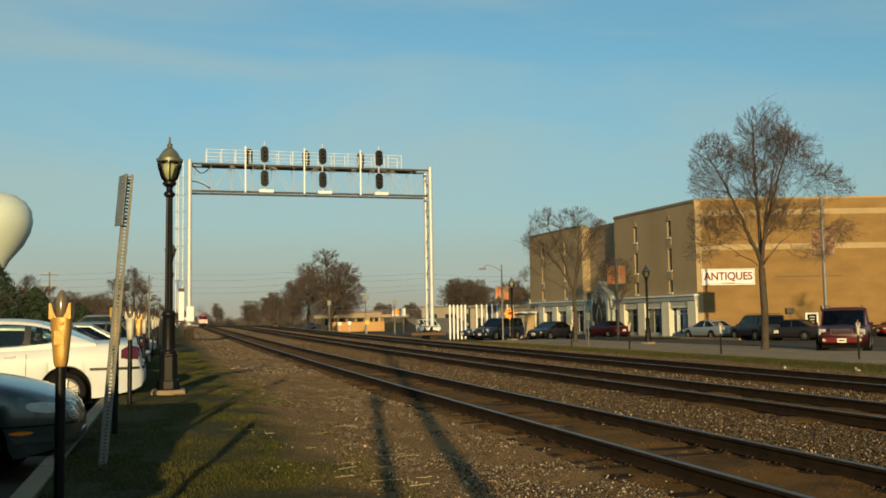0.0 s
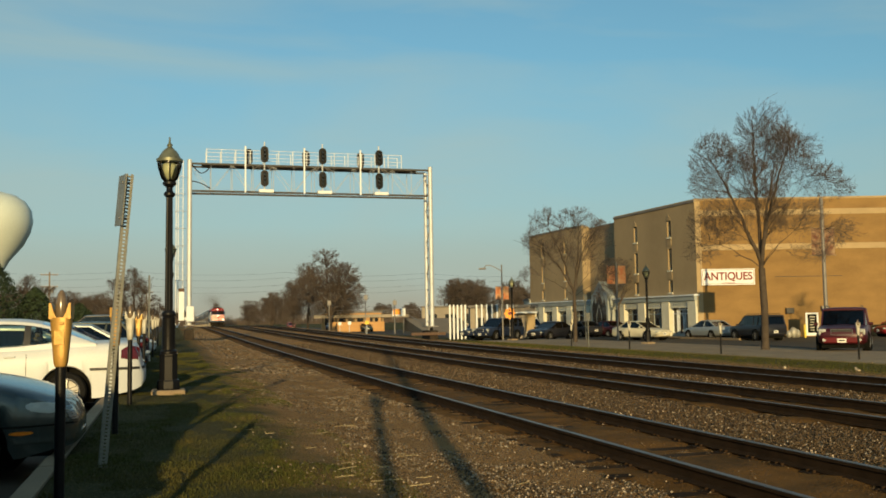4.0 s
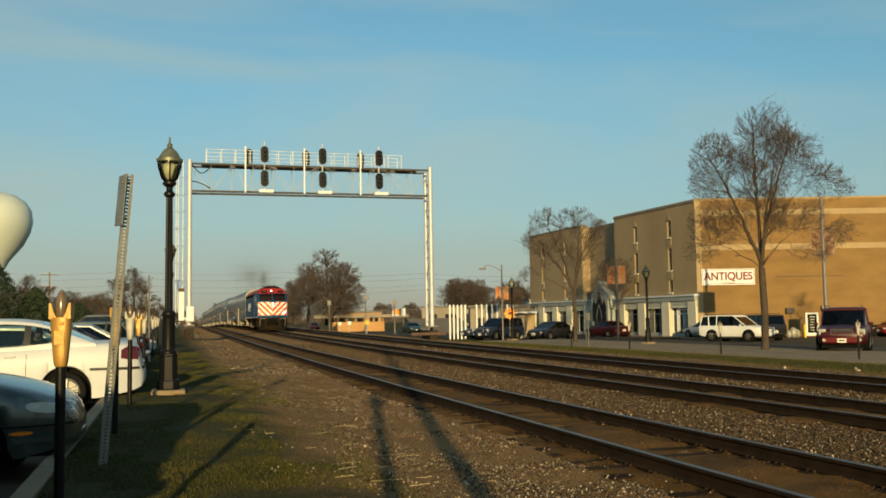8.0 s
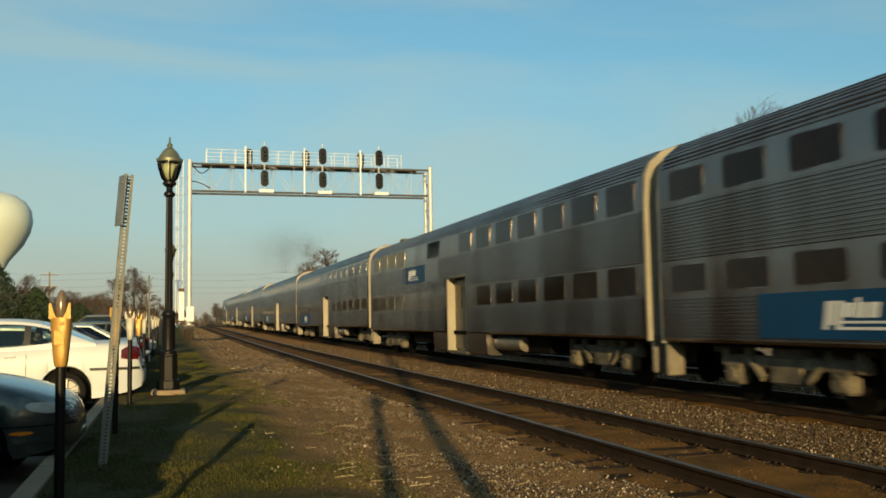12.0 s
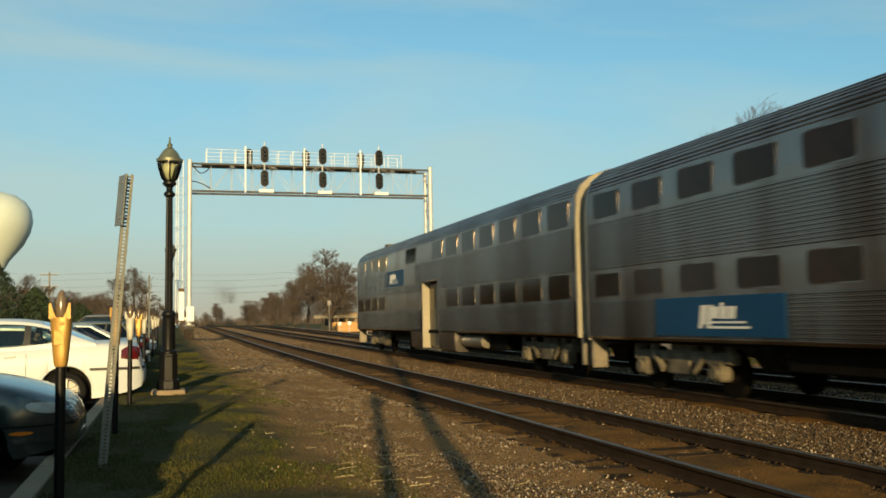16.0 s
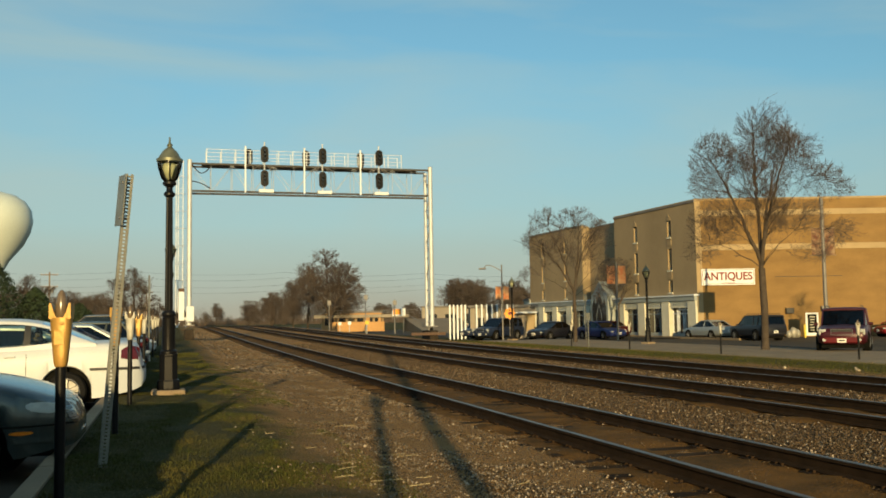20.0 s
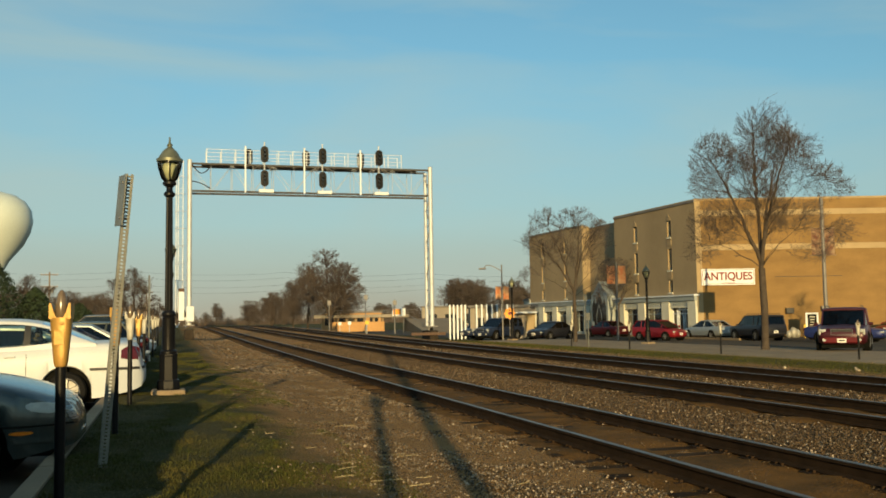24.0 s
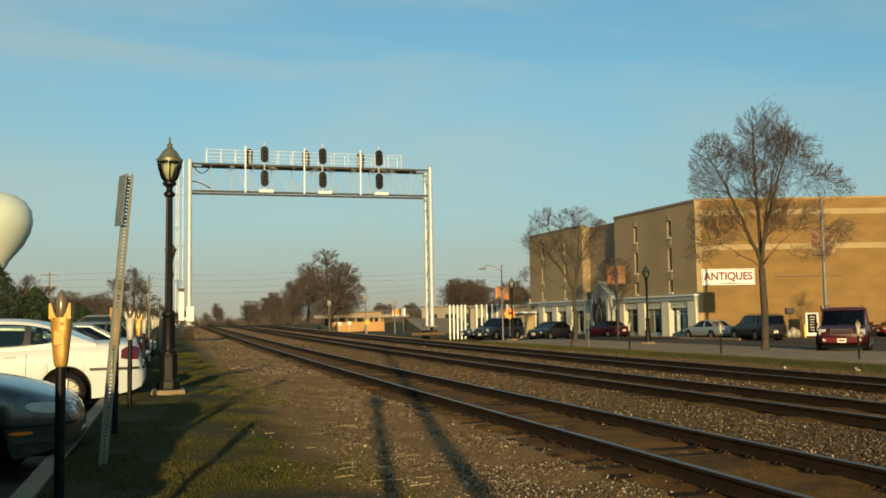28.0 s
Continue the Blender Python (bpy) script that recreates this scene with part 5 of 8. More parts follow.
def saloon(name, label, sp, body_mat):
    """A rounded four-door car: lofted lower body with open wheel arches, hollow cabin with real panes. The nose points to +x."""
    h, hw, r, ra = sp["L"] / 2, sp["W"] / 2, sp["r"], sp["arch"]
    top, bot, roof, belt = (curve_at(sp[k]) for k in ("top", "bottom", "roof", "belt"))
    c = thing(name, label=label, category="car")

    def wide(x):
        e, q = (h - x, sp["front"]) if x > 0 else (h + x, sp["rear"])
        span, least = q
        u = max(0.0, 1 - e / span) if e < span else 0.0
        return hw * (least + (1 - least) * math.sqrt(max(0.0, 1 - u * u))) * (1 - 0.025 * (x / h) ** 2)

    def under(x):
        z = bot(x)
        for wx in sp["wheels"]:
            if abs(x - wx) < ra:
                z = max(z, r + math.sqrt(ra * ra - (x - wx) ** 2))
        return z

    def section(x):
        w, zb, zt = wide(x), under(x), top(x)
        g = zt - bot(x)
        raw = [(0.0, zb), (0.8, zb), (0.975, zb + 0.012), (0.985, max(zb + 0.02, bot(x) + 0.3 * g)), (1.0, max(zb + 0.03, bot(x) + 0.52 * g)), (0.99, max(zb + 0.04, bot(x) + 0.74 * g)),
               (0.965, zt - 0.11 * min(1, g)), (0.93, zt - 0.05), (0.86, zt - 0.018), (0.7, zt), (0.4, zt + 0.016), (0.0, zt + 0.022)]
        return [(y * w, z) for y, z in raw]

    def side_y(x, z):
        s = section(x)[2:9]
        return float(np.interp(z, [p[1] for p in s], [p[0] for p in s]))

    xs = sorted({round(v, 3) for v in list(np.linspace(-h, h, 90)) + [s * (h - e) for s in (-1, 1) for e in (0.01, 0.03, 0.06, 0.1, 0.15)] + [wx + ra * math.cos(a) * k for wx in sp["wheels"] for k in (-1, 1) for a in np.linspace(0, math.pi / 2, 14)]})
    rings = []
    for x in xs:
        s = section(x)
        rings.append([Vector((x, y, z)) for y, z in s] + [Vector((x, -y, z)) for y, z in s[-2:0:-1]])
    bm = bm_new()
    loft(bm, rings)
    body = part("body", bm, body_mat, c, smooth=True)

    # cabin shell and panes on one fine grid
    x0, x1 = sp["roof"][0][0], sp["roof"][-1][0]
    gx = list(np.linspace(x0, x1, 120))

    def cabin(x):
        zb, zr = belt(x), max(belt(x) + 0.004, roof(x))
        wb, hgt = min(wide(x) * 0.955, hw * 0.93), zr - zb
        wt = wb - 0.42 * min(hgt, 0.5)
        cr = min(0.07, hgt * 0.4)
        side = [(wb + (wt - wb) * u + 0.02 * math.sin(math.pi * u) * min(1, hgt / 0.3), zb + (hgt - cr) * u) for u in np.linspace(0, 1, 15)]
        arc = [(wt * math.cos(a), zr - cr + cr * math.sin(a) ** 0.8) for a in np.linspace(0, math.pi / 2, 15)[1:]]
        return [(wb, zb - 0.08)] + side + arc

    shell, panes, screens, surround = bm_new(), bm_new(), bm_new(), bm_new()
    rows = [cabin(x) for x in gx]
    rf, rr = sp["screens"]
    for i in range(len(gx) - 1):
        xm = (gx[i] + gx[i + 1]) / 2
        for k in range(len(rows[0]) - 1):
            z = (rows[i][k][1] + rows[i + 1][k + 1][1]) / 2
            y = (rows[i][k][0] + rows[i + 1][k + 1][0]) / 2
            wt = rows[i][15][0]
            where = shell
            if 1 <= k < 15:
                dz = z - belt(xm)
                back = sp["pane_back"] + 0.5 * max(0.0, (dz - 0.13)) ** 1.0 + 0.25 * max(0.0, 0.06 - dz)
                if 0.025 < dz and z < roof(xm) - 0.1 and xm > back and xm < x1 - 0.12 and xm < x1:
                    where = panes if all(abs(xm - p) > q for p, q in sp["pillars"]) else surround
            elif k >= 15 and y < wt * 0.94:
                if (rf < xm < x1 - 0.03) or (x0 + 0.03 < xm < rr):
                    where = screens
            for s in (1, -1):
                quad = [(gx[a], s * rows[a][b][0], rows[a][b][1]) for a, b in ((i, k), (i + 1, k), (i + 1, k + 1), (i, k + 1))]
                if s < 0:
                    quad.reverse()
                where.faces.new([where.verts.new(p) for p in quad])
    for b in (shell, panes, screens, surround):
        bmesh.ops.remove_doubles(b, verts=b.verts[:], dist=0.0004)
    part("cabin", shell, body_mat, c, "painted roof and pillars", smooth=True)
    part("window_pillars", surround, M["trim_black"], c, "black window pillars", smooth=True)
    part("screen_glass", screens, M["car_glass"], c, "sloping windscreen and rear window", smooth=True).visible_shadow = False
    for pane in split_loose(panes):
        part("side_window", pane, M["clear_glass"], c, "clear side window", smooth=True).visible_shadow = False

    def patch(nm, xa, xb, za, zb, material, keep, lb, parent=c, off=0.005, n=26, sides=(1, -1)):
        """A panel that lies on the flank between two stations and two heights."""
        for s in sides:
            b = bm_new()
            for i in range(n):
                for k in range(n):
                    u, v = (i + 0.5) / n, (k + 0.5) / n
                    if not keep(u, v):
                        continue
                    quad = []
                    for a, d in ((i, k), (i + 1, k), (i + 1, k + 1), (i, k + 1)):
                        x, z = xa + (xb - xa) * a / n, za + (zb - za) * d / n
                        quad.append((x + (off if x > 0 else -off) * 0.6, s * (side_y(x, z) + off), z))
                    if s < 0:
                        quad.reverse()
                    b.faces.new([b.verts.new(p) for p in quad])
            bmesh.ops.remove_doubles(b, verts=b.verts[:], dist=0.0004)
            part(nm, b, material, parent, lb, smooth=True)

    def belt_strip(nm, z, x_in, end, material, lb, thick=0.045, off=0.012):
        """A strip run along one flank, round the end and back along the other."""
        e = h if end > 0 else -h
        line = [Vector((x, side_y(x, z) + off, z)) for x in np.linspace(x_in, e, 24)]
        line = line + [Vector((e + end * off, 0, z))] + [Vector((p.x, -p.y, z)) for p in reversed(line)]
        b = bm_new()
        loft(b, [[p + Vector((0, 0, dz)) + Vector((-end * dx * (abs(p.y) < wide(e) * 1.02), math.copysign(dx, -p.y), 0)) for dx, dz in ((0.0, -thick / 2), (0.0, thick / 2), (0.03, thick / 2), (0.03, -thick / 2))] for p in line])
        part(nm, b, material, c, lb)

    for f in sp["patches"]:
        patch(*f)
    for f in sp["strips"]:
        belt_strip(*f)
    # shut lines and handles
    for s in (1, -1):
        for x in sp["seams"]:
            b = bm_new()
            zz = [under(x) + 0.05 + (belt(x) - 0.03 - under(x) - 0.05) * i / 10 for i in range(11)]
            loft(b, [[Vector((x + dx, s * (side_y(x, z) + o), z)) for dx, o in ((-0.004, -0.01), (0.004, -0.01), (0.004, 0.002), (-0.004, 0.002))] for z in zz])
            part("shut_line", b, M["dull_black"], body)
        for x in sp["handles"]:
            b = bm_new()
            z = belt(x) - 0.13
            box(b, (x, s * (side_y(x, z) + 0.012), z), (0.19, 0.03, 0.035), 0.012)
            part("door_handle", b, body_mat, c)
        b = bm_new()
        mx = sp["mirror"]
        bmesh.ops.create_uvsphere(b, u_segments=12, v_segments=8, radius=1, matrix=Matrix.Translation((mx, s * (hw + 0.08), belt(mx) + 0.05)) @ Matrix.Diagonal((0.07, 0.11, 0.075, 1)))
        part("wing_mirror", b, body_mat, c, smooth=True)
    # inside: floor, seats; wheel housings below
    b = bm_new()
    box(b, (0, 0, 0.5), (sp["L"] * 0.5, sp["W"] * 0.86, 0.5))
    part("floor_pan", b, M["dull_black"], c)
    b = bm_new()
    box(b, (0, 0, 0.33), (sp["L"] * 0.9, sp["W"] - 0.56, 0.2))
    for wx in sp["wheels"]:
        box(b, (wx, 0, r + 0.1), (ra * 2.1, sp["W"] - 0.54, 0.62))
    part("underbody", b, M["dull_black"], c)
    for sx in sp["seats"]:
        for sy in (-0.38, 0.38):
            b = bm_new()
            box(b, (sx, sy, 0.98), (0.17, 0.5, 0.52), 0.06)
            box(b, (sx - 0.03, sy, 1.3), (0.1, 0.26, 0.14), 0.045)
            part("seat", b, M["seat_cloth"], c)
    for wx in sp["wheels"]:
        for s in (1, -1):
            turn = Matrix.Rotation(radians(-90 * s), 4, "X")
            b = bm_new()
            lathe(b, [(r * 0.66, -0.1), (r * 0.93, -0.11), (r * 0.99, -0.085), (r, -0.06), (r, 0.06), (r * 0.99, 0.085), (r * 0.93, 0.11), (r * 0.82, 0.115), (r * 0.68, 0.1)], 36, turn)
            w = part("wheel", b, M["tyre"], c, m=Matrix.Translation((wx, s * (hw - 0.13), r)), smooth=True)
            b = bm_new()
            lathe(b, [(r * 0.7, 0.1), (r * 0.66, 0.105), (r * 0.62, 0.075), (r * 0.58, 0.02), (0.0, 0.01)], 36, turn)
            part("rim", b, M["rim"], w, "dished alloy rim", smooth=True)
            for k in range(5):
                a = 2 * math.pi * k / 5 + 0.3
                b = bm_new()
                d, e = Vector((math.cos(a), 0, math.sin(a))), Vector((-math.sin(a), 0, math.cos(a)))
                loft(b, [[d * q + e * t + Vector((0, s * o, 0)) for t, o in ((-wd, 0.02), (-wd * 0.7, hi), (wd * 0.7, hi), (wd, 0.02))] for q, wd, hi in ((0.02, 0.05, 0.085), (r * 0.4, 0.034, 0.08), (r * 0.64, 0.05, 0.075))])
                part("spoke", b, M["rim"], w)
            b = bm_new()
            lathe(b, [(0.055, 0.07), (0.05, 0.092), (0.0, 0.096)], 14, turn)
            part("hub_cap", b, M["rim"], w, smooth=True)
    return c


def oval(u, v):
    return ((u - 0.5) / 0.5) ** 2 + ((v - 0.5) / 0.5) ** 2 < 1


def whole(u, v):
    return True


# the pale four-door car, backed up to the kerb; h = 2.5
WHITE_SPEC = dict(
    L=5.0, W=1.85, r=0.33, arch=0.415, wheels=(-1.24, 1.57), front=(0.8, 0.5), rear=(0.62, 0.66),
    top=((-2.5, 0.66), (-2.46, 0.72), (-2.4, 0.98), (-2.33, 1.1), (-2.15, 1.145), (-1.6, 1.15), (-0.6, 1.09), (0.6, 1.05), (1.2, 1.02), (1.8, 0.94), (2.25, 0.82), (2.42, 0.7), (2.5, 0.55)),
    bottom=((-2.5, 0.44), (-2.44, 0.36), (-2.2, 0.28), (-1.7, 0.2), (0, 0.2), (1.9, 0.21), (2.35, 0.26), (2.5, 0.36)),
    roof=((-1.72, 1.14), (-1.3, 1.34), (-0.9, 1.5), (-0.45, 1.575), (0.1, 1.58), (0.45, 1.53), (0.95, 1.28), (1.4, 1.03)),
    belt=((-1.9, 1.13), (-1.0, 1.13), (-0.4, 1.07), (0.6, 1.03), (1.5, 1.0)),
    screens=(0.42, -0.82), pane_back=-1.08, pillars=((-0.62, 0.05), (0.12, 0.05)), seams=(-0.62, 0.12, 1.08), handles=(-0.36, 0.36), mirror=1.0, seats=(0.2, -0.6),
    patches=(("tail_light", -2.42, -2.12, 0.84, 1.08, M["red_lamp"], lambda u, v: v < 0.55 + 0.45 * (1 - (u - 0.45) ** 2 * 2) and (u > 0.06 or v > 0.2) and v > 0.12 * u, "dark red wrap-round tail light"),
             ("headlight", 2.12, 2.38, 0.62, 0.76, M["clear_lamp"], oval, "clear headlight")),
    strips=(("bumper_strip", 0.7, -1.62, -1, M["trim_black"], "black rubber strip round the bumper"), ("bumper_strip", 0.55, 2.1, 1, M["trim_black"], "black rubber strip round the bumper")))
# the dark car, nose over the kerb; h = 2.35
DARK_SPEC = dict(
    L=4.7, W=1.86, r=0.32, arch=0.4, wheels=(-1.33, 1.37), front=(0.62, 0.4), rear=(0.6, 0.6),
    top=((-2.35, 0.62), (-2.3, 0.8), (-2.2, 1.02), (-1.9, 1.1), (-0.6, 1.06), (0.6, 1.04), (1.1, 1.01), (1.55, 0.955), (1.9, 0.87), (2.1, 0.8), (2.22, 0.745), (2.3, 0.66), (2.35, 0.52)),
    bottom=((-2.35, 0.42), (-2.2, 0.28), (-1.6, 0.2), (0, 0.2), (1.75, 0.22), (2.15, 0.29), (2.3, 0.31), (2.35, 0.35)),
    roof=((-1.75, 1.1), (-1.2, 1.32), (-0.75, 1.44), (-0.2, 1.48), (0.2, 1.45), (0.55, 1.33), (1.1, 1.06)),
    belt=((-1.9, 1.08), (-0.6, 1.06), (0.6, 1.05), (1.3, 1.04)),
    screens=(0.25, -0.8), pane_back=-1.2, pillars=((-0.5, 0.05), (0.1, 0.05)), seams=(-0.5, 0.1, 0.95), handles=(-0.28, 0.32), mirror=0.82, seats=(0.1, -0.65),
    patches=(("headlight", 1.9, 2.22, 0.635, 0.765, M["clear_lamp"], lambda u, v: ((u - 0.52) / 0.5) ** 2 + ((v - 0.5 + 0.3 * (u - 0.5)) / 0.38) ** 2 < 1, "clear oval headlight"),
             ("indicator", 1.78, 1.98, 0.455, 0.49, M["amber"], oval, "amber marker lamp"),
             ("grille_edge", 2.2, 2.335, 0.56, 0.74, M["rim"], lambda u, v: abs(u - 0.5 + (v - 0.5) * 0.7) < 0.2 and abs((v * 5) % 1 - 0.5) > 0.12, "bright ribbed grille surround"),
             ("bumper_shadow", 1.5, 2.33, 0.525, 0.54, M["dull_black"], whole, "dark seam over the bumper"),
             ("tail_light", -2.28, -2.05, 0.75, 0.95, M["red_lamp"], whole, "red tail light")),
    strips=(("bumper_lip", 0.4, 1.8, 1, P_PEWTER, "painted lip of the bumper"),))
put(saloon("sedan", "white four-door sedan backed up to the kerb", WHITE_SPEC, P_PEARL), -2.93, 17.97, -0.02 + rise(18), 180)
put(saloon("sedan", "dark pewter-grey sedan parked nose to the kerb", DARK_SPEC, P_PEWTER), -3.2, 10.38, -0.02, 0)

LOT = -0.02
ROW = [("sedan", "sedan", P_SILVER, 0, "silver sedan parked nose to the kerb"), ("sedan", "sedan", P_NAVY, 180, "dark blue sedan backed up to the kerb"),
       ("sedan", "sedan", P_BLACK, 0, "black sedan in the parking row"), ("sedan", "sedan", P_SILVER, 180, "silver sedan in the parking row"),
       ("car", "hatch", P_DKGREEN, 180, "dark green hatchback in the parking row"), ("sedan", "sedan", P_MAROON, 180, "maroon sedan in the parking row"),
       ("sedan", "sedan", P_WHITE, 0, "white sedan further along the parking row"), ("sport_utility", "suv", P_BLACK, 180, "black sport utility in the parking row")]
for i, (nm, sh, pm, hd, lb) in enumerate(ROW):
    y = 21.3 + 3.05 * i
    put(car(nm, sh, pm, lb, group="cars in the parking row"), -2.95 - (0.2 if hd else 0), y, LOT + rise(y), hd)
# cars behind the viewpoint, whose shade falls across the grass
put(car("van", "van", P_NAVY, "dark blue van parked nose to the kerb"), -3.34, 4.3, LOT, 0)
put(car("sport_utility", "suv", P_BLACK, "black sport utility parked short of the kerb"), -3.72, 6.85, LOT, 0).scale = (1, 1, 1.06)
put(car("sedan", "sedan", P_SILVER, "silver sedan parked nose to the kerb"), -3.4, 0.1, LOT, 0)
put(car("sport_utility", "suv", P_MAROON, "maroon sport utility with a chrome-edged grille parked nose out", roof_rack=True, split_lower=P_CRIMSON), 29.0, 35.4, -0.24, 228).scale = (1.1, 1.1, 1.08)
put(car("sedan", "sedan", P_SILVER, "silver-blue sedan parked at the far kerb"), 39.75, 63.6, -0.39, 96)
put(car("sport_utility", "suv", P_BLACK, "black sport utility parked at the far kerb", roof_rack=True), 39.75, 57.5, -0.39, 86)
put(car("sedan", "sedan", P_MAROON, "dark maroon sedan parked before the shops"), 36.7, 74.9, -0.37, 100)
put(car("sedan", "sedan", P_BLACK, "black sedan parked at an angle to the pavement"), 28.95, 69.0, -0.314, 212)
put(car("sport_utility", "suv", P_NAVY, "dark blue sport utility parked at an angle"), 25.75, 72.5, -0.314, 212)
put(car("sedan", "sedan", P_NAVY, "dark blue sedan behind the sport utility"), 26.0, 78.0, -0.314, 212)
put(car("hatchback", "hatch", P_RED, "bright red car parked below the brick wall"), 52.25, 57.4, -0.38, 172)
TRAFFIC = {
    "black_sedan": car("sedan", "sedan", P_BLACK, "black sedan driving away along the street"),
    "cream_sedan": car("sedan", "sedan", P_CREAM, "cream sedan driving along the street"),
    "white_suv": car("sport_utility", "suv", P_WHITE, "white sport utility driving along the street", roof_rack=True),
    "dark_sedan": car("sedan", "sedan", P_TEAL, "dark sedan driving along the street"),
    "blue_sedan": car("sedan", "sedan", P_BLUE, "deep blue sedan driving along the street"),
    "red_hatch": car("hatchback", "hatch", P_RED, "red hatchback driving along the street"),
}


# ---- the train ----
def fluted_steel():
    # brown upright patches in the colour stand for reflections of the surroundings
    m = mat("stainless", (0.19, 0.185, 0.18), 0.27, 0.85, var=0.3, scale=0.8, grain=1.3, bump=0.0, col2=(0.085, 0.055, 0.04), stretch=(1, 1, 0.12))
    return m


M["stainless"] = fluted_steel()
M["end_steel"] = mat("painted_car_end", (0.29, 0.26, 0.2), 0.6, 0.2, var=0.2, scale=1, grain=15)
M["door_steel"] = mat("dull_door", (0.13, 0.105, 0.065), 0.5, 0.3, var=0.3, scale=1, grain=15)
M["tank_steel"] = mat("tank_steel", (0.16, 0.14, 0.11), 0.5, 0.3, var=0.4, scale=2, grain=15)
M["truck"] = mat("truck_frame", (0.115, 0.098, 0.07), 0.85, var=0.8, scale=3, grain=30)
# the panes' brown second tone and varied brightness are reflections put into the colour
M["train_glass"] = mat("train_window", (0.007, 0.005, 0.004), 0.1, var=0.5, scale=1, grain=5, bump=0.0, spec=0.14, col2=(0.018, 0.01, 0.007), per=0.5)
M["train_blue"] = mat("train_blue", (0.003, 0.042, 0.108), 0.5, var=0.15, scale=0.8, grain=20, bump=0.02, spec=0.2)
M["bright_blue"] = mat("bright_blue", (0.01, 0.13, 0.32), 0.5, var=0.12, scale=0.8, grain=20, bump=0.02, spec=0.2)
M["train_red"] = mat("train_red", (0.34, 0.024, 0.022), 0.55, var=0.2, scale=0.7, grain=8, bump=0.02, col2=(0.16, 0.018, 0.018), spec=0.25)
M["stripe_white"] = mat("stripe_white", (0.72, 0.68, 0.58), 0.5, var=0.12, scale=2, grain=30)
M["stripe_red"] = mat("stripe_red", (0.55, 0.06, 0.03), 0.5, var=0.12, scale=2, grain=30)
M["logo_white"] = mat("logo_white", (0.6, 0.6, 0.58), 0.5, var=0.1)
M["grime"] = mat("grimy_black", (0.007, 0.0063, 0.0052), 0.9, spec=0.05, var=0.5, scale=1.5, grain=20)
M["pilot"] = mat("dusty_pilot", (0.018, 0.0135, 0.008), 0.9, spec=0.08, var=0.4, scale=1.5, grain=20)
M["headlamp"] = glow("lit_headlamp", (1.0, 0.92, 0.78), 3)

CARLEN = 25.3


def body_section(z0):
    return [(-1.5, z0), (-1.55, z0 + 0.05), (-1.57, 2.2), (-1.57, 3.6), (-1.54, 4.1), (-1.42, 4.36), (-1.15, 4.58), (-0.7, 4.74), (0, 4.8)]


def extrude_y(bm, half, y0, y1, mi=0):
    pts = half + [(-x, z) for x, z in half[::-1] if abs(x) > 1e-6]
    loft(bm, [[Vector((x, y, z)) for x, z in pts] for y in (y0, y1)], mi=mi)


def flutes(bm, side, y0, y1, z0, z1, x0=1.575, pitch=0.06):
    """A run of horizontal ribs pressed out of the side."""
    n = max(2, int((z1 - z0) / pitch))
    rows = []
    for i in range(n):
        z = z0 + (z1 - z0) * i / n
        d = (z1 - z0) / n
        rows += [(x0, z), (x0 + 0.022, z + 0.25 * d), (x0 + 0.022, z + 0.6 * d), (x0, z + 0.8 * d)]
    rows.append((x0, z1))
    v = [[bm.verts.new((side * x, y, z)) for x, z in rows] for y in (y0, y1)]
    for i in range(len(rows) - 1):
        bm.faces.new((v[0][i], v[0][i + 1], v[1][i + 1], v[1][i]))


def rounded_plate(bm, side, yc, zc, w, hgt, x, t, r=0.09):
    pts = []
    for cx, cz, a0 in ((w / 2 - r, hgt / 2 - r, 0), (-w / 2 + r, hgt / 2 - r, 90), (-w / 2 + r, -hgt / 2 + r, 180), (w / 2 - r, -hgt / 2 + r, 270)):
        for k in range(4):
            a = radians(a0 + 30 * k)
            pts.append((yc + cx + r * math.cos(a), zc + cz + r * math.sin(a)))
    loft(bm, [[Vector((side * xx, y, z)) for y, z in pts] for xx in (x, x + t)])


def window_meshes(w, hgt, name):
    bm = bm_new()
    rounded_plate(bm, 1, 0, 0, w, hgt, 0, 0.012)
    frame_me = finish(bm, "window_frame", M["stainless"])
    bm = bm_new()
    rounded_plate(bm, 1, 0, 0, w - 0.04, hgt - 0.04, 0.012, 0.003, 0.07)
    return frame_me, finish(bm, "pane", M["train_glass"])


WIN_LOW = {"coach": window_meshes(1.14, 0.5, "low"), "cab": window_meshes(1.26, 0.6, "low")}
WIN_UP = {"coach": window_meshes(1.12, 0.55, "up"), "cab": window_meshes(1.22, 0.64, "up")}
LOGO_BARS = ((0.0, 0.13, 0.0, 0.92), (0.17, 0.13, 0.15, 0.92), (0.34, 0.13, 0.0, 0.92), (0.54, 0.24, 0.4, 0.85), (0.83, 0.1, 0.38, 1.0),
             (0.96, 0.16, 0.38, 0.85), (1.17, 0.24, 0.38, 0.85), (0.5, 1.3, 0.2, 0.28), (0.45, 1.5, 0.0, 0.09))


def logo(parent, side, y0, z0, sy, sz, x, flip):
    """Plain slanted white bars over two lines: a worn company mark without letters."""
    for u, w, b, t in LOGO_BARS:
        bm = bm_new()
        q = []
        for uu, zz in ((u, b), (u + w, b), (u + w + 0.12 * (t - b), t), (u + 0.12 * (t - b), t)):
            q.append((y0 + flip * uu * sy, z0 + zz * sz))
        loft(bm, [[Vector((side * xx, y, z)) for y, z in q] for xx in (x, x + 0.008)])
        part("logo_bar", bm, M["logo_white"], parent)


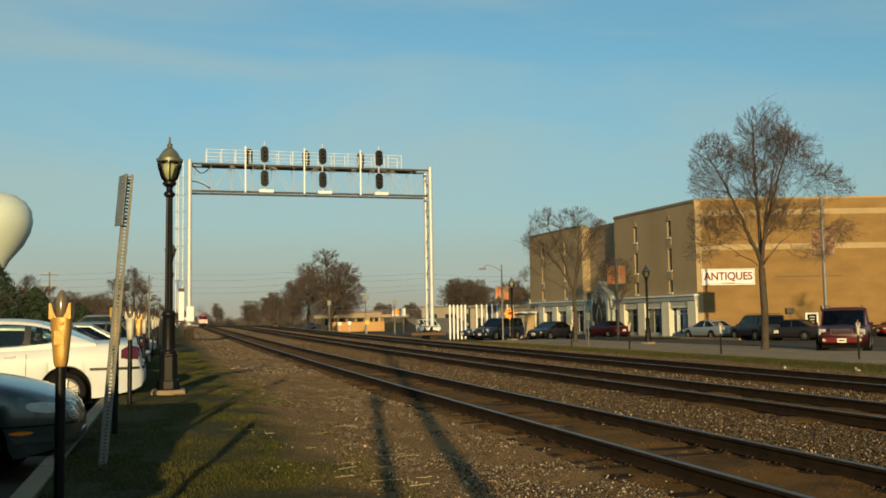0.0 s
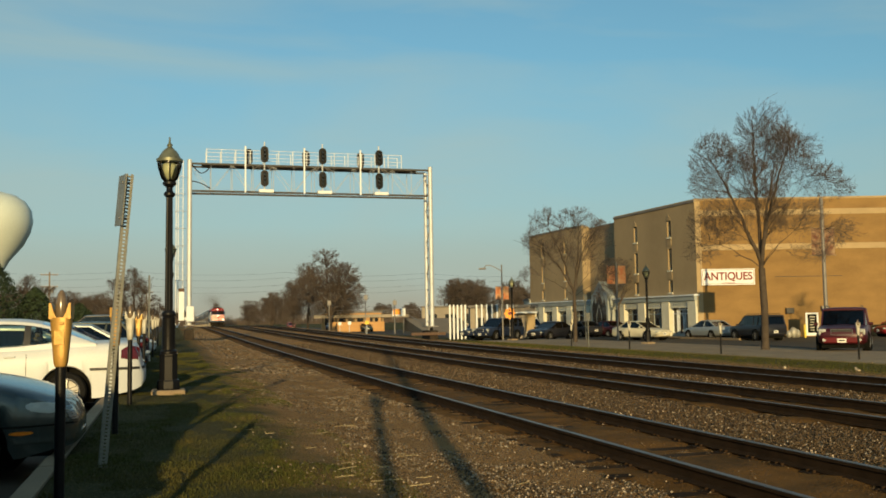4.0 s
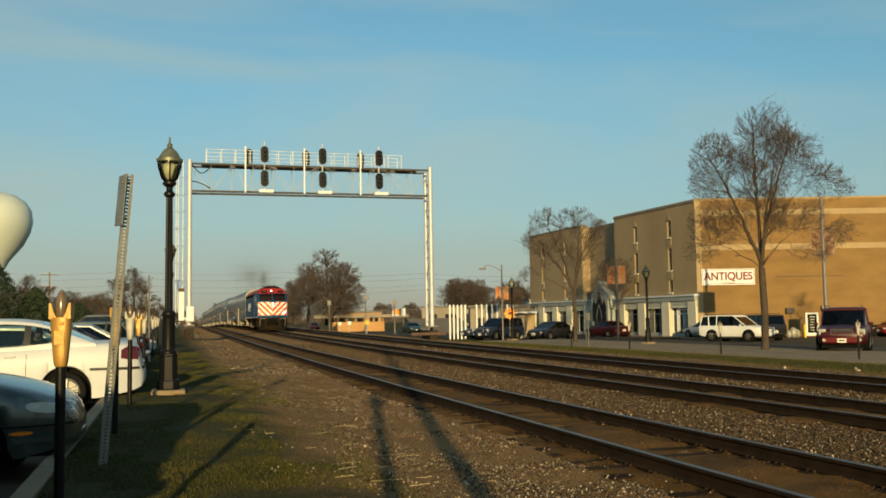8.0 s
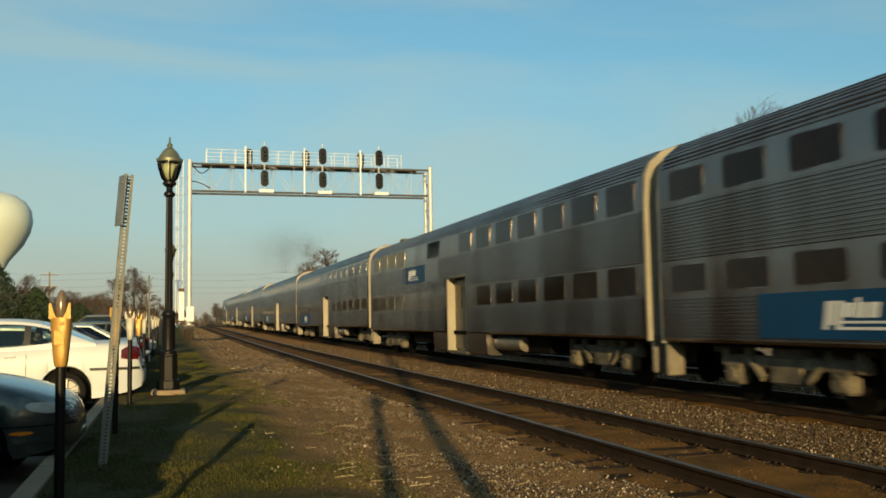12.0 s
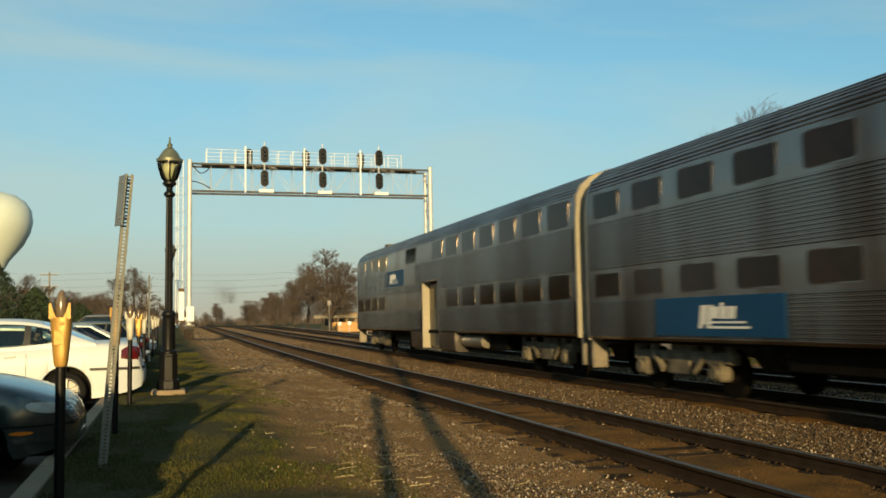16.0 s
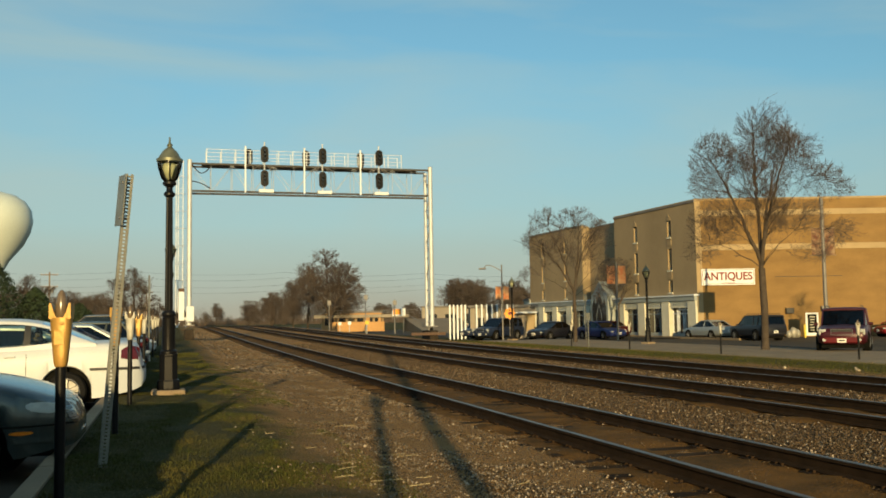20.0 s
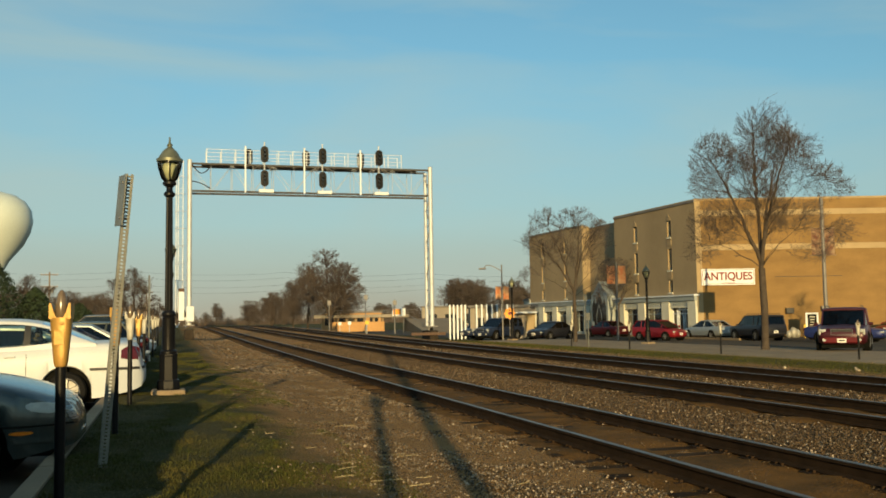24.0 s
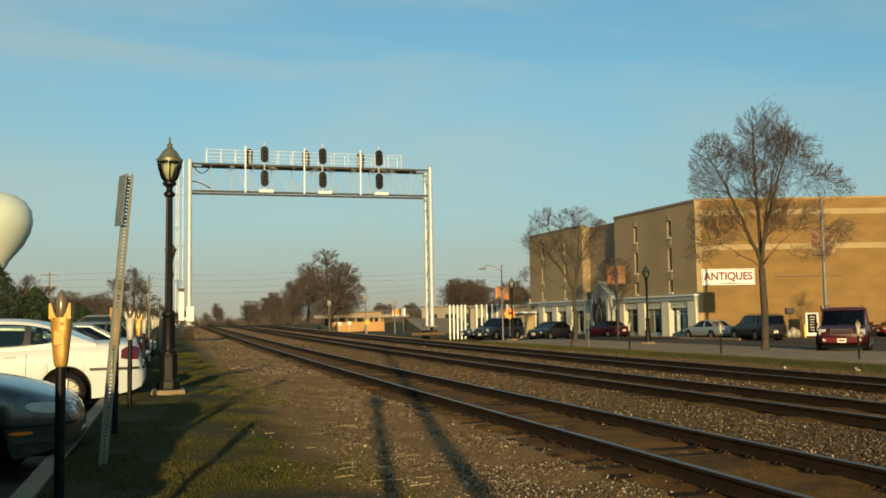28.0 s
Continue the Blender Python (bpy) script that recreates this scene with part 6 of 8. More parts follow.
def wheel_set(parent, y, r, xs=0.75):
    for s in (-1, 1):
        bm = bm_new()
        tube(bm, (s * (xs - 0.06), y, r), (s * (xs + 0.07), y, r), r, seg=20)
        tube(bm, (s * (xs + 0.07), y, r), (s * (xs + 0.12), y, r), r * 0.4, seg=12)
        part("wheel", bm, M["grime"], parent)


def truck(car_ob, y, r=0.42, base=2.6, xs=0.75):
    bm = bm_new()
    for s in (-1, 1):
        box(bm, (s * 1.02, y, 0.68), (0.16, base + 0.9, 0.2), 0.03)
        box(bm, (s * 1.02, y, 0.5), (0.2, 0.8, 0.3), 0.03)
        for d in (-1, 1):
            box(bm, (s * 1.06, y + d * base / 2, 0.47), (0.26, 0.38, 0.36), 0.04)
            tube(bm, (s * 1.18, y + d * base / 2, 0.45), (s * 1.24, y + d * base / 2, 0.45), 0.12, seg=10)
            for q in (-0.32, 0.32):
                tube(bm, (s * 1.05, y + d * base / 2 + q, 0.6), (s * 1.05, y + d * base / 2 + q, 0.95), 0.09, seg=8)
            tube(bm, (s * 1.1, y + d * 0.55, 0.42), (s * 1.1, y + d * 0.9, 0.72), 0.07, seg=8)
    box(bm, (0, y, 0.8), (2.0, 1.0, 0.24), 0.02)
    t = part("truck", bm, M["truck"], car_ob, "dusty brown truck frame")
    for d in (-1, 1):
        wheel_set(t, y + d * base / 2, r, xs)
    return t


def gallery_car(kind, label, blue_low=False):
    """Origin on the rail top, below the end that leads; the car reaches back along +y."""
    c = thing("gallery_car", label=label, category="train car", group="double-deck train cars")
    d0, d1 = 11.25, 13.35                       # door opening
    bm = bm_new()
    upper = [(-1.57, 2.72), (-1.57, 3.6), (-1.54, 4.1), (-1.42, 4.36), (-1.15, 4.58), (-0.7, 4.74), (0, 4.8)]
    extrude_y(bm, upper, 0, CARLEN)
    for a, b in ((0, d0), (d1, CARLEN)):
        extrude_y(bm, [(-1.5, 0.98), (-1.55, 1.03), (-1.57, 2.2), (-1.57, 2.72)], a, b)
    for a, b in ((9.4, d0), (d1, 15.0)):
        extrude_y(bm, [(-1.42, 0.36), (-1.53, 0.42), (-1.56, 0.98)], a, b)
    extrude_y(bm, [(-1.2, 0.36), (-1.2, 2.72)], d0, d1)
    part("body", bm, M["stainless"], c, "ribbed stainless steel body")
    for s in (-1, 1):
        # doors
        for k in range(2):
            y = d0 + (d1 - d0) * (k + 0.5) / 2
            bm = bm_new()
            box(bm, (s * 1.26, y, 1.56), (0.06, (d1 - d0) / 2 - 0.03, 2.2), 0.015)
            dr = part("door", bm, M["door_steel"], c, "sliding door leaf")
            bm = bm_new()
            rounded_plate(bm, s, y, 2.1, 0.52, 0.72, 1.29, 0.012)
            part("pane", bm, M["train_glass"], dr)
        bm = bm_new()
        box(bm, (s * 1.4, d1 - 0.05, 1.55), (0.3, 0.09, 2.3))
        part("door_jamb", bm, M["end_steel"], c, "pale door jamb")
        bm = bm_new()
        box(bm, (s * 1.42, (d0 + d1) / 2, 0.38), (0.3, d1 - d0, 0.06))
        part("door_step", bm, M["truck"], c)
        # ribbed panels
        skip = (14.2, 18.3) if kind == "cab" else None
        for y0, y1 in ((0.1, d0 - 0.1), (d1 + 0.1, CARLEN - 0.1)):
            bm = bm_new()
            flutes(bm, s, y0, y1, 1.02, 1.77)
            part("fluting", bm, M["stainless"], c)
        for y0, y1 in (((0.1, 14.2), (18.6, CARLEN - 0.1)) if skip else ((0.1, CARLEN - 0.1),)):
            bm = bm_new()
            flutes(bm, s, y0, y1, 2.74, 3.42)
            part("fluting", bm, M["stainless"], c)
        for y0, y1 in ((0.1, d0 - 0.1), (d1 + 0.1, CARLEN - 0.1)):
            bm = bm_new()
            flutes(bm, s, y0, y1, 2.42, 2.735)
            part("fluting", bm, M["stainless"], c)
        bm = bm_new()
        for z, x in ((4.12, 1.53), (4.2, 1.5), (4.28, 1.465), (4.36, 1.42), (4.44, 1.33), (4.51, 1.24), (4.58, 1.15)):
            tube(bm, (s * x, 0.05, z), (s * x, CARLEN - 0.05, z), 0.016, seg=5)
        part("roof_ribs", bm, M["stainless"], c)
        # windows
        low = [0.95 + 1.72 * i for i in range(6)] + ([CARLEN - 0.95 - 1.72 * i for i in range(6)] if kind == "coach" else [CARLEN - 0.95 - 1.5 * i for i in range(4)])
        up = [0.95 + 1.72 * i for i in range(7)] + ([CARLEN - 0.95 - 1.72 * i for i in range(7)] if kind == "coach" else [CARLEN - 1.2 - 1.5 * i for i in range(4)])
        for ys, z, (fm, pm) in ((low, 2.09, WIN_LOW[kind]), (up, 3.75, WIN_UP[kind])):
            for y in ys:
                mm = Matrix.Translation((s * 1.56, y, z)) @ Matrix.Diagonal((s, 1, 1, 1))
                if s < 0:
                    mm = Matrix.Translation((s * 1.56, y, z)) @ Matrix.Rotation(math.pi, 4, "Z")
                w = part("window_frame", fm, None, c, m=mm)
                part("pane", pm, None, w)
        if kind == "cab":
            bm = bm_new()
            for i in range(9):
                box(bm, (s * 1.575, 14.9, 3.55 + i * 0.06), (0.03, 1.4, 0.03), m=Matrix.Rotation(0.3 * s, 4, "Y"))
            part("louvre", bm, M["grime"], c, "dark louvred vent")
            bm = bm_new()
            box(bm, (s * 1.574, 17.6, 3.05), (0.02, 3.3, 0.62))
            pn = part("logo_panel", bm, M["train_blue"], c, "blue company panel")
            logo(pn, s, 18.3 if s < 0 else 16.9, 2.85, 0.75, 0.42, 1.585, s)
        if blue_low:
            bm = bm_new()
            box(bm, (s * 1.6, 20.4, 1.42), (0.02, 3.8, 0.66))
            pn = part("logo_panel", bm, M["train_blue"], c, "blue company panel")
            logo(pn, s, 20.85 if s < 0 else 19.8, 1.22, 0.75, 0.42, 1.612, s)
    # ends with corner posts, door and diaphragm
    for y, d in ((0, -1), (CARLEN, 1)):
        bm = bm_new()
        half = [(-1.56, 0.95), (-1.57, 3.6), (-1.53, 4.1), (-1.41, 4.36), (-1.14, 4.58), (-0.69, 4.73), (0, 4.79)]
        pts = half + [(-x, z) for x, z in half[::-1] if abs(x) > 1e-6]
        loft(bm, [[Vector((x, y + d * o, z)) for x, z in pts] for o in (-0.002, 0.06)])
        part("end_wall", bm, M["end_steel"], c, "cream painted end wall")
        bm = bm_new()
        box(bm, (0, y + d * 0.13, 2.1), (1.1, 0.2, 2.3), 0.03)
        part("diaphragm", bm, M["grime"], c, "dark gangway diaphragm")
        bm = bm_new()
        box(bm, (0, y + d * 0.16, 0.85), (0.35, 0.3, 0.3), 0.03)
        part("coupler", bm, M["truck"], c)
        for s in (-1, 1):
            bm = bm_new()
            box(bm, (s * 1.3, y + d * 0.05, 0.7), (0.35, 0.1, 0.7), 0.02)
            tube(bm, (s * 1.4, y + d * 0.1, 1.0), (s * 1.4, y + d * 0.1, 2.1), 0.018, seg=5)
            part("end_steps", bm, M["tank_steel"], c, "grimy grey end steps")
    if kind == "cab":
        bm = bm_new()
        for s in (-0.7, 0.7):
            rounded_plate(bm, 1, 0, 0, 0.01, 0.01, 0, 0.001, 0.001)
            box(bm, (s, CARLEN + 0.065, 3.7), (0.75, 0.02, 0.55), 0.005)
        part("cab_window", bm, M["train_glass"], c, "cab windows at the rear end")
        bm = bm_new()
        box(bm, (0.2, CARLEN - 0.5, 4.92), (0.9, 0.6, 0.22), 0.03)
        part("horn_box", bm, M["truck"], c)
    # roof gear, underfloor gear, trucks
    for y in (6, 10.2, 11.2, 16.5):
        bm = bm_new()
        box(bm, (0.25, y, 4.8), (0.5, 0.7, 0.14), 0.02)
        part("roof_vent", bm, M["grime"], c)
    bm = bm_new()
    box(bm, (0, 6.9, 0.75), (2.3, 2.4, 0.5), 0.03)
    part("equipment_box", bm, M["grime"], c)
    bm = bm_new()
    box(bm, (0, 17.4, 0.78), (2.4, 3.2, 0.45), 0.03)
    part("equipment_box", bm, M["grime"], c)
    for s in (-1, 1):
        bm = bm_new()
        tube(bm, (s * 1.2, 7.2, 0.72), (s * 1.2, 9.2, 0.72), 0.2, seg=12)
        part("air_tank", bm, M["tank_steel"], c, "steel air tank", smooth=True)
    bm = bm_new()
    box(bm, (0, CARLEN / 2, 0.98), (2.7, CARLEN - 0.4, 0.12))
    part("underframe", bm, M["grime"], c)
    truck(c, 2.9)
    truck(c, CARLEN - 2.9)
    return c


def clip(poly, nx, ny, d):
    """Keep the part of a polygon where nx*x + ny*y <= d."""
    out = []
    for i, p in enumerate(poly):
        q = poly[(i + 1) % len(poly)]
        a, b = nx * p[0] + ny * p[1] - d, nx * q[0] + ny * q[1] - d
        if a <= 0:
            out.append(p)
        if a * b < 0:
            t = a / (a - b)
            out.append((p[0] + (q[0] - p[0]) * t, p[1] + (q[1] - p[1]) * t))
    return out


def locomotive():
    c = thing("locomotive", label="blue and red diesel locomotive with a red-striped white nose", category="locomotive")
    L, vee = 16.6, 0.38

    def plan(z, hw, front, v, rear=L):
        return [Vector((-hw, rear, z)), Vector((-hw, front + v, z)), Vector((-hw * 0.92, front + v * 0.72, z)), Vector((0, front, z)), Vector((hw * 0.92, front + v * 0.72, z)), Vector((hw, front + v, z)), Vector((hw, rear, z))]

    bm = bm_new()
    loft(bm, [plan(1.33, 1.5, 0.05, vee), plan(1.43, 1.54, 0.0, vee), plan(3.0, 1.54, 0.0, vee), plan(3.08, 1.54, 0.06, vee), plan(3.86, 1.5, 0.5, vee)])
    body = part("body", bm, M["train_blue"], c, "dark blue hood")
    bm = bm_new()
    loft(bm, [plan(3.86, 1.52, 0.48, vee), plan(4.15, 1.42, 0.58, vee), plan(4.42, 1.12, 0.8, 0.3), plan(4.54, 0.7, 1.1, 0.2), plan(4.57, 0.2, 1.3, 0.1)])
    part("roof", bm, M["train_red"], c, "red roof")
    # bright blue nose edges
    for s in (-1, 1):
        bm = bm_new()
        box(bm, (s * 1.5, 0.54, 2.22), (0.1, 0.4, 1.6), 0.02)
        part("nose_edge", bm, M["bright_blue"], c, "lighter blue nose corner")
    # striped nose, two leaves of the vee
    for s in (-1, 1):
        ang = math.atan2(vee * 0.72, 1.54 * 0.92)

        def on(u, z, o, s=s):
            return Vector((s * (0.01 + u * math.cos(ang)) - 0 * o, u * math.sin(ang) - o, z))
        w = 1.5
        rect = [(0.0, 1.59), (w, 1.59), (w, 2.97), (0.0, 2.97)]
        bm = bm_new()
        loft(bm, [[on(u, z, o) for u, z in rect] for o in (0.0, 0.02)])
        pn = part("nose_panel", bm, M["stripe_white"], c, "white nose panel")
        k = 1.0 / math.sqrt(2)
        for i in range(-3, 5):
            d0 = i * 0.42 + 0.96
            poly = clip(rect, -k, k, -(-d0) if False else d0 + 0.21)
            poly = clip(poly, k, -k, -d0)
            if len(poly) > 2:
                bm = bm_new()
                loft(bm, [[on(u, z, o) for u, z in poly] for o in (0.02, 0.028)])
                part("stripe", bm, M["stripe_red"], pn, "red chevron stripe")
        # lower blue edge, windscreens, side lights
        bm = bm_new()
        quad = [(0.06, 3.12), (1.36, 3.12), (1.28, 3.84), (0.06, 3.84)]
        loft(bm, [[on(u, z, 0) + Vector((0, 0.07 + (z - 3.08) / 0.78 * 0.44 - o, 0)) for u, z in quad] for o in (0.0, 0.03)])
        ws = part("windscreen", bm, M["train_glass"], c, "dark windscreen")
        bm = bm_new()
        tube(bm, on(1.18, 1.85, 0.0), on(1.18, 1.85, 0.1), 0.11, seg=14)
        part("ditch_light", bm, M["headlamp"] if s > 0 else M["clear_lamp"], c, "low headlight")
        bm = bm_new()
        tube(bm, on(1.2, 2.72, 0.0), on(1.2, 2.72, 0.08), 0.09, seg=14)
        part("marker_light", bm, M["grime"], c)
        bm = bm_new()
        for z in (2.27,):
            tube(bm, on(0.1, z, 0.07), on(1.4, z, 0.07), 0.016, seg=5)
        tube(bm, on(0.25, 2.55, 0.06), on(0.8, 2.53, 0.06), 0.016, seg=5)
        part("grab_rail", bm, M["black"], c)
        # flat black plates for the shade in the pilot's hollows; air hoses and grab bars
        for u0, u1, z0, z1 in ((0.32, 0.62, 0.5, 0.95), (0.86, 1.22, 0.32, 0.62), (0.86, 1.22, 0.7, 1.12)):
            bm = bm_new()
            loft(bm, [[on(u, z, o) for u, z in ((u0, z0), (u1, z0), (u1, z1), (u0, z1))] for o in (0.0, 0.03)])
            part("pilot_hollow", bm, M["dull_black"], c, "flat black plate standing for a shaded hollow in the pilot")
        bm = bm_new()
        tube(bm, on(1.32, 0.45, 0.06), on(1.32, 1.2, 0.06), 0.018, seg=5)
        tube(bm, on(0.7, 1.24, 0.07), on(1.4, 1.24, 0.07), 0.018, seg=5)
        part("grab_rail", bm, M["end_steel"], c, "pale grab bars")
        for u in (0.42, 0.55):
            bm = bm_new()
            hose = [on(u, 0.98 - 0.12 * i, 0.08 + 0.12 * math.sin(i * 0.6)) for i in range(6)]
            for p, q in zip(hose, hose[1:]):
                tube(bm, p, q, 0.028, seg=6)
            part("air_hose", bm, M["black"], c, "black air hose")
        # number board
        bm = bm_new()
        box(bm, (s * 0.85, 0.68, 4.08), (0.62, 0.06, 0.2), 0.01, Matrix.Rotation(s * 0.28, 4, "Z") @ Matrix.Rotation(0.25, 4, "X"))
        nb = part("number_board", bm, M["black"], c, "black number board")
        cu = bpy.data.curves.new("number", "FONT")
        cu.body, cu.size, cu.extrude, cu.align_x, cu.align_y = "191", 0.19, 0.004, "CENTER", "CENTER"
        cu.materials.append(M["logo_white"])
        ob = new("number", cu)
        ob.parent = nb
        ob.matrix_basis = Matrix.Translation((s * 0.85 - s * 0.012, 0.635, 4.09)) @ Matrix.Rotation(s * 0.28, 4, "Z") @ Matrix.Rotation(radians(76), 4, "X")
    # lights in the middle
    for z, mt in ((2.59, M["headlamp"]), (2.82, M["headlamp"])):
        bm = bm_new()
        tube(bm, (0, -0.09, z), (0, 0.05, z), 0.085, seg=14)
        part("headlight", bm, mt, c, "lit headlight")
    bm = bm_new()
    box(bm, (0, -0.02, 2.7), (0.3, 0.08, 0.56), 0.02)
    part("headlight_case", bm, M["black"], c)
    bm = bm_new()
    tube(bm, (-0.12, 0.5, 4.16), (-0.12, 0.75, 4.16), 0.09, seg=14)
    part("headlight", bm, M["headlamp"], c, "lit roof headlight")
    bm = bm_new()
    box(bm, (0, 0.85, 4.12), (0.7, 0.4, 0.34), 0.06)
    part("headlight_case", bm, M["train_red"], c)
    # cab side: window, door, rails, mirror
    for s in (-1, 1):
        bm = bm_new()
        box(bm, (s * 1.535, 2.0, 3.35), (0.03, 1.3, 0.72), 0.01)
        part("cab_window", bm, M["train_glass"], c, "dark cab side window")
        bm = bm_new()
        box(bm, (s * 1.56, 2.45, 3.4), (0.03, 0.3, 0.55), 0.01)
        part("wind_deflector", bm, M["stripe_white"], c, "pale wind deflector")
        for y in (2.95, 3.55):
            bm = bm_new()
            tube(bm, (s * 1.6, y, 1.6), (s * 1.6, y, 3.75), 0.03, seg=6)
            part("handrail", bm, M["white"], c, "white handrail")
        bm = bm_new()
        box(bm, (s * 1.545, 3.25, 2.6), (0.02, 0.55, 2.1), 0.01)
        part("cab_door", bm, M["train_blue"], c)
        bm = bm_new()
        box(bm, (s * 1.62, 1.0, 2.75), (0.06, 0.16, 0.5), 0.02)
        box(bm, (s * 1.57, 1.7, 2.75), (0.04, 0.7, 0.24), 0.02)
        part("mirror", bm, M["end_steel"], c, "pale mirror and plate")
        bm = bm_new()
        for z in range(4):
            box(bm, (s * 1.55, 1.5, 1.9 + z * 0.09), (0.012, 0.42, 0.045))
        part("flag_decal", bm, M["stripe_red"], c)
        bm = bm_new()
        box(bm, (s * 1.55, L / 2 + 0.4, 1.4), (0.05, L - 0.9, 0.07))
        part("sill_stripe", bm, M["stripe_white"], c, "white sill stripe")
        logo(body, s, 12.6 if s < 0 else 8.0, 2.12, 2.35, 1.0, 1.545, s)
        bm = bm_new()
        rounded_plate(bm, s, L - 0.55, 2.55, 0.3, 0.5, 1.545, 0.01, 0.1)
        part("emblem", bm, M["logo_white"], body)
        # dark grilles along the roof slope
        for y, ln in ((4.7, 1.6), (7.6, 2.2), (10.4, 2.4), (14.0, 4.2)):
            bm = bm_new()
            box(bm, (s * 1.46, y, 3.82), (0.16, ln, 0.34), 0.02, Matrix.Rotation(s * -0.35, 4, "Y"))
            gr = part("roof_grille", bm, M["grime"], c, "sooty roof grille")
            for q in range(4):
                bm = bm_new()
                box(bm, (s * 1.54, y, 3.7 + q * 0.07), (0.02, ln - 0.1, 0.03), 0, Matrix.Rotation(s * -0.35, 4, "Y"))
                part("slat", bm, M["dull_black"], gr)
        bm = bm_new()
        box(bm, (s * 0.98, 6.2, 4.27), (0.5, 0.9, 0.1), 0.01, Matrix.Rotation(s * 0.35, 4, "Y"))
        part("roof_hatch", bm, M["grime"], c)
        for y in (3.3, 5.2, 9.0, 12.0):
            bm = bm_new()
            box(bm, (s * 1.543, y, 2.7), (0.008, 0.015, 2.2))
            part("panel_seam", bm, M["dull_black"], body)
    for y, z, sx, sy, sz in ((2.1, 4.5, 1.6, 2.2, 0.22), (1.8, 4.62, 1.1, 1.1, 0.12)):
        bm = bm_new()
        box(bm, (0, y, z), (sx, sy, sz), 0.05)
        part("cooling_unit", bm, M["grime"], c, "black roof unit")
    bm = bm_new()
    for i in range(7):
        tube(bm, (-0.45 + 0.15 * i, 1.3, 4.66), (-0.45 + 0.15 * i, 1.7, 4.7), 0.05, 0.07, seg=8)
    part("horn", bm, M["black"], c, "row of black horns")
    for y in (7.5, 9.0, 11.5, 13.0, 14.5):
        bm = bm_new()
        lathe(bm, [(0.55, 4.5), (0.55, 4.66), (0.45, 4.7), (0.0, 4.7)], 18, Matrix.Translation((0, y, 0)))
        part("roof_fan", bm, M["grime"], c, "round roof fan")
    # underframe, tank, pilot, trucks
    bm = bm_new()
    box(bm, (0, L / 2 + 0.4, 1.26), (2.9, L - 0.8, 0.22))
    part("underframe", bm, M["grime"], c)
    bm = bm_new()
    loft(bm, [[Vector((x, y, z)) for x, z in ((-1.3, 1.2), (-1.4, 0.9), (-1.2, 0.4), (1.2, 0.4), (1.4, 0.9), (1.3, 1.2))] for y in (6.4, 10.2)])
    part("fuel_tank", bm, M["grime"], c, "grimy fuel tank")
    bm = bm_new()
    loft(bm, [plan(0.02, 1.3, 0.12, 0.5, 1.0), plan(0.3, 1.47, -0.02, 0.45, 1.0), plan(0.95, 1.5, 0.0, 0.4, 1.0), plan(1.33, 1.5, 0.06, 0.38, 1.0)])
    part("pilot", bm, M["pilot"], c, "dusty brown pilot")
    bm = bm_new()
    box(bm, (0, -0.15, 0.8), (0.3, 0.55, 0.32), 0.05)
    box(bm, (0, 0.0, 0.95), (0.8, 0.15, 0.5), 0.04)
    part("coupler", bm, M["grime"], c, "coupler and air hoses")
    for s in (-1, 1):
        bm = bm_new()
        for z in (0.45, 0.8, 1.15):
            box(bm, (s * 1.45, 1.3, z), (0.3, 0.7, 0.05))
        box(bm, (s * 1.55, 1.3, 0.85), (0.05, 0.8, 0.9))
        part("steps", bm, M["pilot"], c)
    truck(c, 3.9, 0.5, 2.75)
    truck(c, 12.9, 0.5, 2.75)
    return c


LOCO = locomotive()
COACH = gallery_car("coach", "ribbed stainless steel double-deck train car", True)
CAB = gallery_car("cab", "stainless steel double-deck car with a blue company panel", False)
CAR_KINDS = (COACH, CAB, 0, 0, 0, 0, 1)
TRAIN = [LOCO, COACH, CAB]
for k in (0, 0, 0, 0, 1):
    TRAIN.append(copy_thing((COACH, CAB)[k], Matrix()))
bm = bm_new()
box(bm, (-1.59, 14.2, 2.17), (0.03, 1.4, 0.15))
part("red_stripe", bm, M["train_red"], TRAIN[5], "short red stripe beside the door")


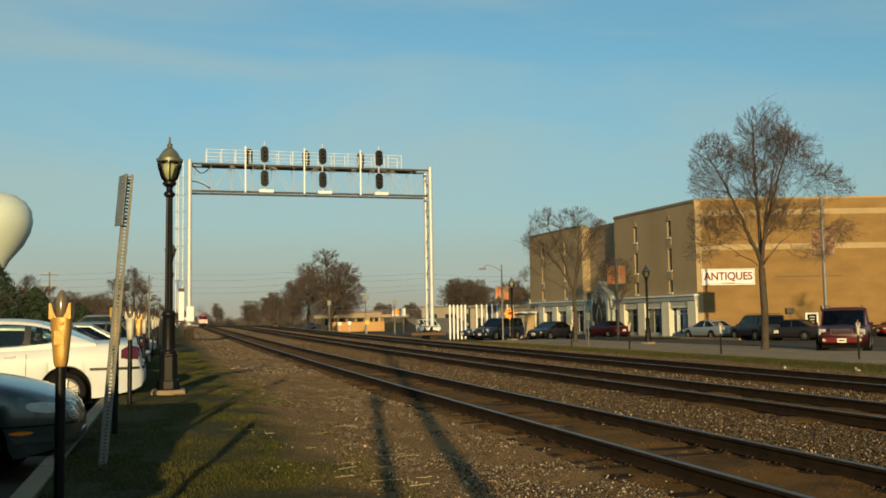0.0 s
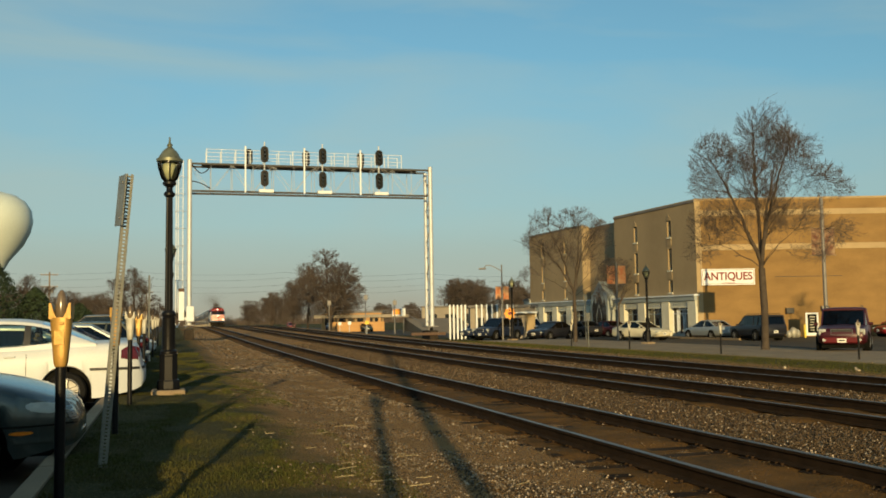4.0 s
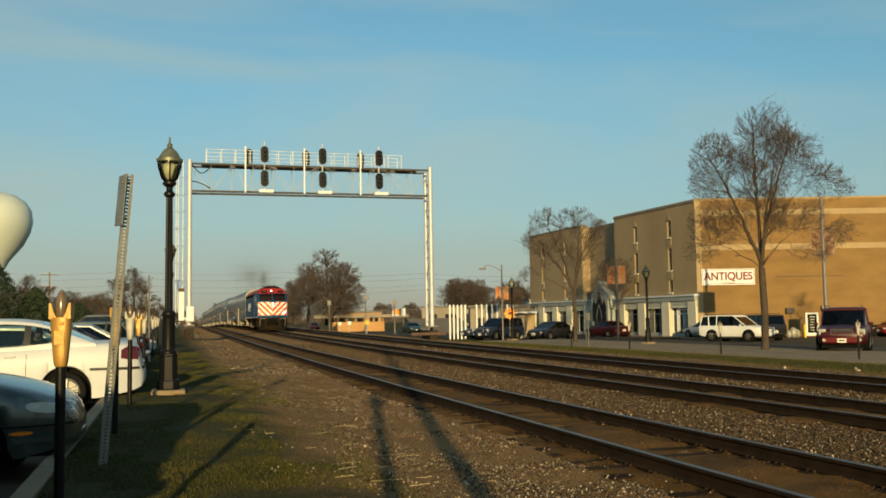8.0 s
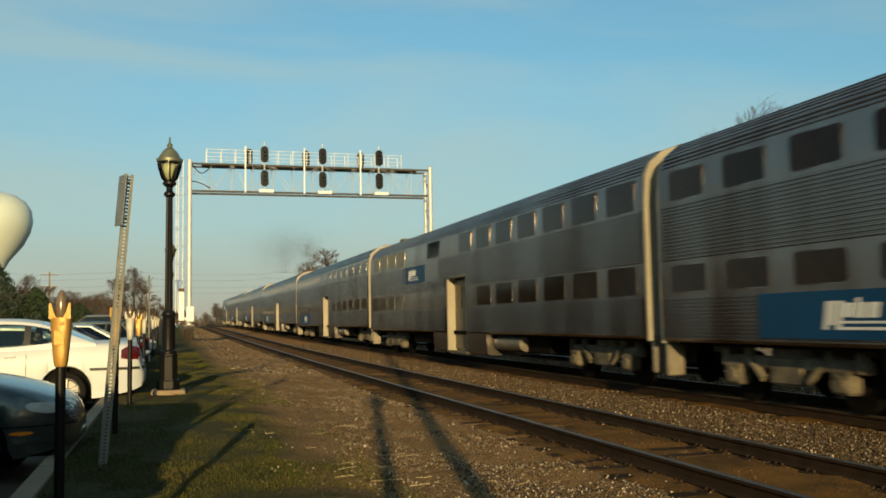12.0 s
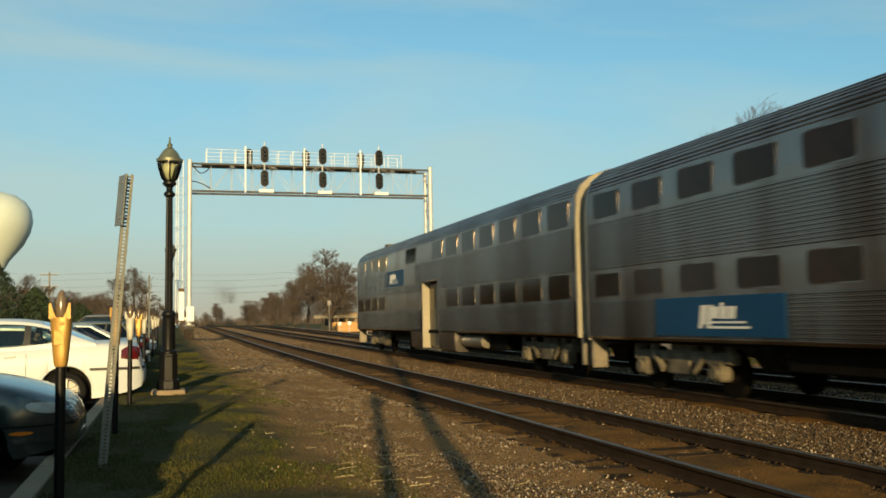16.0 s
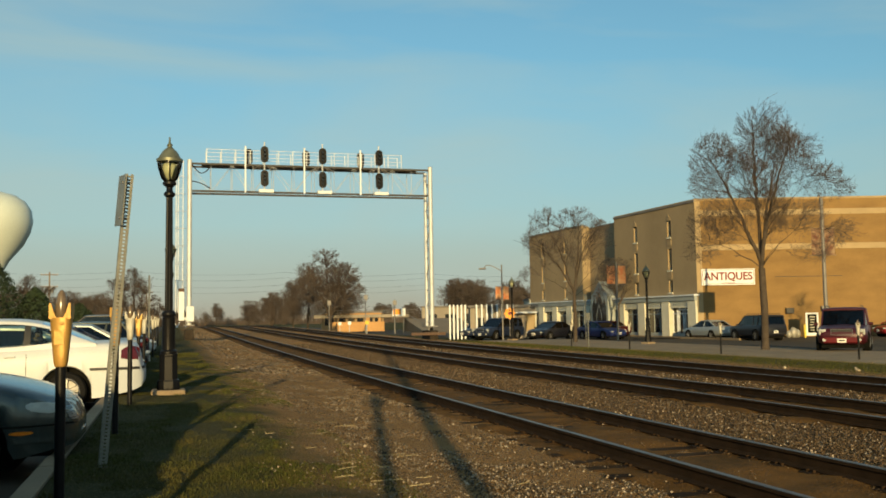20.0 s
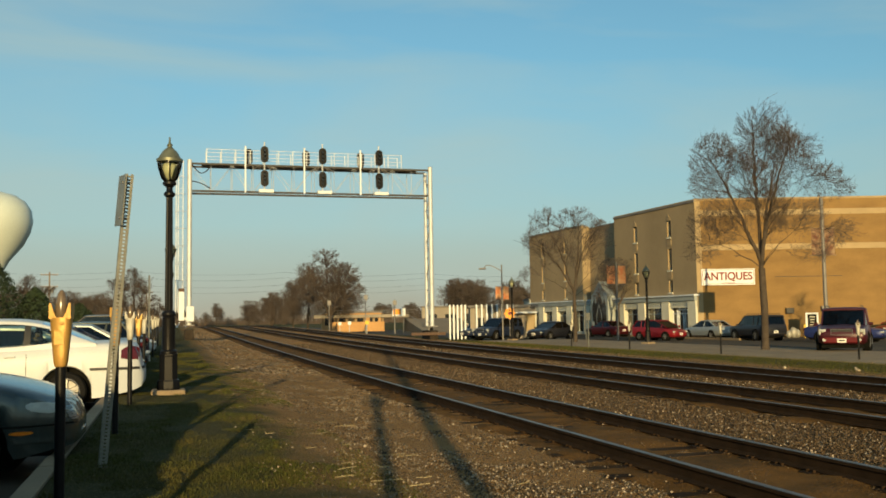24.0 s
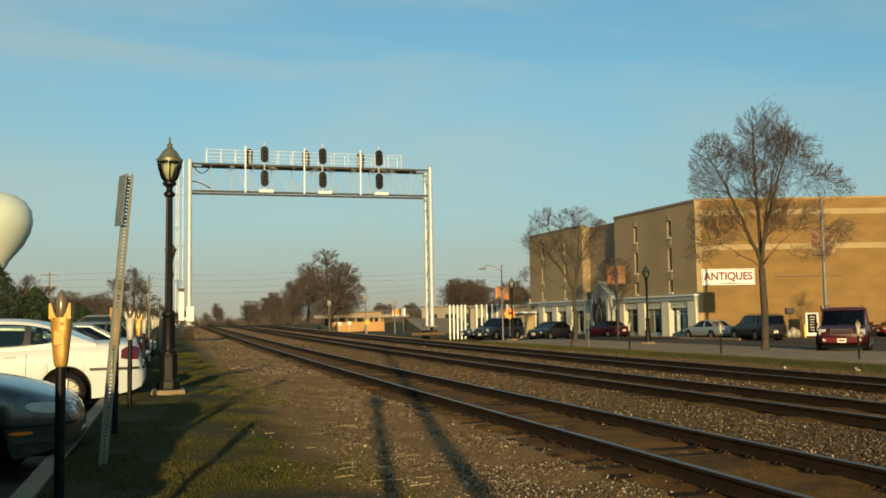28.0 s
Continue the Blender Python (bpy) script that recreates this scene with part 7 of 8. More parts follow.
# ---- trees ----
def grow(seed, height, lobes, trunk_r, fork, limbs=40, levels=3, kids=4, up=0.3, thick=0.0045, facing=0.0, density=1.0):
    """A bare tree: limbs climb from the fork into the lobes of an uneven crown and break into twigs. Returns wood and twig geometry.
    lobes: (sideways, height, half width, half height, share of limbs), in metres."""
    rn = random.Random(seed)
    wood, fine = ([], []), ([], [])
    side_dir = Vector((math.cos(facing), -math.sin(facing), 0))
    deep_dir = Vector((math.sin(facing), math.cos(facing), 0))

    def inside(p):
        u, v = p.dot(side_dir), p.dot(deep_dir)
        wob = 1 + 0.35 * noise.noise(p * 0.9 + Vector((seed, 0, 0)))
        return any(((u - lx) / rx) ** 2 + (v / (rx + 0.35 * abs(lx))) ** 2 + ((p.z - lz) / rz) ** 2 < wob * 1.1 for lx, lz, rx, rz, _ in lobes)

    def limb(p, q, r0, r1, n, store):
        v, f = store
        quat = (q - p).to_track_quat("Z", "Y")
        b = len(v)
        for c, r in ((p, r0), (q, r1)):
            for i in range(n):
                a = 2 * math.pi * i / n
                v.append(tuple(c + quat @ Vector((r * math.cos(a), r * math.sin(a), 0))))
        for i in range(n):
            j = (i + 1) % n
            f.append((b + i, b + j, b + n + j, b + n + i))

    def twig(p, d, length, r, lv):
        steps = (4, 3, 2, 2)[min(lv - 1, 3)]
        dd, rr, q = d.copy(), r, p
        for s in range(steps):
            dd = (dd + Vector((rn.uniform(-1, 1), rn.uniform(-1, 1), rn.uniform(-0.6, 1) * (0.5 + up))) * (0.13 + 0.04 * lv)).normalized()
            e = q + dd * (length / steps) * rn.uniform(0.8, 1.2)
            r2 = max(thick, rr * 0.74)
            limb(q, e, rr, r2, 4 if lv < 2 else 3, fine)
            q, rr = e, r2
            if not inside(q) and rn.random() < 0.9:
                return
            if lv < levels:
                for k in range(kids if s == steps - 1 else (rn.random() < 0.8) + (rn.random() < 0.2)):
                    tw = dd.orthogonal().normalized()
                    tw.rotate(Matrix.Rotation(rn.uniform(0, 2 * math.pi), 3, dd))
                    tilt = rn.uniform(0.4, 1.0)
                    nd = (dd * math.cos(tilt) + tw * math.sin(tilt) + Vector((0, 0, up * 0.3))).normalized()
                    twig(q, nd, length * rn.uniform(0.45, 0.7), max(thick, rr * rn.uniform(0.5, 0.75)), lv + 1)

    base = Vector((0, 0, -0.15))
    crotch = Vector((rn.uniform(-0.08, 0.08), rn.uniform(-0.08, 0.08), height * fork))
    knee = base.lerp(crotch, 0.5) + Vector((rn.uniform(-0.06, 0.06), rn.uniform(-0.06, 0.06), 0))
    limb(base, base.lerp(knee, 0.2), trunk_r * 1.4, trunk_r * 1.05, 10, wood)
    limb(base.lerp(knee, 0.2), knee, trunk_r * 1.05, trunk_r * 0.95, 10, wood)
    limb(knee, crotch, trunk_r * 0.95, trunk_r * 0.88, 10, wood)
    total = sum(l[4] for l in lobes)
    trunks = [[crotch, crotch + Vector((0, 0, 0.1))]]
    order = sorted(range(len(lobes)), key=lambda i: -lobes[i][1])
    for rank, i in enumerate(order):
        lx, lz, rx, rz, share = lobes[i]
        for k in range(max(1, round(limbs * share / total))):
            a, e = rn.uniform(0, 2 * math.pi), rn.uniform(0.25, 0.95) if k else 0.4
            deep = 0.35 * abs(lx) * rn.uniform(-1, 1)
            target = side_dir * (lx + rx * e * math.cos(a)) + deep_dir * (deep + rx * e * math.sin(a)) + Vector((0, 0, lz + rz * (rn.uniform(-0.7, 0.9) if k else 0.3)))
            p = min((c for path in trunks for c in path), key=lambda c: (target - c).length + 2.5 * max(0.0, 0.9 * math.hypot(target.x - c.x, target.y - c.y) - (target.z - c.z)) + 0.5 * rn.random())
            if k == 0 and rank < 4:
                p = crotch + Vector((0, 0, 0.12 * rank))
            span = (target - p).length
            bow = p + (target - p) * 0.45 + Vector((0, 0, 0.16 * span)) + Vector((rn.uniform(-1, 1), rn.uniform(-1, 1), 0)) * 0.06 * span
            r0 = trunk_r * (0.6 if k == 0 and rank < 4 else rn.uniform(0.1, 0.17) * min(1.4, 0.45 + span * 0.25))
            n = max(5, int(span * 2.2))
            q, pts, rr = p, [p], r0
            for s in range(1, n + 1):
                t = s / n
                w = p * (1 - t) ** 2 + bow * (2 * t * (1 - t)) + target * t * t
                w = w + Vector((rn.uniform(-1, 1), rn.uniform(-1, 1), rn.uniform(-1, 1))) * 0.045
                r1 = max(thick * 1.6, r0 * (1 - 0.85 * t))
                limb(q, w, rr, r1, 7 if r0 > 0.06 else 5, wood)
                d = (w - q).normalized()
                q, rr = w, r1
                pts.append(q)
                if t > 0.3:
                    for _ in range((rn.random() < 0.8 * density) + (rn.random() < 0.4 * density)):
                        tw = d.orthogonal().normalized()
                        tw.rotate(Matrix.Rotation(rn.uniform(0, 2 * math.pi), 3, d))
                        tilt = rn.uniform(0.5, 1.05)
                        twig(q, (d * math.cos(tilt) + tw * math.sin(tilt) + Vector((0, 0, up * 0.4))).normalized(), rn.uniform(0.5, 1.15) * (0.5 + 0.08 * height), max(thick, rr * 0.6), 1)
            twig(q, d, 0.7, rr, 1)
            trunks.append(pts)
    return wood, fine


def tree_meshes(seed, height, lobes, trunk_r, far=False, fork=0.3, **kw):
    wood, fine = grow(seed, height, lobes, trunk_r, fork, **kw)
    return raw_mesh("trunk", *wood, M["bark"], True), raw_mesh("crown", *fine, M["far_twig" if far else "twig"], True)


def tree(name, meshes, m, label, group=""):
    t = thing(name, m, label, "tree", group)
    part("trunk", meshes[0], None, t, "bare grey-brown trunk and limbs")
    part("crown", meshes[1], None, t, "fine leafless twigs")
    return t


BIG = tree_meshes(11, 11.0, [(0.3, 9.85, 1.2, 1.45, 9), (0.2, 8.2, 1.8, 1.4, 9), (-1.9, 8.8, 1.05, 1.25, 6), (-2.2, 7.6, 1.0, 0.8, 4), (1.7, 8.9, 1.0, 0.9, 5), (2.4, 7.7, 1.3, 0.7, 6),
                              (3.4, 7.2, 0.7, 0.35, 2), (-1.9, 5.9, 1.3, 1.1, 10), (-2.6, 4.7, 0.8, 0.6, 4), (1.6, 5.8, 1.4, 1.0, 9), (3.4, 5.3, 0.7, 0.5, 3), (2.2, 4.5, 1.0, 0.5, 2), (0, 6.2, 1.1, 1.7, 5)],
                  0.17, fork=0.34, limbs=122, levels=3, kids=3, facing=0.607, thick=0.0048, density=0.85)
MID = tree_meshes(5, 9.0, [(-1.9, 7.6, 0.9, 1.2, 4), (0.1, 7.6, 1.4, 1.2, 6), (1.4, 6.8, 1.2, 1.1, 4), (-2.5, 6.3, 0.9, 1.0, 4), (-0.9, 5.8, 1.5, 1.3, 6), (1.0, 5.2, 1.3, 1.1, 4), (-2.9, 4.4, 0.7, 0.5, 2), (1.9, 4.3, 0.9, 0.7, 2)],
                  0.13, fork=0.33, limbs=58, levels=3, kids=3, facing=0.418, thick=0.0055, density=0.75)
tree("bare_tree", BIG, pose(26.12, 37.2, -0.2), "tall leafless street tree on the pavement", "street trees")
tree("bare_tree", MID, pose(25.25, 56.2, -0.2), "smaller leafless street tree on the pavement", "street trees")
tree("bare_tree", MID, pose(38.7, 76.6, -0.3, 0, 0, 190) @ Matrix.Scale(0.8, 4), "leafless young tree before the shops", "street trees")
THIN = tree_meshes(6, 9.0, [(-1.6, 7.2, 1.0, 1.2, 4), (0.3, 7.8, 1.2, 1.1, 5), (1.6, 6.6, 1.1, 1.1, 4), (-0.6, 5.6, 1.4, 1.2, 4)], 0.1, fork=0.35, limbs=26, levels=3, kids=2, thick=0.004, density=0.6)
tree("bare_tree", THIN, pose(44.6, 46.6, -0.4, 0, 0, 60) @ Matrix.Scale(0.72, 4), "leafless young tree beside the parking area", "street trees")
FARS = [tree_meshes(20 + i, 10.0, [(-0.4 + 0.3 * i, 8.4, 1.7, 1.5, 5), (-2.4, 6.8, 1.7, 1.5, 5), (2.3 - 0.3 * i, 7.0, 1.7, 1.4, 5), (0, 5.8, 2.4, 2.0, 6), (-3.0, 4.4, 1.5, 1.4, 4), (2.9, 4.4, 1.6, 1.5, 4), (0, 3.2, 2.6, 1.6, 4)],
                    0.2, True, fork=0.13, limbs=58, levels=2, kids=4, thick=0.015, density=2.2) for i in range(3)]
for i, (x, y, s) in enumerate(((23.3, 142, 1.27), (18.8, 150, 0.85), (25.2, 147, 1.05), (17.0, 165, 0.7), (22.5, 160, 1.1), (27, 156, 0.85), (14.5, 185, 0.6), (18.5, 178, 0.75), (34, 190, 0.55))):
    tree("bare_tree", FARS[i % 3], pose(x, y, -0.3, 0, 0, 70 * i) @ Matrix.Scale(s, 4), "leafless tree in the clump beyond the signal bridge", "trees beyond the bridge")
for x, y, sc, a in ((-4.2, 112, 0.76, 20), (-7.6, 118, 0.5, 140), (-11.2, 84, 0.56, 200), (-13.6, 88, 0.5, 80), (-16.5, 90, 0.5, 300)):
    tree("bare_tree", FARS[int(a) % 3], pose(x, y, gz(x, y) - 0.2, 0, 0, a) @ Matrix.Scale(sc, 4), "leafless tree behind the parking lot", "trees behind the parking lot")
rt = random.Random(9)
for i in range(150):
    if i < 22:
        x, y, s = 72 + rt.uniform(-5, 30), 200 + rt.uniform(0, 40), rt.uniform(0.9, 1.3)
    elif i < 40:
        x, y, s = -12 - rt.uniform(0, 30), 110 + rt.uniform(0, 80), rt.uniform(0.4, 0.72)
    elif i < 52:
        x, y, s = -4 - rt.uniform(0, 12), 175 + rt.uniform(0, 120), rt.uniform(0.45, 0.75)
    else:
        x, y, s = -190 + 5.2 * (i - 52) + rt.uniform(-3, 3), 430 + rt.uniform(0, 160), rt.uniform(0.8, 1.35)
        if 3 < x < 16:
            y = 700
    tree("bare_tree", FARS[i % 3], pose(x, y, gz(x, y) - 0.3, 0, 0, rt.uniform(0, 360)) @ Matrix.Scale(s, 4), "leafless tree in the distant belt", "distant trees")


def evergreen():
    """A dark shaggy evergreen: a trunk and thousands of small leaf sprays."""
    t = thing("evergreen", pose(-11.0, 66, 0.1) @ Matrix.Scale(1.12, 4), "dense dark green evergreen beyond the parking lot", "tree")
    bm = bm_new()
    tube(bm, (0, 0, 0), (0, 0, 5), 0.2, 0.06, seg=8)
    part("trunk", bm, M["bark"], t)
    rn = random.Random(3)
    v, f = [], []
    for cx, cy, cz, rr, hh in ((0, 0, 0.1, 2.6, 5.0), (-2.4, 0.6, 0.1, 2.9, 5.6), (2.2, 0.8, 0.0, 2.0, 3.4), (-5.0, 0.4, 0.1, 3.0, 5.9), (4.6, 1.0, 0, 1.6, 2.4)):
        for i in range(4200):
            u = rn.random() ** 0.8
            a = rn.uniform(0, 2 * math.pi)
            prof = rr * (1 - u * u) ** 0.8 * (0.75 + 0.35 * noise.noise((math.cos(a) * 2 + cx, math.sin(a) * 2, u * 5)))
            r = prof * rn.uniform(0.6, 1.03)
            c = Vector((cx + r * math.cos(a), cy + r * math.sin(a), cz + u * hh))
            s = rn.uniform(0.08, 0.2)
            d1 = Vector((rn.uniform(-1, 1), rn.uniform(-1, 1), rn.uniform(-0.6, 1))).normalized()
            d2 = d1.orthogonal().normalized()
            b = len(v)
            v += [tuple(c - d2 * s * 0.3), tuple(c + d1 * s), tuple(c + d2 * s * 0.3), tuple(c - d1 * s * 0.5)]
            f.append((b, b + 1, b + 2, b + 3))
    part("crown", raw_mesh("crown", v, f, M["leaf"]), None, t, "dark green foliage")


evergreen()


# ---- the distance ----
M["tower_white"] = mat("pale_tower_paint", (0.5, 0.56, 0.52), 0.5, var=0.08, scale=0.1, grain=2, bump=0.0)
M["tan_wall2"] = mat("tan_concrete", (0.42, 0.24, 0.1), 0.85, var=0.2, scale=0.3, grain=5)
M["grey_wall"] = mat("grey_wall", (0.25, 0.22, 0.18), 0.9, var=0.2, scale=0.4, grain=6)


def water_tower():
    t = thing("water_tower", pose(-50.3, 298, -4.2), "pale bulb-topped water tower", "water tower")
    bm = bm_new()
    prof = [(3.0, 0), (2.2, 3), (2.0, 16), (2.6, 20), (5.0, 24.5), (8.6, 29), (10.6, 33), (11.2, 36), (10.8, 39.5), (9.2, 42), (6.5, 43.8), (3.2, 44.7), (0, 45)]
    lathe(bm, prof, 40)
    part("tank", bm, M["tower_white"], t, smooth=True)
    bm = bm_new()
    lathe(bm, [(0.5, 44.9), (0.5, 45.8), (0.0, 46)], 10)
    part("vent", bm, M["galv"], t)


water_tower()


def utility_pole(x, y, h, turn, label):
    p = thing("utility_pole", pose(x, y, gz(x, y) - 0.3, 0, 0, turn), label, "utility pole", "utility poles")
    bm = bm_new()
    tube(bm, (0, 0, 0), (0, 0, h), 0.17, 0.11, seg=8)
    part("pole", bm, M["pole_wood"], p)
    for z in (h - 0.5, h - 2.4):
        bm = bm_new()
        box(bm, (0, 0.12, z), (2.6, 0.12, 0.14))
        part("crossarm", bm, M["pole_wood"], p)
        for k in (-1.2, -0.5, 0.5, 1.2):
            bm = bm_new()
            tube(bm, (k, 0.12, z + 0.06), (k, 0.12, z + 0.3), 0.05, seg=6)
            part("insulator", bm, M["galv"], p)
    for s in (-1, 1):
        bm = bm_new()
        tube(bm, (s * 0.45, 0.1, h - 3.4), (s * 0.45, 0.1, h - 2.7), 0.22, seg=10)
        part("transformer", bm, M["galv_dark"], p)


for x, y, h in ((-18.6, 161.5, 9.6), (-25.2, 278.0, 8.0), (-4.8, 208.0, 8.4)):
    utility_pole(x, y, h, 10, "wooden utility pole with two crossarms")


def wires():
    w = thing("overhead_wires", label="thin sagging overhead wires beyond the trees", category="wires")
    for k, (z, x0, x1, y) in enumerate(((14.6, -90, 110, 235), (13.2, -90, 110, 236), (11.4, -90, 110, 237), (10.0, -90, 110, 238))):
        bm = bm_new()
        pts = []
        for i in range(41):
            u = i / 40
            sag = 0.9 * (1 - (2 * ((u * 5) % 1) - 1) ** 2)
            pts.append(Vector((x0 + (x1 - x0) * u, y + 30 * u, z - sag)))
        loft(bm, [[q + Vector((0, 0.018 * math.cos(a), 0.018 * math.sin(a))) for a in (0, 2.09, 4.19)] for q in pts])
        part("wire", bm, M["dull_black"], w)


wires()


def fin_building():
    """A low shop with rows of white upright fins."""
    h = thing("low_building", pose(23.0, 77.2, -0.36, 0, 0, -16.3), "low tan building with a row of white upright fins", "building")
    bm = bm_new()
    box(bm, (4.6, 3.2, 1.35), (5.6, 5.6, 2.75), 0.02)
    part("wall", bm, M["grey_wall"], h, "tan rendered wall")
    bm = bm_new()
    box(bm, (4.6, 3.1, 2.82), (6.0, 6.1, 0.2), 0.02)
    part("roof", bm, M["roofing"], h)
    for i in range(5):
        bm = bm_new()
        box(bm, (0.05 + 0.33 * i, 0.1, 1.5), (0.14, 0.3, 3.0), 0.008)
        part("fin", bm, M["white"], h, "white fin")
    for i in range(8):
        bm = bm_new()
        box(bm, (2.35 + 0.44 * i, 0.15, 2.0), (0.14, 0.3, 2.0), 0.008)
        part("fin", bm, M["white"], h, "white fin")
    for i in range(4):
        bm = bm_new()
        box(bm, (2.7 + 0.9 * i, 0.39, 1.3), (0.6, 0.03, 1.1), 0.005)
        part("window", bm, M["dark_glass"], h, "dark window")
    bm = bm_new()
    box(bm, (6.6, 0.2, 2.25), (1.8, 1.3, 0.14), 0.02)
    part("canopy", bm, M["white"], h, "pale entrance canopy")
    bm = bm_new()
    box(bm, (7.0, 0.36, 1.1), (0.75, 0.08, 2.2), 0.01)
    part("door", bm, M["band"], h, "tan door")


fin_building()


def overpass():
    o = thing("overpass", label="low road bridge with tan abutments beyond the tracks", category="bridge")
    bm = bm_new()
    box(bm, (29.5, 149, 2.1), (15, 6, 0.5), 0.03, Matrix.Rotation(-0.15, 4, "Z"))
    part("deck", bm, M["grey_wall"], o, "dark bridge deck")
    bm = bm_new()
    box(bm, (28.6, 147, 0.35), (8.4, 1.2, 1.7), 0.03, Matrix.Rotation(-0.15, 4, "Z"))
    part("abutment", bm, M["tan_wall2"], o, "sunlit tan retaining wall")
    for i in range(6):
        bm = bm_new()
        box(bm, (25.5 + i * 1.4, 147.6 - 0.2 * i, 1.5), (0.35, 0.5, 1.0), 0.02)
        part("pier", bm, M["concrete"], o)
    bm = bm_new()
    for z in (2.6, 3.0):
        tube(bm, (22.2, 146.5, z), (37, 144.2, z), 0.04, seg=5)
    part("railing", bm, M["galv_dark"], o)


overpass()
rp = thing("ramp", label="pale concrete street ramp with a railing", category="ramp", kind="structure")
bm = bm_new()
loft(bm, [[Vector((30.5, 112, -0.6)), Vector((36, 110, -0.6)), Vector((36, 110, -0.35)), Vector((30.5, 112, -0.35))], [Vector((37, 150, -0.6)), Vector((46, 148, -0.6)), Vector((46, 148, 1.6)), Vector((37, 150, 1.6))]])
part("roadway", bm, M["concrete"], rp)
for i in range(14):
    u = i / 13
    bm = bm_new()
    x, y, z = 30.5 + 6.5 * u, 112 + 38 * u, -0.35 + 1.95 * u
    tube(bm, (x, y, z), (x, y, z + 1.0), 0.035, seg=5)
    part("post", bm, M["galv_dark"], rp)
bm = bm_new()
tube(bm, (30.5, 112, 0.65), (37, 150, 2.6), 0.03, seg=5)
part("rail", bm, M["galv_dark"], rp)
hs = [("low_shop", 52, 168, 14, 9, 4.2, M["grey_wall"], "low grey commercial building in the distance"), ("low_shop", 36, 190, 12, 8, 3.6, M["tan_wall2"], "low tan building beyond the bridge"),
      ("low_shop", 66, 150, 14, 9, 5.0, M["pale"], "pale low building in the distance"), ("shed", -12, 250, 14, 10, 4.5, M["pale"], "pale shed beside the distant tracks")]
for nm, x, y, sx, sy, sz, mt, lb in hs:
    b = thing(nm, pose(x, y, -0.6, 0, 0, -15), lb, "building")
    bm = bm_new()
    box(bm, (0, 0, sz / 2), (sx, sy, sz), 0.02)
    part("wall", bm, mt, b)
    bm = bm_new()
    box(bm, (0, 0, sz + 0.1), (sx + 0.5, sy + 0.5, 0.25), 0.02)
    part("roof", bm, M["roofing"], b)
    for i in range(4):
        bm = bm_new()
        box(bm, (-sx / 2 + sx * (i + 0.5) / 4, -sy / 2 - 0.02, sz * 0.5), (sx / 7, 0.06, sz * 0.4))
        part("window", bm, M["dark_glass"], b)
# poles and a sign about the far street
for x, y, h in ((24.6, 121, 5.2), (27.8, 118, 4.4), (31.8, 116, 3.9), (20.6, 126, 4.6)):
    p = thing("street_pole", pose(x, y, -0.33), "dark slender street pole in the distance", "street pole", "far street poles")
    bm = bm_new()
    tube(bm, (0, 0, 0), (0, 0, h), 0.09, 0.06, seg=8)
    part("pole", bm, M["galv_dark"], p)
    bm = bm_new()
    box(bm, (0, -0.1, h - 0.45), (0.5, 0.04, 0.6), 0.01)
    part("plate", bm, M["galv_dark"], p)
p = thing("roadside_sign", pose(28.6, 119, -0.33, 0, 0, -14), "orange and white roadside sign on two posts", "sign")
bm = bm_new()
box(bm, (0, 0, 2.75), (1.7, 0.12, 1.0), 0.02)
part("board", bm, M["white"], p)
bm = bm_new()
box(bm, (-0.25, -0.07, 2.8), (1.0, 0.02, 0.7), 0.005)
part("panel", bm, M["orange"], p, "orange field of the sign")
for x in (-0.6, 0.6):
    bm = bm_new()
    tube(bm, (x, 0.1, 0), (x, 0.1, 2.7), 0.05, seg=6)
    part("post", bm, M["galv_dark"], p)
# small lineside signals and markers
for x, y, h, mt in ((17.8, 96, 1.0, M["white"]), (18.2, 104, 0.9, M["white"]), (2.0, 130, 1.4, M["white"]), (18.0, 88, 1.1, M["yellow"])):
    p = thing("lineside_marker", pose(x, y, gz(x, y) - 0.05), "small lineside marker post", "marker post", "lineside markers")
    bm = bm_new()
    tube(bm, (0, 0, 0), (0, 0, h), 0.04, seg=6)
    part("post", bm, M["galv"], p)
    bm = bm_new()
    box(bm, (0, -0.05, h), (0.35, 0.03, 0.35), 0.005)
    part("face", bm, mt, p)


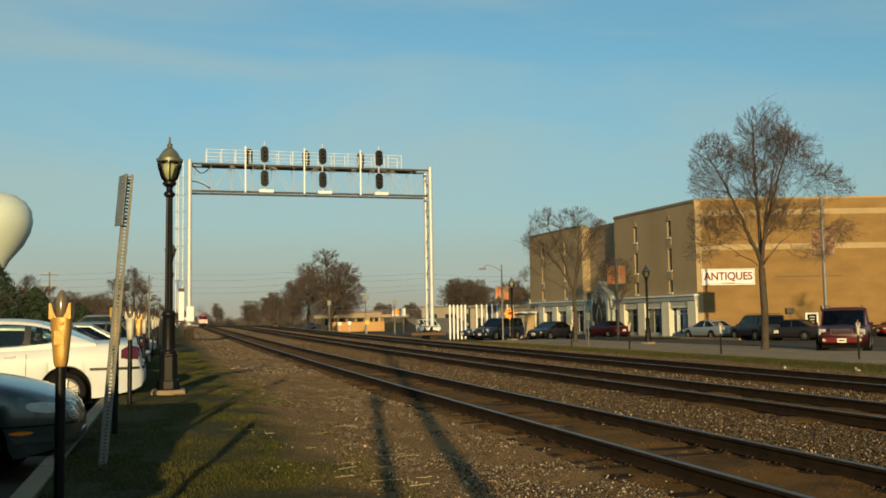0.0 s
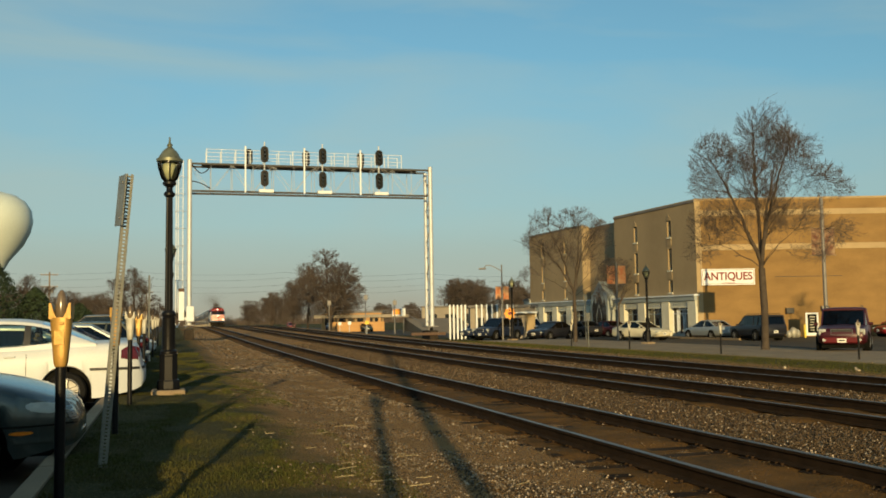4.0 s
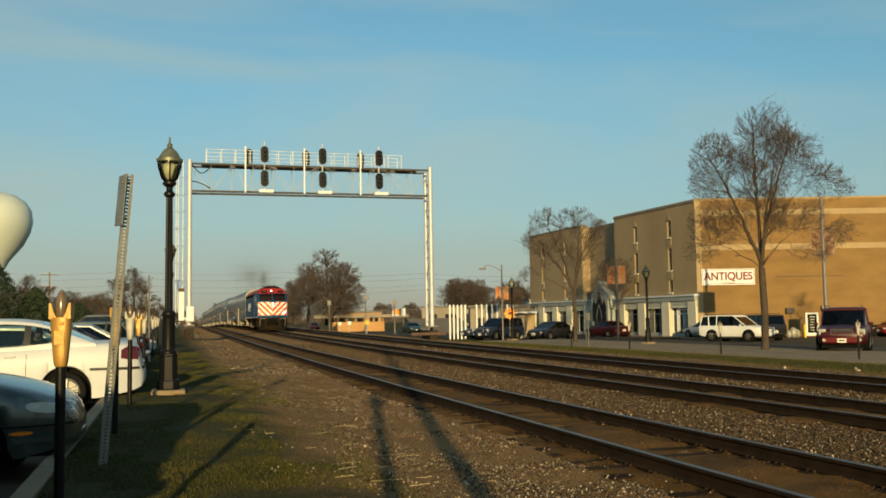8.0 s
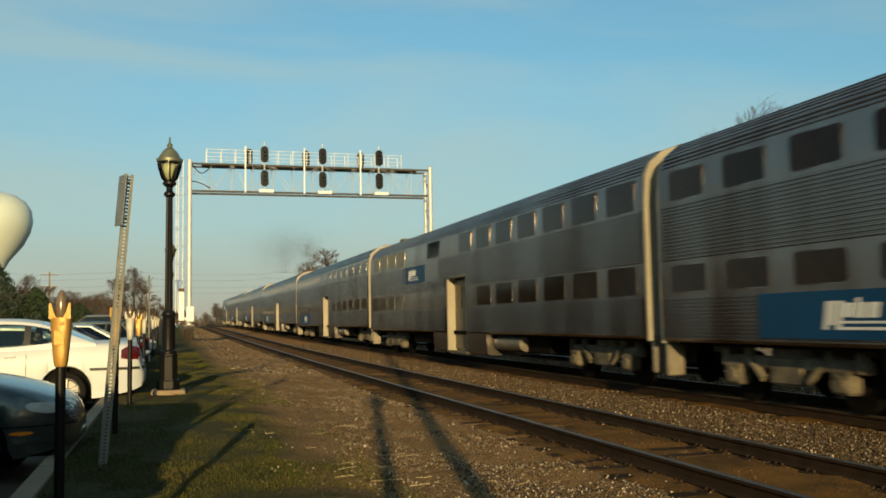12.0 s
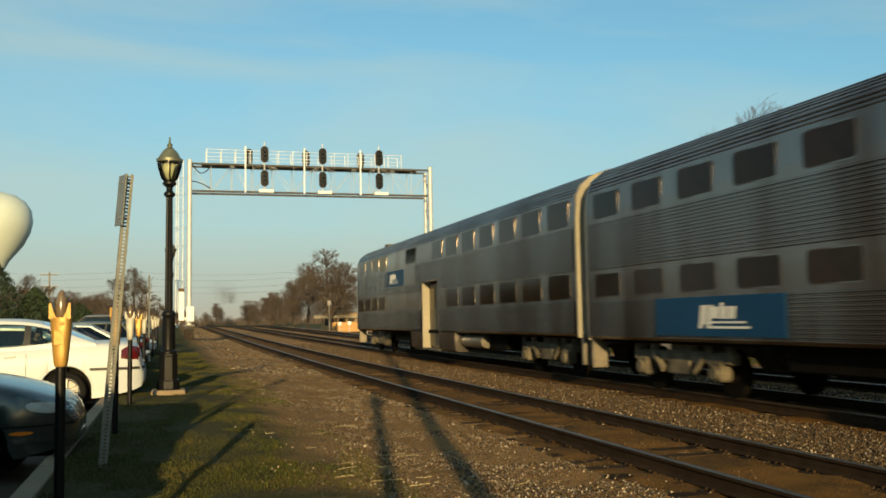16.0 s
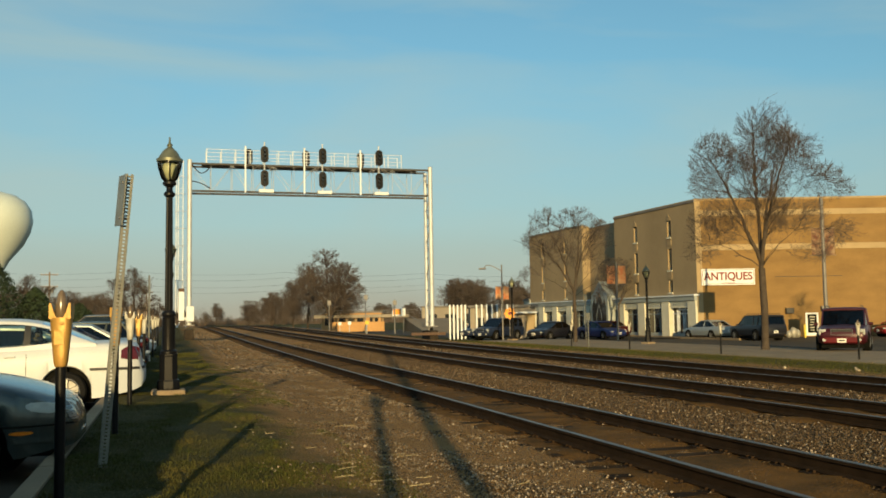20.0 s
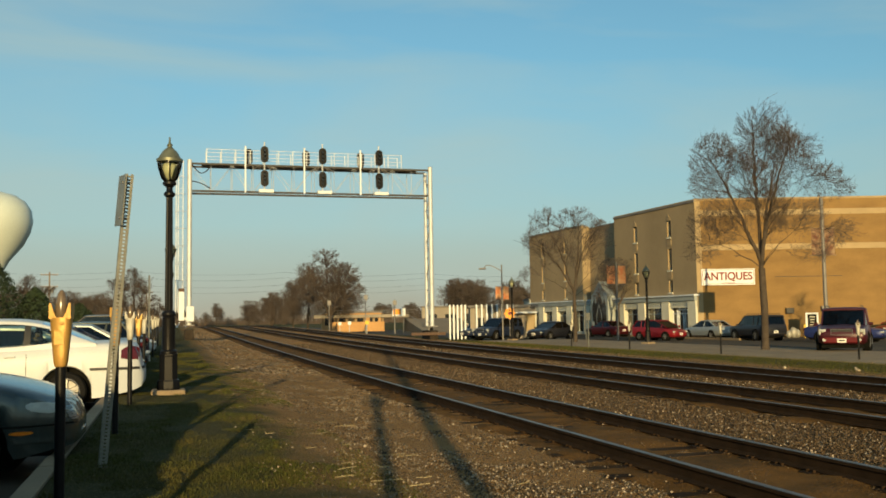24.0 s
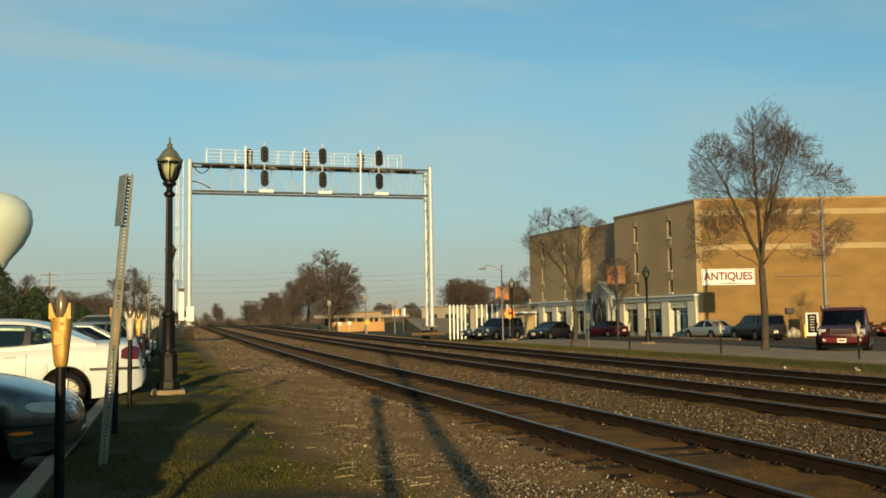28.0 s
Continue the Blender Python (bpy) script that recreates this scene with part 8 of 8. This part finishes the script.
# ---- loose stones, grass, straw ----
def scatter_stones(name, spots, label, material="stone"):
    """Many small angular stones as one heap; spots: (x, y, z, size)."""
    rs = np.random.RandomState(7)
    n = len(spots)
    P = np.array(spots, dtype=float)
    octa = np.array([(1, 0, 0), (-1, 0, 0), (0, 1, 0), (0, -1, 0), (0, 0, 1), (0, 0, -1)], float)
    tri = np.array([(0, 2, 4), (2, 1, 4), (1, 3, 4), (3, 0, 4), (2, 0, 5), (1, 2, 5), (3, 1, 5), (0, 3, 5)])
    V = octa[None] * rs.uniform(0.55, 1.15, (n, 6, 1)) + rs.uniform(-0.25, 0.25, (n, 6, 3))
    ang = rs.uniform(0, 2 * np.pi, n)
    tilt = rs.uniform(-0.6, 0.6, n)
    c, s, ct, st = np.cos(ang), np.sin(ang), np.cos(tilt), np.sin(tilt)
    X, Y, Z = V[..., 0], V[..., 1] * rs.uniform(0.6, 1, (n, 1)), V[..., 2] * rs.uniform(0.5, 0.85, (n, 1))
    Y, Z = Y * ct[:, None] - Z * st[:, None], Y * st[:, None] + Z * ct[:, None]
    X, Y = X * c[:, None] - Y * s[:, None], X * s[:, None] + Y * c[:, None]
    W = np.stack([X, Y, Z], -1) * P[:, None, 3:4] + P[:, None, :3]
    F = tri[None] + 6 * np.arange(n)[:, None, None]
    me = bpy.data.meshes.new(name)
    me.vertices.add(n * 6)
    me.vertices.foreach_set("co", W.reshape(-1).astype(np.float32))
    me.loops.add(n * 24)
    me.loops.foreach_set("vertex_index", F.reshape(-1).astype(np.int32))
    me.polygons.add(n * 8)
    me.polygons.foreach_set("loop_start", np.arange(0, n * 24, 3, dtype=np.int32))
    me.materials.append(M[material])
    me.update(calc_edges=True)
    ob = new(name, me)
    return tagged(ob, label, "gravel", kind="stuff")


def ballast_spots():
    rs = random.Random(12)
    out = []
    # shoulders and spaces of the tracks; thinner on the trodden verge
    def fill(x0, x1, y0, y1, count, s0, s1, lift=0.0, keep=None):
        for _ in range(count):
            u = rs.random() ** 1.6
            y = y0 + (y1 - y0) * u
            x = rs.uniform(x0, x1)
            if keep and not keep(x, y):
                continue
            out.append((x + bend(y), y, (verge_z(x, y) if x < 4.3 else gz(x, y)) + lift + rs.uniform(-0.012, 0.012), rs.uniform(s0, s1)))
    rail_x = [t + s * GAUGE / 2 for t in TRACKS for s in (-1, 1)]

    def clear(x, y):
        return all(abs(x - r) > 0.1 for r in rail_x)
    fill(2.7, 4.4, 6, 40, 17000, 0.008, 0.024, 0.0, clear)
    fill(1.6, 3.6, 6, 34, 3600, 0.006, 0.022, 0.0)
    fill(1.5, 4.4, 6, 40, 30000, 0.006, 0.016, 0.0, clear)
    fill(1.4, 4.4, 6, 34, 420, 0.018, 0.036, 0.0)
    fill(2.0, 4.4, 6, 30, 60, 0.03, 0.055, 0.0)
    fill(0.7, 2.4, 6, 30, 2600, 0.006, 0.02, 0.0)
    fill(1.7, 4.5, 28, 110, 7000, 0.02, 0.05, 0.0, clear)
    fill(4.2, 7.1, 6, 45, 5000, 0.008, 0.02, 0.03, lambda x, y: clear(x, y) and noise.noise((x * 1.3, y * 1.3, 2)) > 0.05)
    fill(7.0, 9.2, 6, 60, 46000, 0.011, 0.026, 0.015, clear)
    fill(9.2, 11.2, 8, 60, 8000, 0.014, 0.032, 0.005, clear)
    fill(11.2, 13.4, 9, 65, 16000, 0.018, 0.036, 0.02, clear)
    fill(13.4, 17.6, 12, 65, 12000, 0.018, 0.036, 0.005, clear)
    return out


SPOTS = ballast_spots()
scatter_stones("ballast_stones", [p for i, p in enumerate(SPOTS) if i % (3 if p[0] < 4.5 else 11)], "loose grey and tan ballast stones between the rails")
scatter_stones("pale_ballast", [p for i, p in enumerate(SPOTS) if i % (3 if p[0] < 4.5 else 11) == 0], "scattered pale limestone bits among the ballast", "pale_stone")
rocks = [(18.5 + 0.5 * i * math.cos(i), 22.2 + 0.35 * i * math.sin(i * 2), -0.12, 0.05 + 0.02 * (i % 3)) for i in range(9)]
scatter_stones("pale_rocks", rocks, "few pale rocks in the grass by the far track", "pale_stone")


def grass_blades(name, regions, label, mat_name):
    rs = np.random.RandomState(5)
    vs, fs = [], []
    for x0, x1, y0, y1, count, h0, h1, thr in regions:
        for _ in range(count):
            u = rs.rand() ** 1.5
            y = y0 + (y1 - y0) * u
            x = rs.uniform(x0, x1)
            if noise.noise((x * 0.8, y * 0.8, 3)) + 0.5 * noise.noise((x * 3, y * 3, 9)) < thr:
                continue
            z = verge_z(x, y)
            h = rs.uniform(h0, h1)
            a = rs.uniform(0, 6.28)
            w = 0.0022 + 0.0009 * y / 6
            lx, ly = rs.uniform(-0.6, 0.6) * h, rs.uniform(-0.6, 0.6) * h
            b = len(vs)
            dx, dy = math.cos(a) * w, math.sin(a) * w
            vs += [(x - dx, y - dy, z - 0.005), (x + dx, y + dy, z - 0.005), (x + lx, y + ly, z + h)]
            fs.append((b, b + 1, b + 2))
    ob = new(name, raw_mesh(name, vs, fs, M[mat_name]))
    return tagged(ob, label, "grass", kind="stuff")


M["blade"] = mat("grass_blade", (0.036, 0.047, 0.007), 0.85, spec=0.15, var=0.3, scale=1.5, grain=8, bump=0, island=0.5, col2=(0.075, 0.062, 0.02))
M["straw"] = mat("straw", (0.33, 0.26, 0.14), 0.85, var=0.3, scale=3, grain=20, bump=0, island=0.3)
grass_blades("grass", [(-0.9, 1.1, 6.5, 40, 110000, 0.008, 0.026, -0.3), (0.9, 2.0, 6.5, 30, 34000, 0.008, 0.024, -0.08), (17.8, 21.5, 18, 60, 26000, 0.03, 0.09, -0.35)], "short patchy green grass along the verges", "blade")


def straw_bits():
    """Dry stalks lying about, and a distant brush of bare woods."""
    rs = random.Random(8)
    vs, fs = [], []
    for cx, cy, n in ((1.75, 9.7, 4), (2.05, 8.8, 3), (2.45, 8.1, 4), (1.4, 11.4, 3), (2.0, 13, 2), (1.3, 8.2, 3)):
        for _ in range(n):
            x, y = cx + rs.gauss(0, 0.35), cy + rs.gauss(0, 0.35)
            a = rs.gauss(-0.1, 0.55)
            l = rs.uniform(0.08, 0.42)
            z = verge_z(x, y) + 0.012
            p, q = Vector((x, y, z)), Vector((x + math.cos(a) * l, y + math.sin(a) * l, z + rs.uniform(-0.004, 0.008)))
            b = len(vs)
            for e in (p, q):
                vs += [tuple(e + Vector((0, 0.0028, 0))), tuple(e + Vector((0, -0.0028, 0))), tuple(e + Vector((0, 0, 0.005)))]
            fs += [(b, b + 1, b + 4, b + 3), (b + 1, b + 2, b + 5, b + 4), (b + 2, b, b + 3, b + 5)]
    ob = new("straw", raw_mesh("straw", vs, fs, M["straw"]))
    tagged(ob, "scattered dry straw stalks on the bare verge", "straw", kind="stuff")


def far_woods():
    rs = np.random.RandomState(21)
    vs, fs = [], []
    for i in range(16000):
        x = rs.uniform(-330, 420)
        y = 640 + rs.uniform(-40, 60) + 0.12 * abs(x)
        h = (6.5 + 3.5 * noise.noise((x * 0.03, 0, 1)) + 2.5 * noise.noise((x * 0.15, 3, 1))) * rs.uniform(0.35, 1.0)
        w = rs.uniform(0.1, 0.35)
        lean = rs.uniform(-1.2, 1.2)
        b = len(vs)
        vs += [(x - w, y, -1.0), (x + w, y + w, -1.0), (x + lean, y, h)]
        fs.append((b, b + 1, b + 2))
    ob = new("distant_woods", raw_mesh("distant_woods", vs, fs, M["far_twig"]))
    tagged(ob, "hazy brown leafless woods on the horizon", "woods", kind="stuff")


straw_bits()
far_woods()


# ---- exhaust smoke ----
M["soot"] = mat("soot_speck", (0.09, 0.075, 0.06), 1.0, var=0.1, scale=1, grain=5, bump=0.0, spec=0.0)


def exhaust():
    """A thin brown plume of soot specks that trails back over the train from the engine's stacks."""
    rs = np.random.RandomState(31)
    n = 80000
    back = 6.5 + 25 * rs.rand(n) ** 1.1
    age = (back - 6.5) / 25
    puff = 0.75 + 0.45 * np.sin(back * 0.55) + 0.2 * np.sin(back * 1.7 + 1)
    wide = 0.75 + 1.3 * age ** 0.7
    x = rs.normal(0, 1, n) * wide * puff - 1.2 * age
    z = 5.3 + 3.0 * age ** 0.6 * np.maximum(puff, 0.3) + rs.normal(0, 1, n) * (0.5 + 0.6 * age ** 0.7)
    z = np.maximum(z, 4.85 + 0.1 * rs.rand(n))
    size = rs.uniform(0.004, 0.011, n)
    ob = scatter_stones("exhaust_smoke", list(zip(x, back, z, size)), "thin brown diesel smoke trailing over the train", "soot")
    ob["category"] = "smoke"
    return ob


SMOKE = exhaust()


# ---- what moves ----
SPEED, FRONT_AT_11 = 31.6, 4.6
LANE_IN = ((29.6, 160), (30.0, 120), (30.6, 100), (31.3, 85), (32.2, 73), (33.8, 64), (37.0, 55.5), (42.0, 47.5), (48, 39), (56, 27.5), (66, 13))


def lane(offset):
    """The street's lane as closely spaced points with the distance along it."""
    p = [Vector(q) for q in LANE_IN]
    pts = []
    for i in range(len(p) - 1):
        a, b, c, d = p[max(i - 1, 0)], p[i], p[i + 1], p[min(i + 2, len(p) - 1)]
        for k in range(40):
            u = k / 40
            pts.append(0.5 * ((2 * b) + (c - a) * u + (2 * a - 5 * b + 4 * c - d) * u * u + (3 * b - a - 3 * c + d) * u ** 3))
    out = []
    for i, q in enumerate(pts):
        t = (pts[min(i + 1, len(pts) - 1)] - pts[max(i - 1, 0)]).normalized()
        out.append(q + Vector((-t.y, t.x)) * offset)
    return out


def along_lane(pts, s):
    for a, b in zip(pts, pts[1:]):
        d = (b - a).length
        if s <= d:
            return a + (b - a) * (s / d), (b - a).normalized()
        s -= d
    t = (pts[-1] - pts[-2]).normalized()
    return pts[-1] + t * s, t


DRIVES = {
    "black_sedan": (3.2, True, ((0.0, 105.83), (0.5, 102.88), (1.0, 99.98), (1.5, 97.14), (2.0, 94.35), (2.5, 91.62), (3.0, 88.94))),
    "cream_sedan": (0.0, False, ((0.0, 72.18), (1.08, 78.45), (2.17, 84.98), (3.25, 91.78), (4.33, 98.84), (5.42, 106.16), (6.5, 113.74))),
    "white_suv": (0.0, False, ((0.6, 54.24), (2.08, 65.68), (3.57, 76.5), (5.05, 86.69), (6.53, 96.26), (8.02, 105.2), (9.5, 113.52))),
    "dark_sedan": (0.0, False, ((16.0, 99.53), (16.27, 101.47), (16.53, 103.55), (16.8, 105.75), (17.07, 108.08), (17.33, 110.54), (17.6, 113.14))),
    "blue_sedan": (0.0, False, ((19.6, 89.25), (20.37, 94.48), (21.13, 98.45), (21.9, 101.74), (22.67, 104.97), (23.43, 108.73), (24.2, 113.62), (25.0, 116.4), (26.0, 121.0), (28.0, 134.0))),
    "red_hatch": (0.0, False, ((18.5, 55.69), (19.85, 67.82), (21.2, 78.9), (22.55, 88.94), (23.9, 97.94), (25.25, 105.9), (26.6, 112.81))),
}


def motions():
    # train: constant speed along the middle track
    offset = 0.0
    for i, c in enumerate(TRAIN):
        start = FRONT_AT_11 if i == 0 else FRONT_AT_11 + 17.05 + 25.91 * (i - 1)
        rows = []
        for k in range(0, 57):
            t = 0.5 * k
            y = start - SPEED * (t - 11.0)
            yc = y + 12
            rows.append((t, pose(TRACKS[1] + bend(yc), y, rise(yc))))
        walk(c, rows)
    # smoke: drawn along by the engine, then left hanging and blown back along the line
    front = lambda t: FRONT_AT_11 - SPEED * (t - 11.0)
    drift = [(0.5 * k, front(0.5 * k), 0.0) for k in range(20)] + [(9.8, front(9.8), 0.0), (10.1, 36.0, 0.2), (10.5, 34.5, 0.6), (11.0, 42.0, 0.8), (12.0, 62.0, 0.6), (14.0, 110.0, 0.0), (17.0, 190.0, -1.0), (22.0, 400.0, -3.0), (28.0, 700.0, -4.0)]
    walk(SMOKE, [(t, pose(TRACKS[1] + bend(y + 12), y, rise(y + 12) + dz)) for t, y, dz in drift])
    # street traffic: (seconds, metres along the lane)
    for name, (off, back, keys) in DRIVES.items():
        pts = lane(off)
        ts, ss = [k[0] for k in keys], [k[1] for k in keys]
        v0 = (ss[1] - ss[0]) / (ts[1] - ts[0])
        v1 = (ss[-1] - ss[-2]) / (ts[-1] - ts[-2])
        rows = []

        def place(t, ts=ts, ss=ss, v0=v0, v1=v1):
            return ss[0] + v0 * (t - ts[0]) if t < ts[0] else ss[-1] + v1 * (t - ts[-1]) if t > ts[-1] else float(np.interp(t, ts, ss))

        for k in range(0, 57):
            t = 0.5 * k
            s = place(t)
            if s < 0:
                q, d = pts[0] + (pts[0] - pts[1]).normalized() * -s, (pts[1] - pts[0]).normalized()
            else:
                q, d = along_lane(pts, s)
            if back:
                d = -d
            z = -0.326 - (min(max(q.x, 28.3), 38.6) - 28.3) * 0.006
            rows.append((t, pose(q.x, q.y, z, 0, 0, math.degrees(math.atan2(d.y, d.x)))))
        walk(TRAFFIC[name], rows)
        # wheels roll while the car is in the street's visible stretch
        seen = [k for k in range(0, 841, 2) if 35 < place(k / 30) < 135]
        if len(seen) < 3:
            continue
        for w in [o for o in TRAFFIC[name].children if o.name.split(".")[0] == "wheel"]:
            hub = w.matrix_basis.translation.copy()
            s0 = place(seen[0] / 30)
            sign = -1 if back else 1
            turns = [(k / 30, Matrix.Translation(hub) @ Matrix.Rotation(sign * (place(k / 30) - s0) / hub.z, 4, "Y")) for k in seen]
            if seen[0] > 0:
                turns.insert(0, (0, Matrix.Translation(hub)))
            if seen[-1] < 840:
                turns.append((28, turns[-1][1]))
            walk(w, turns)


motions()
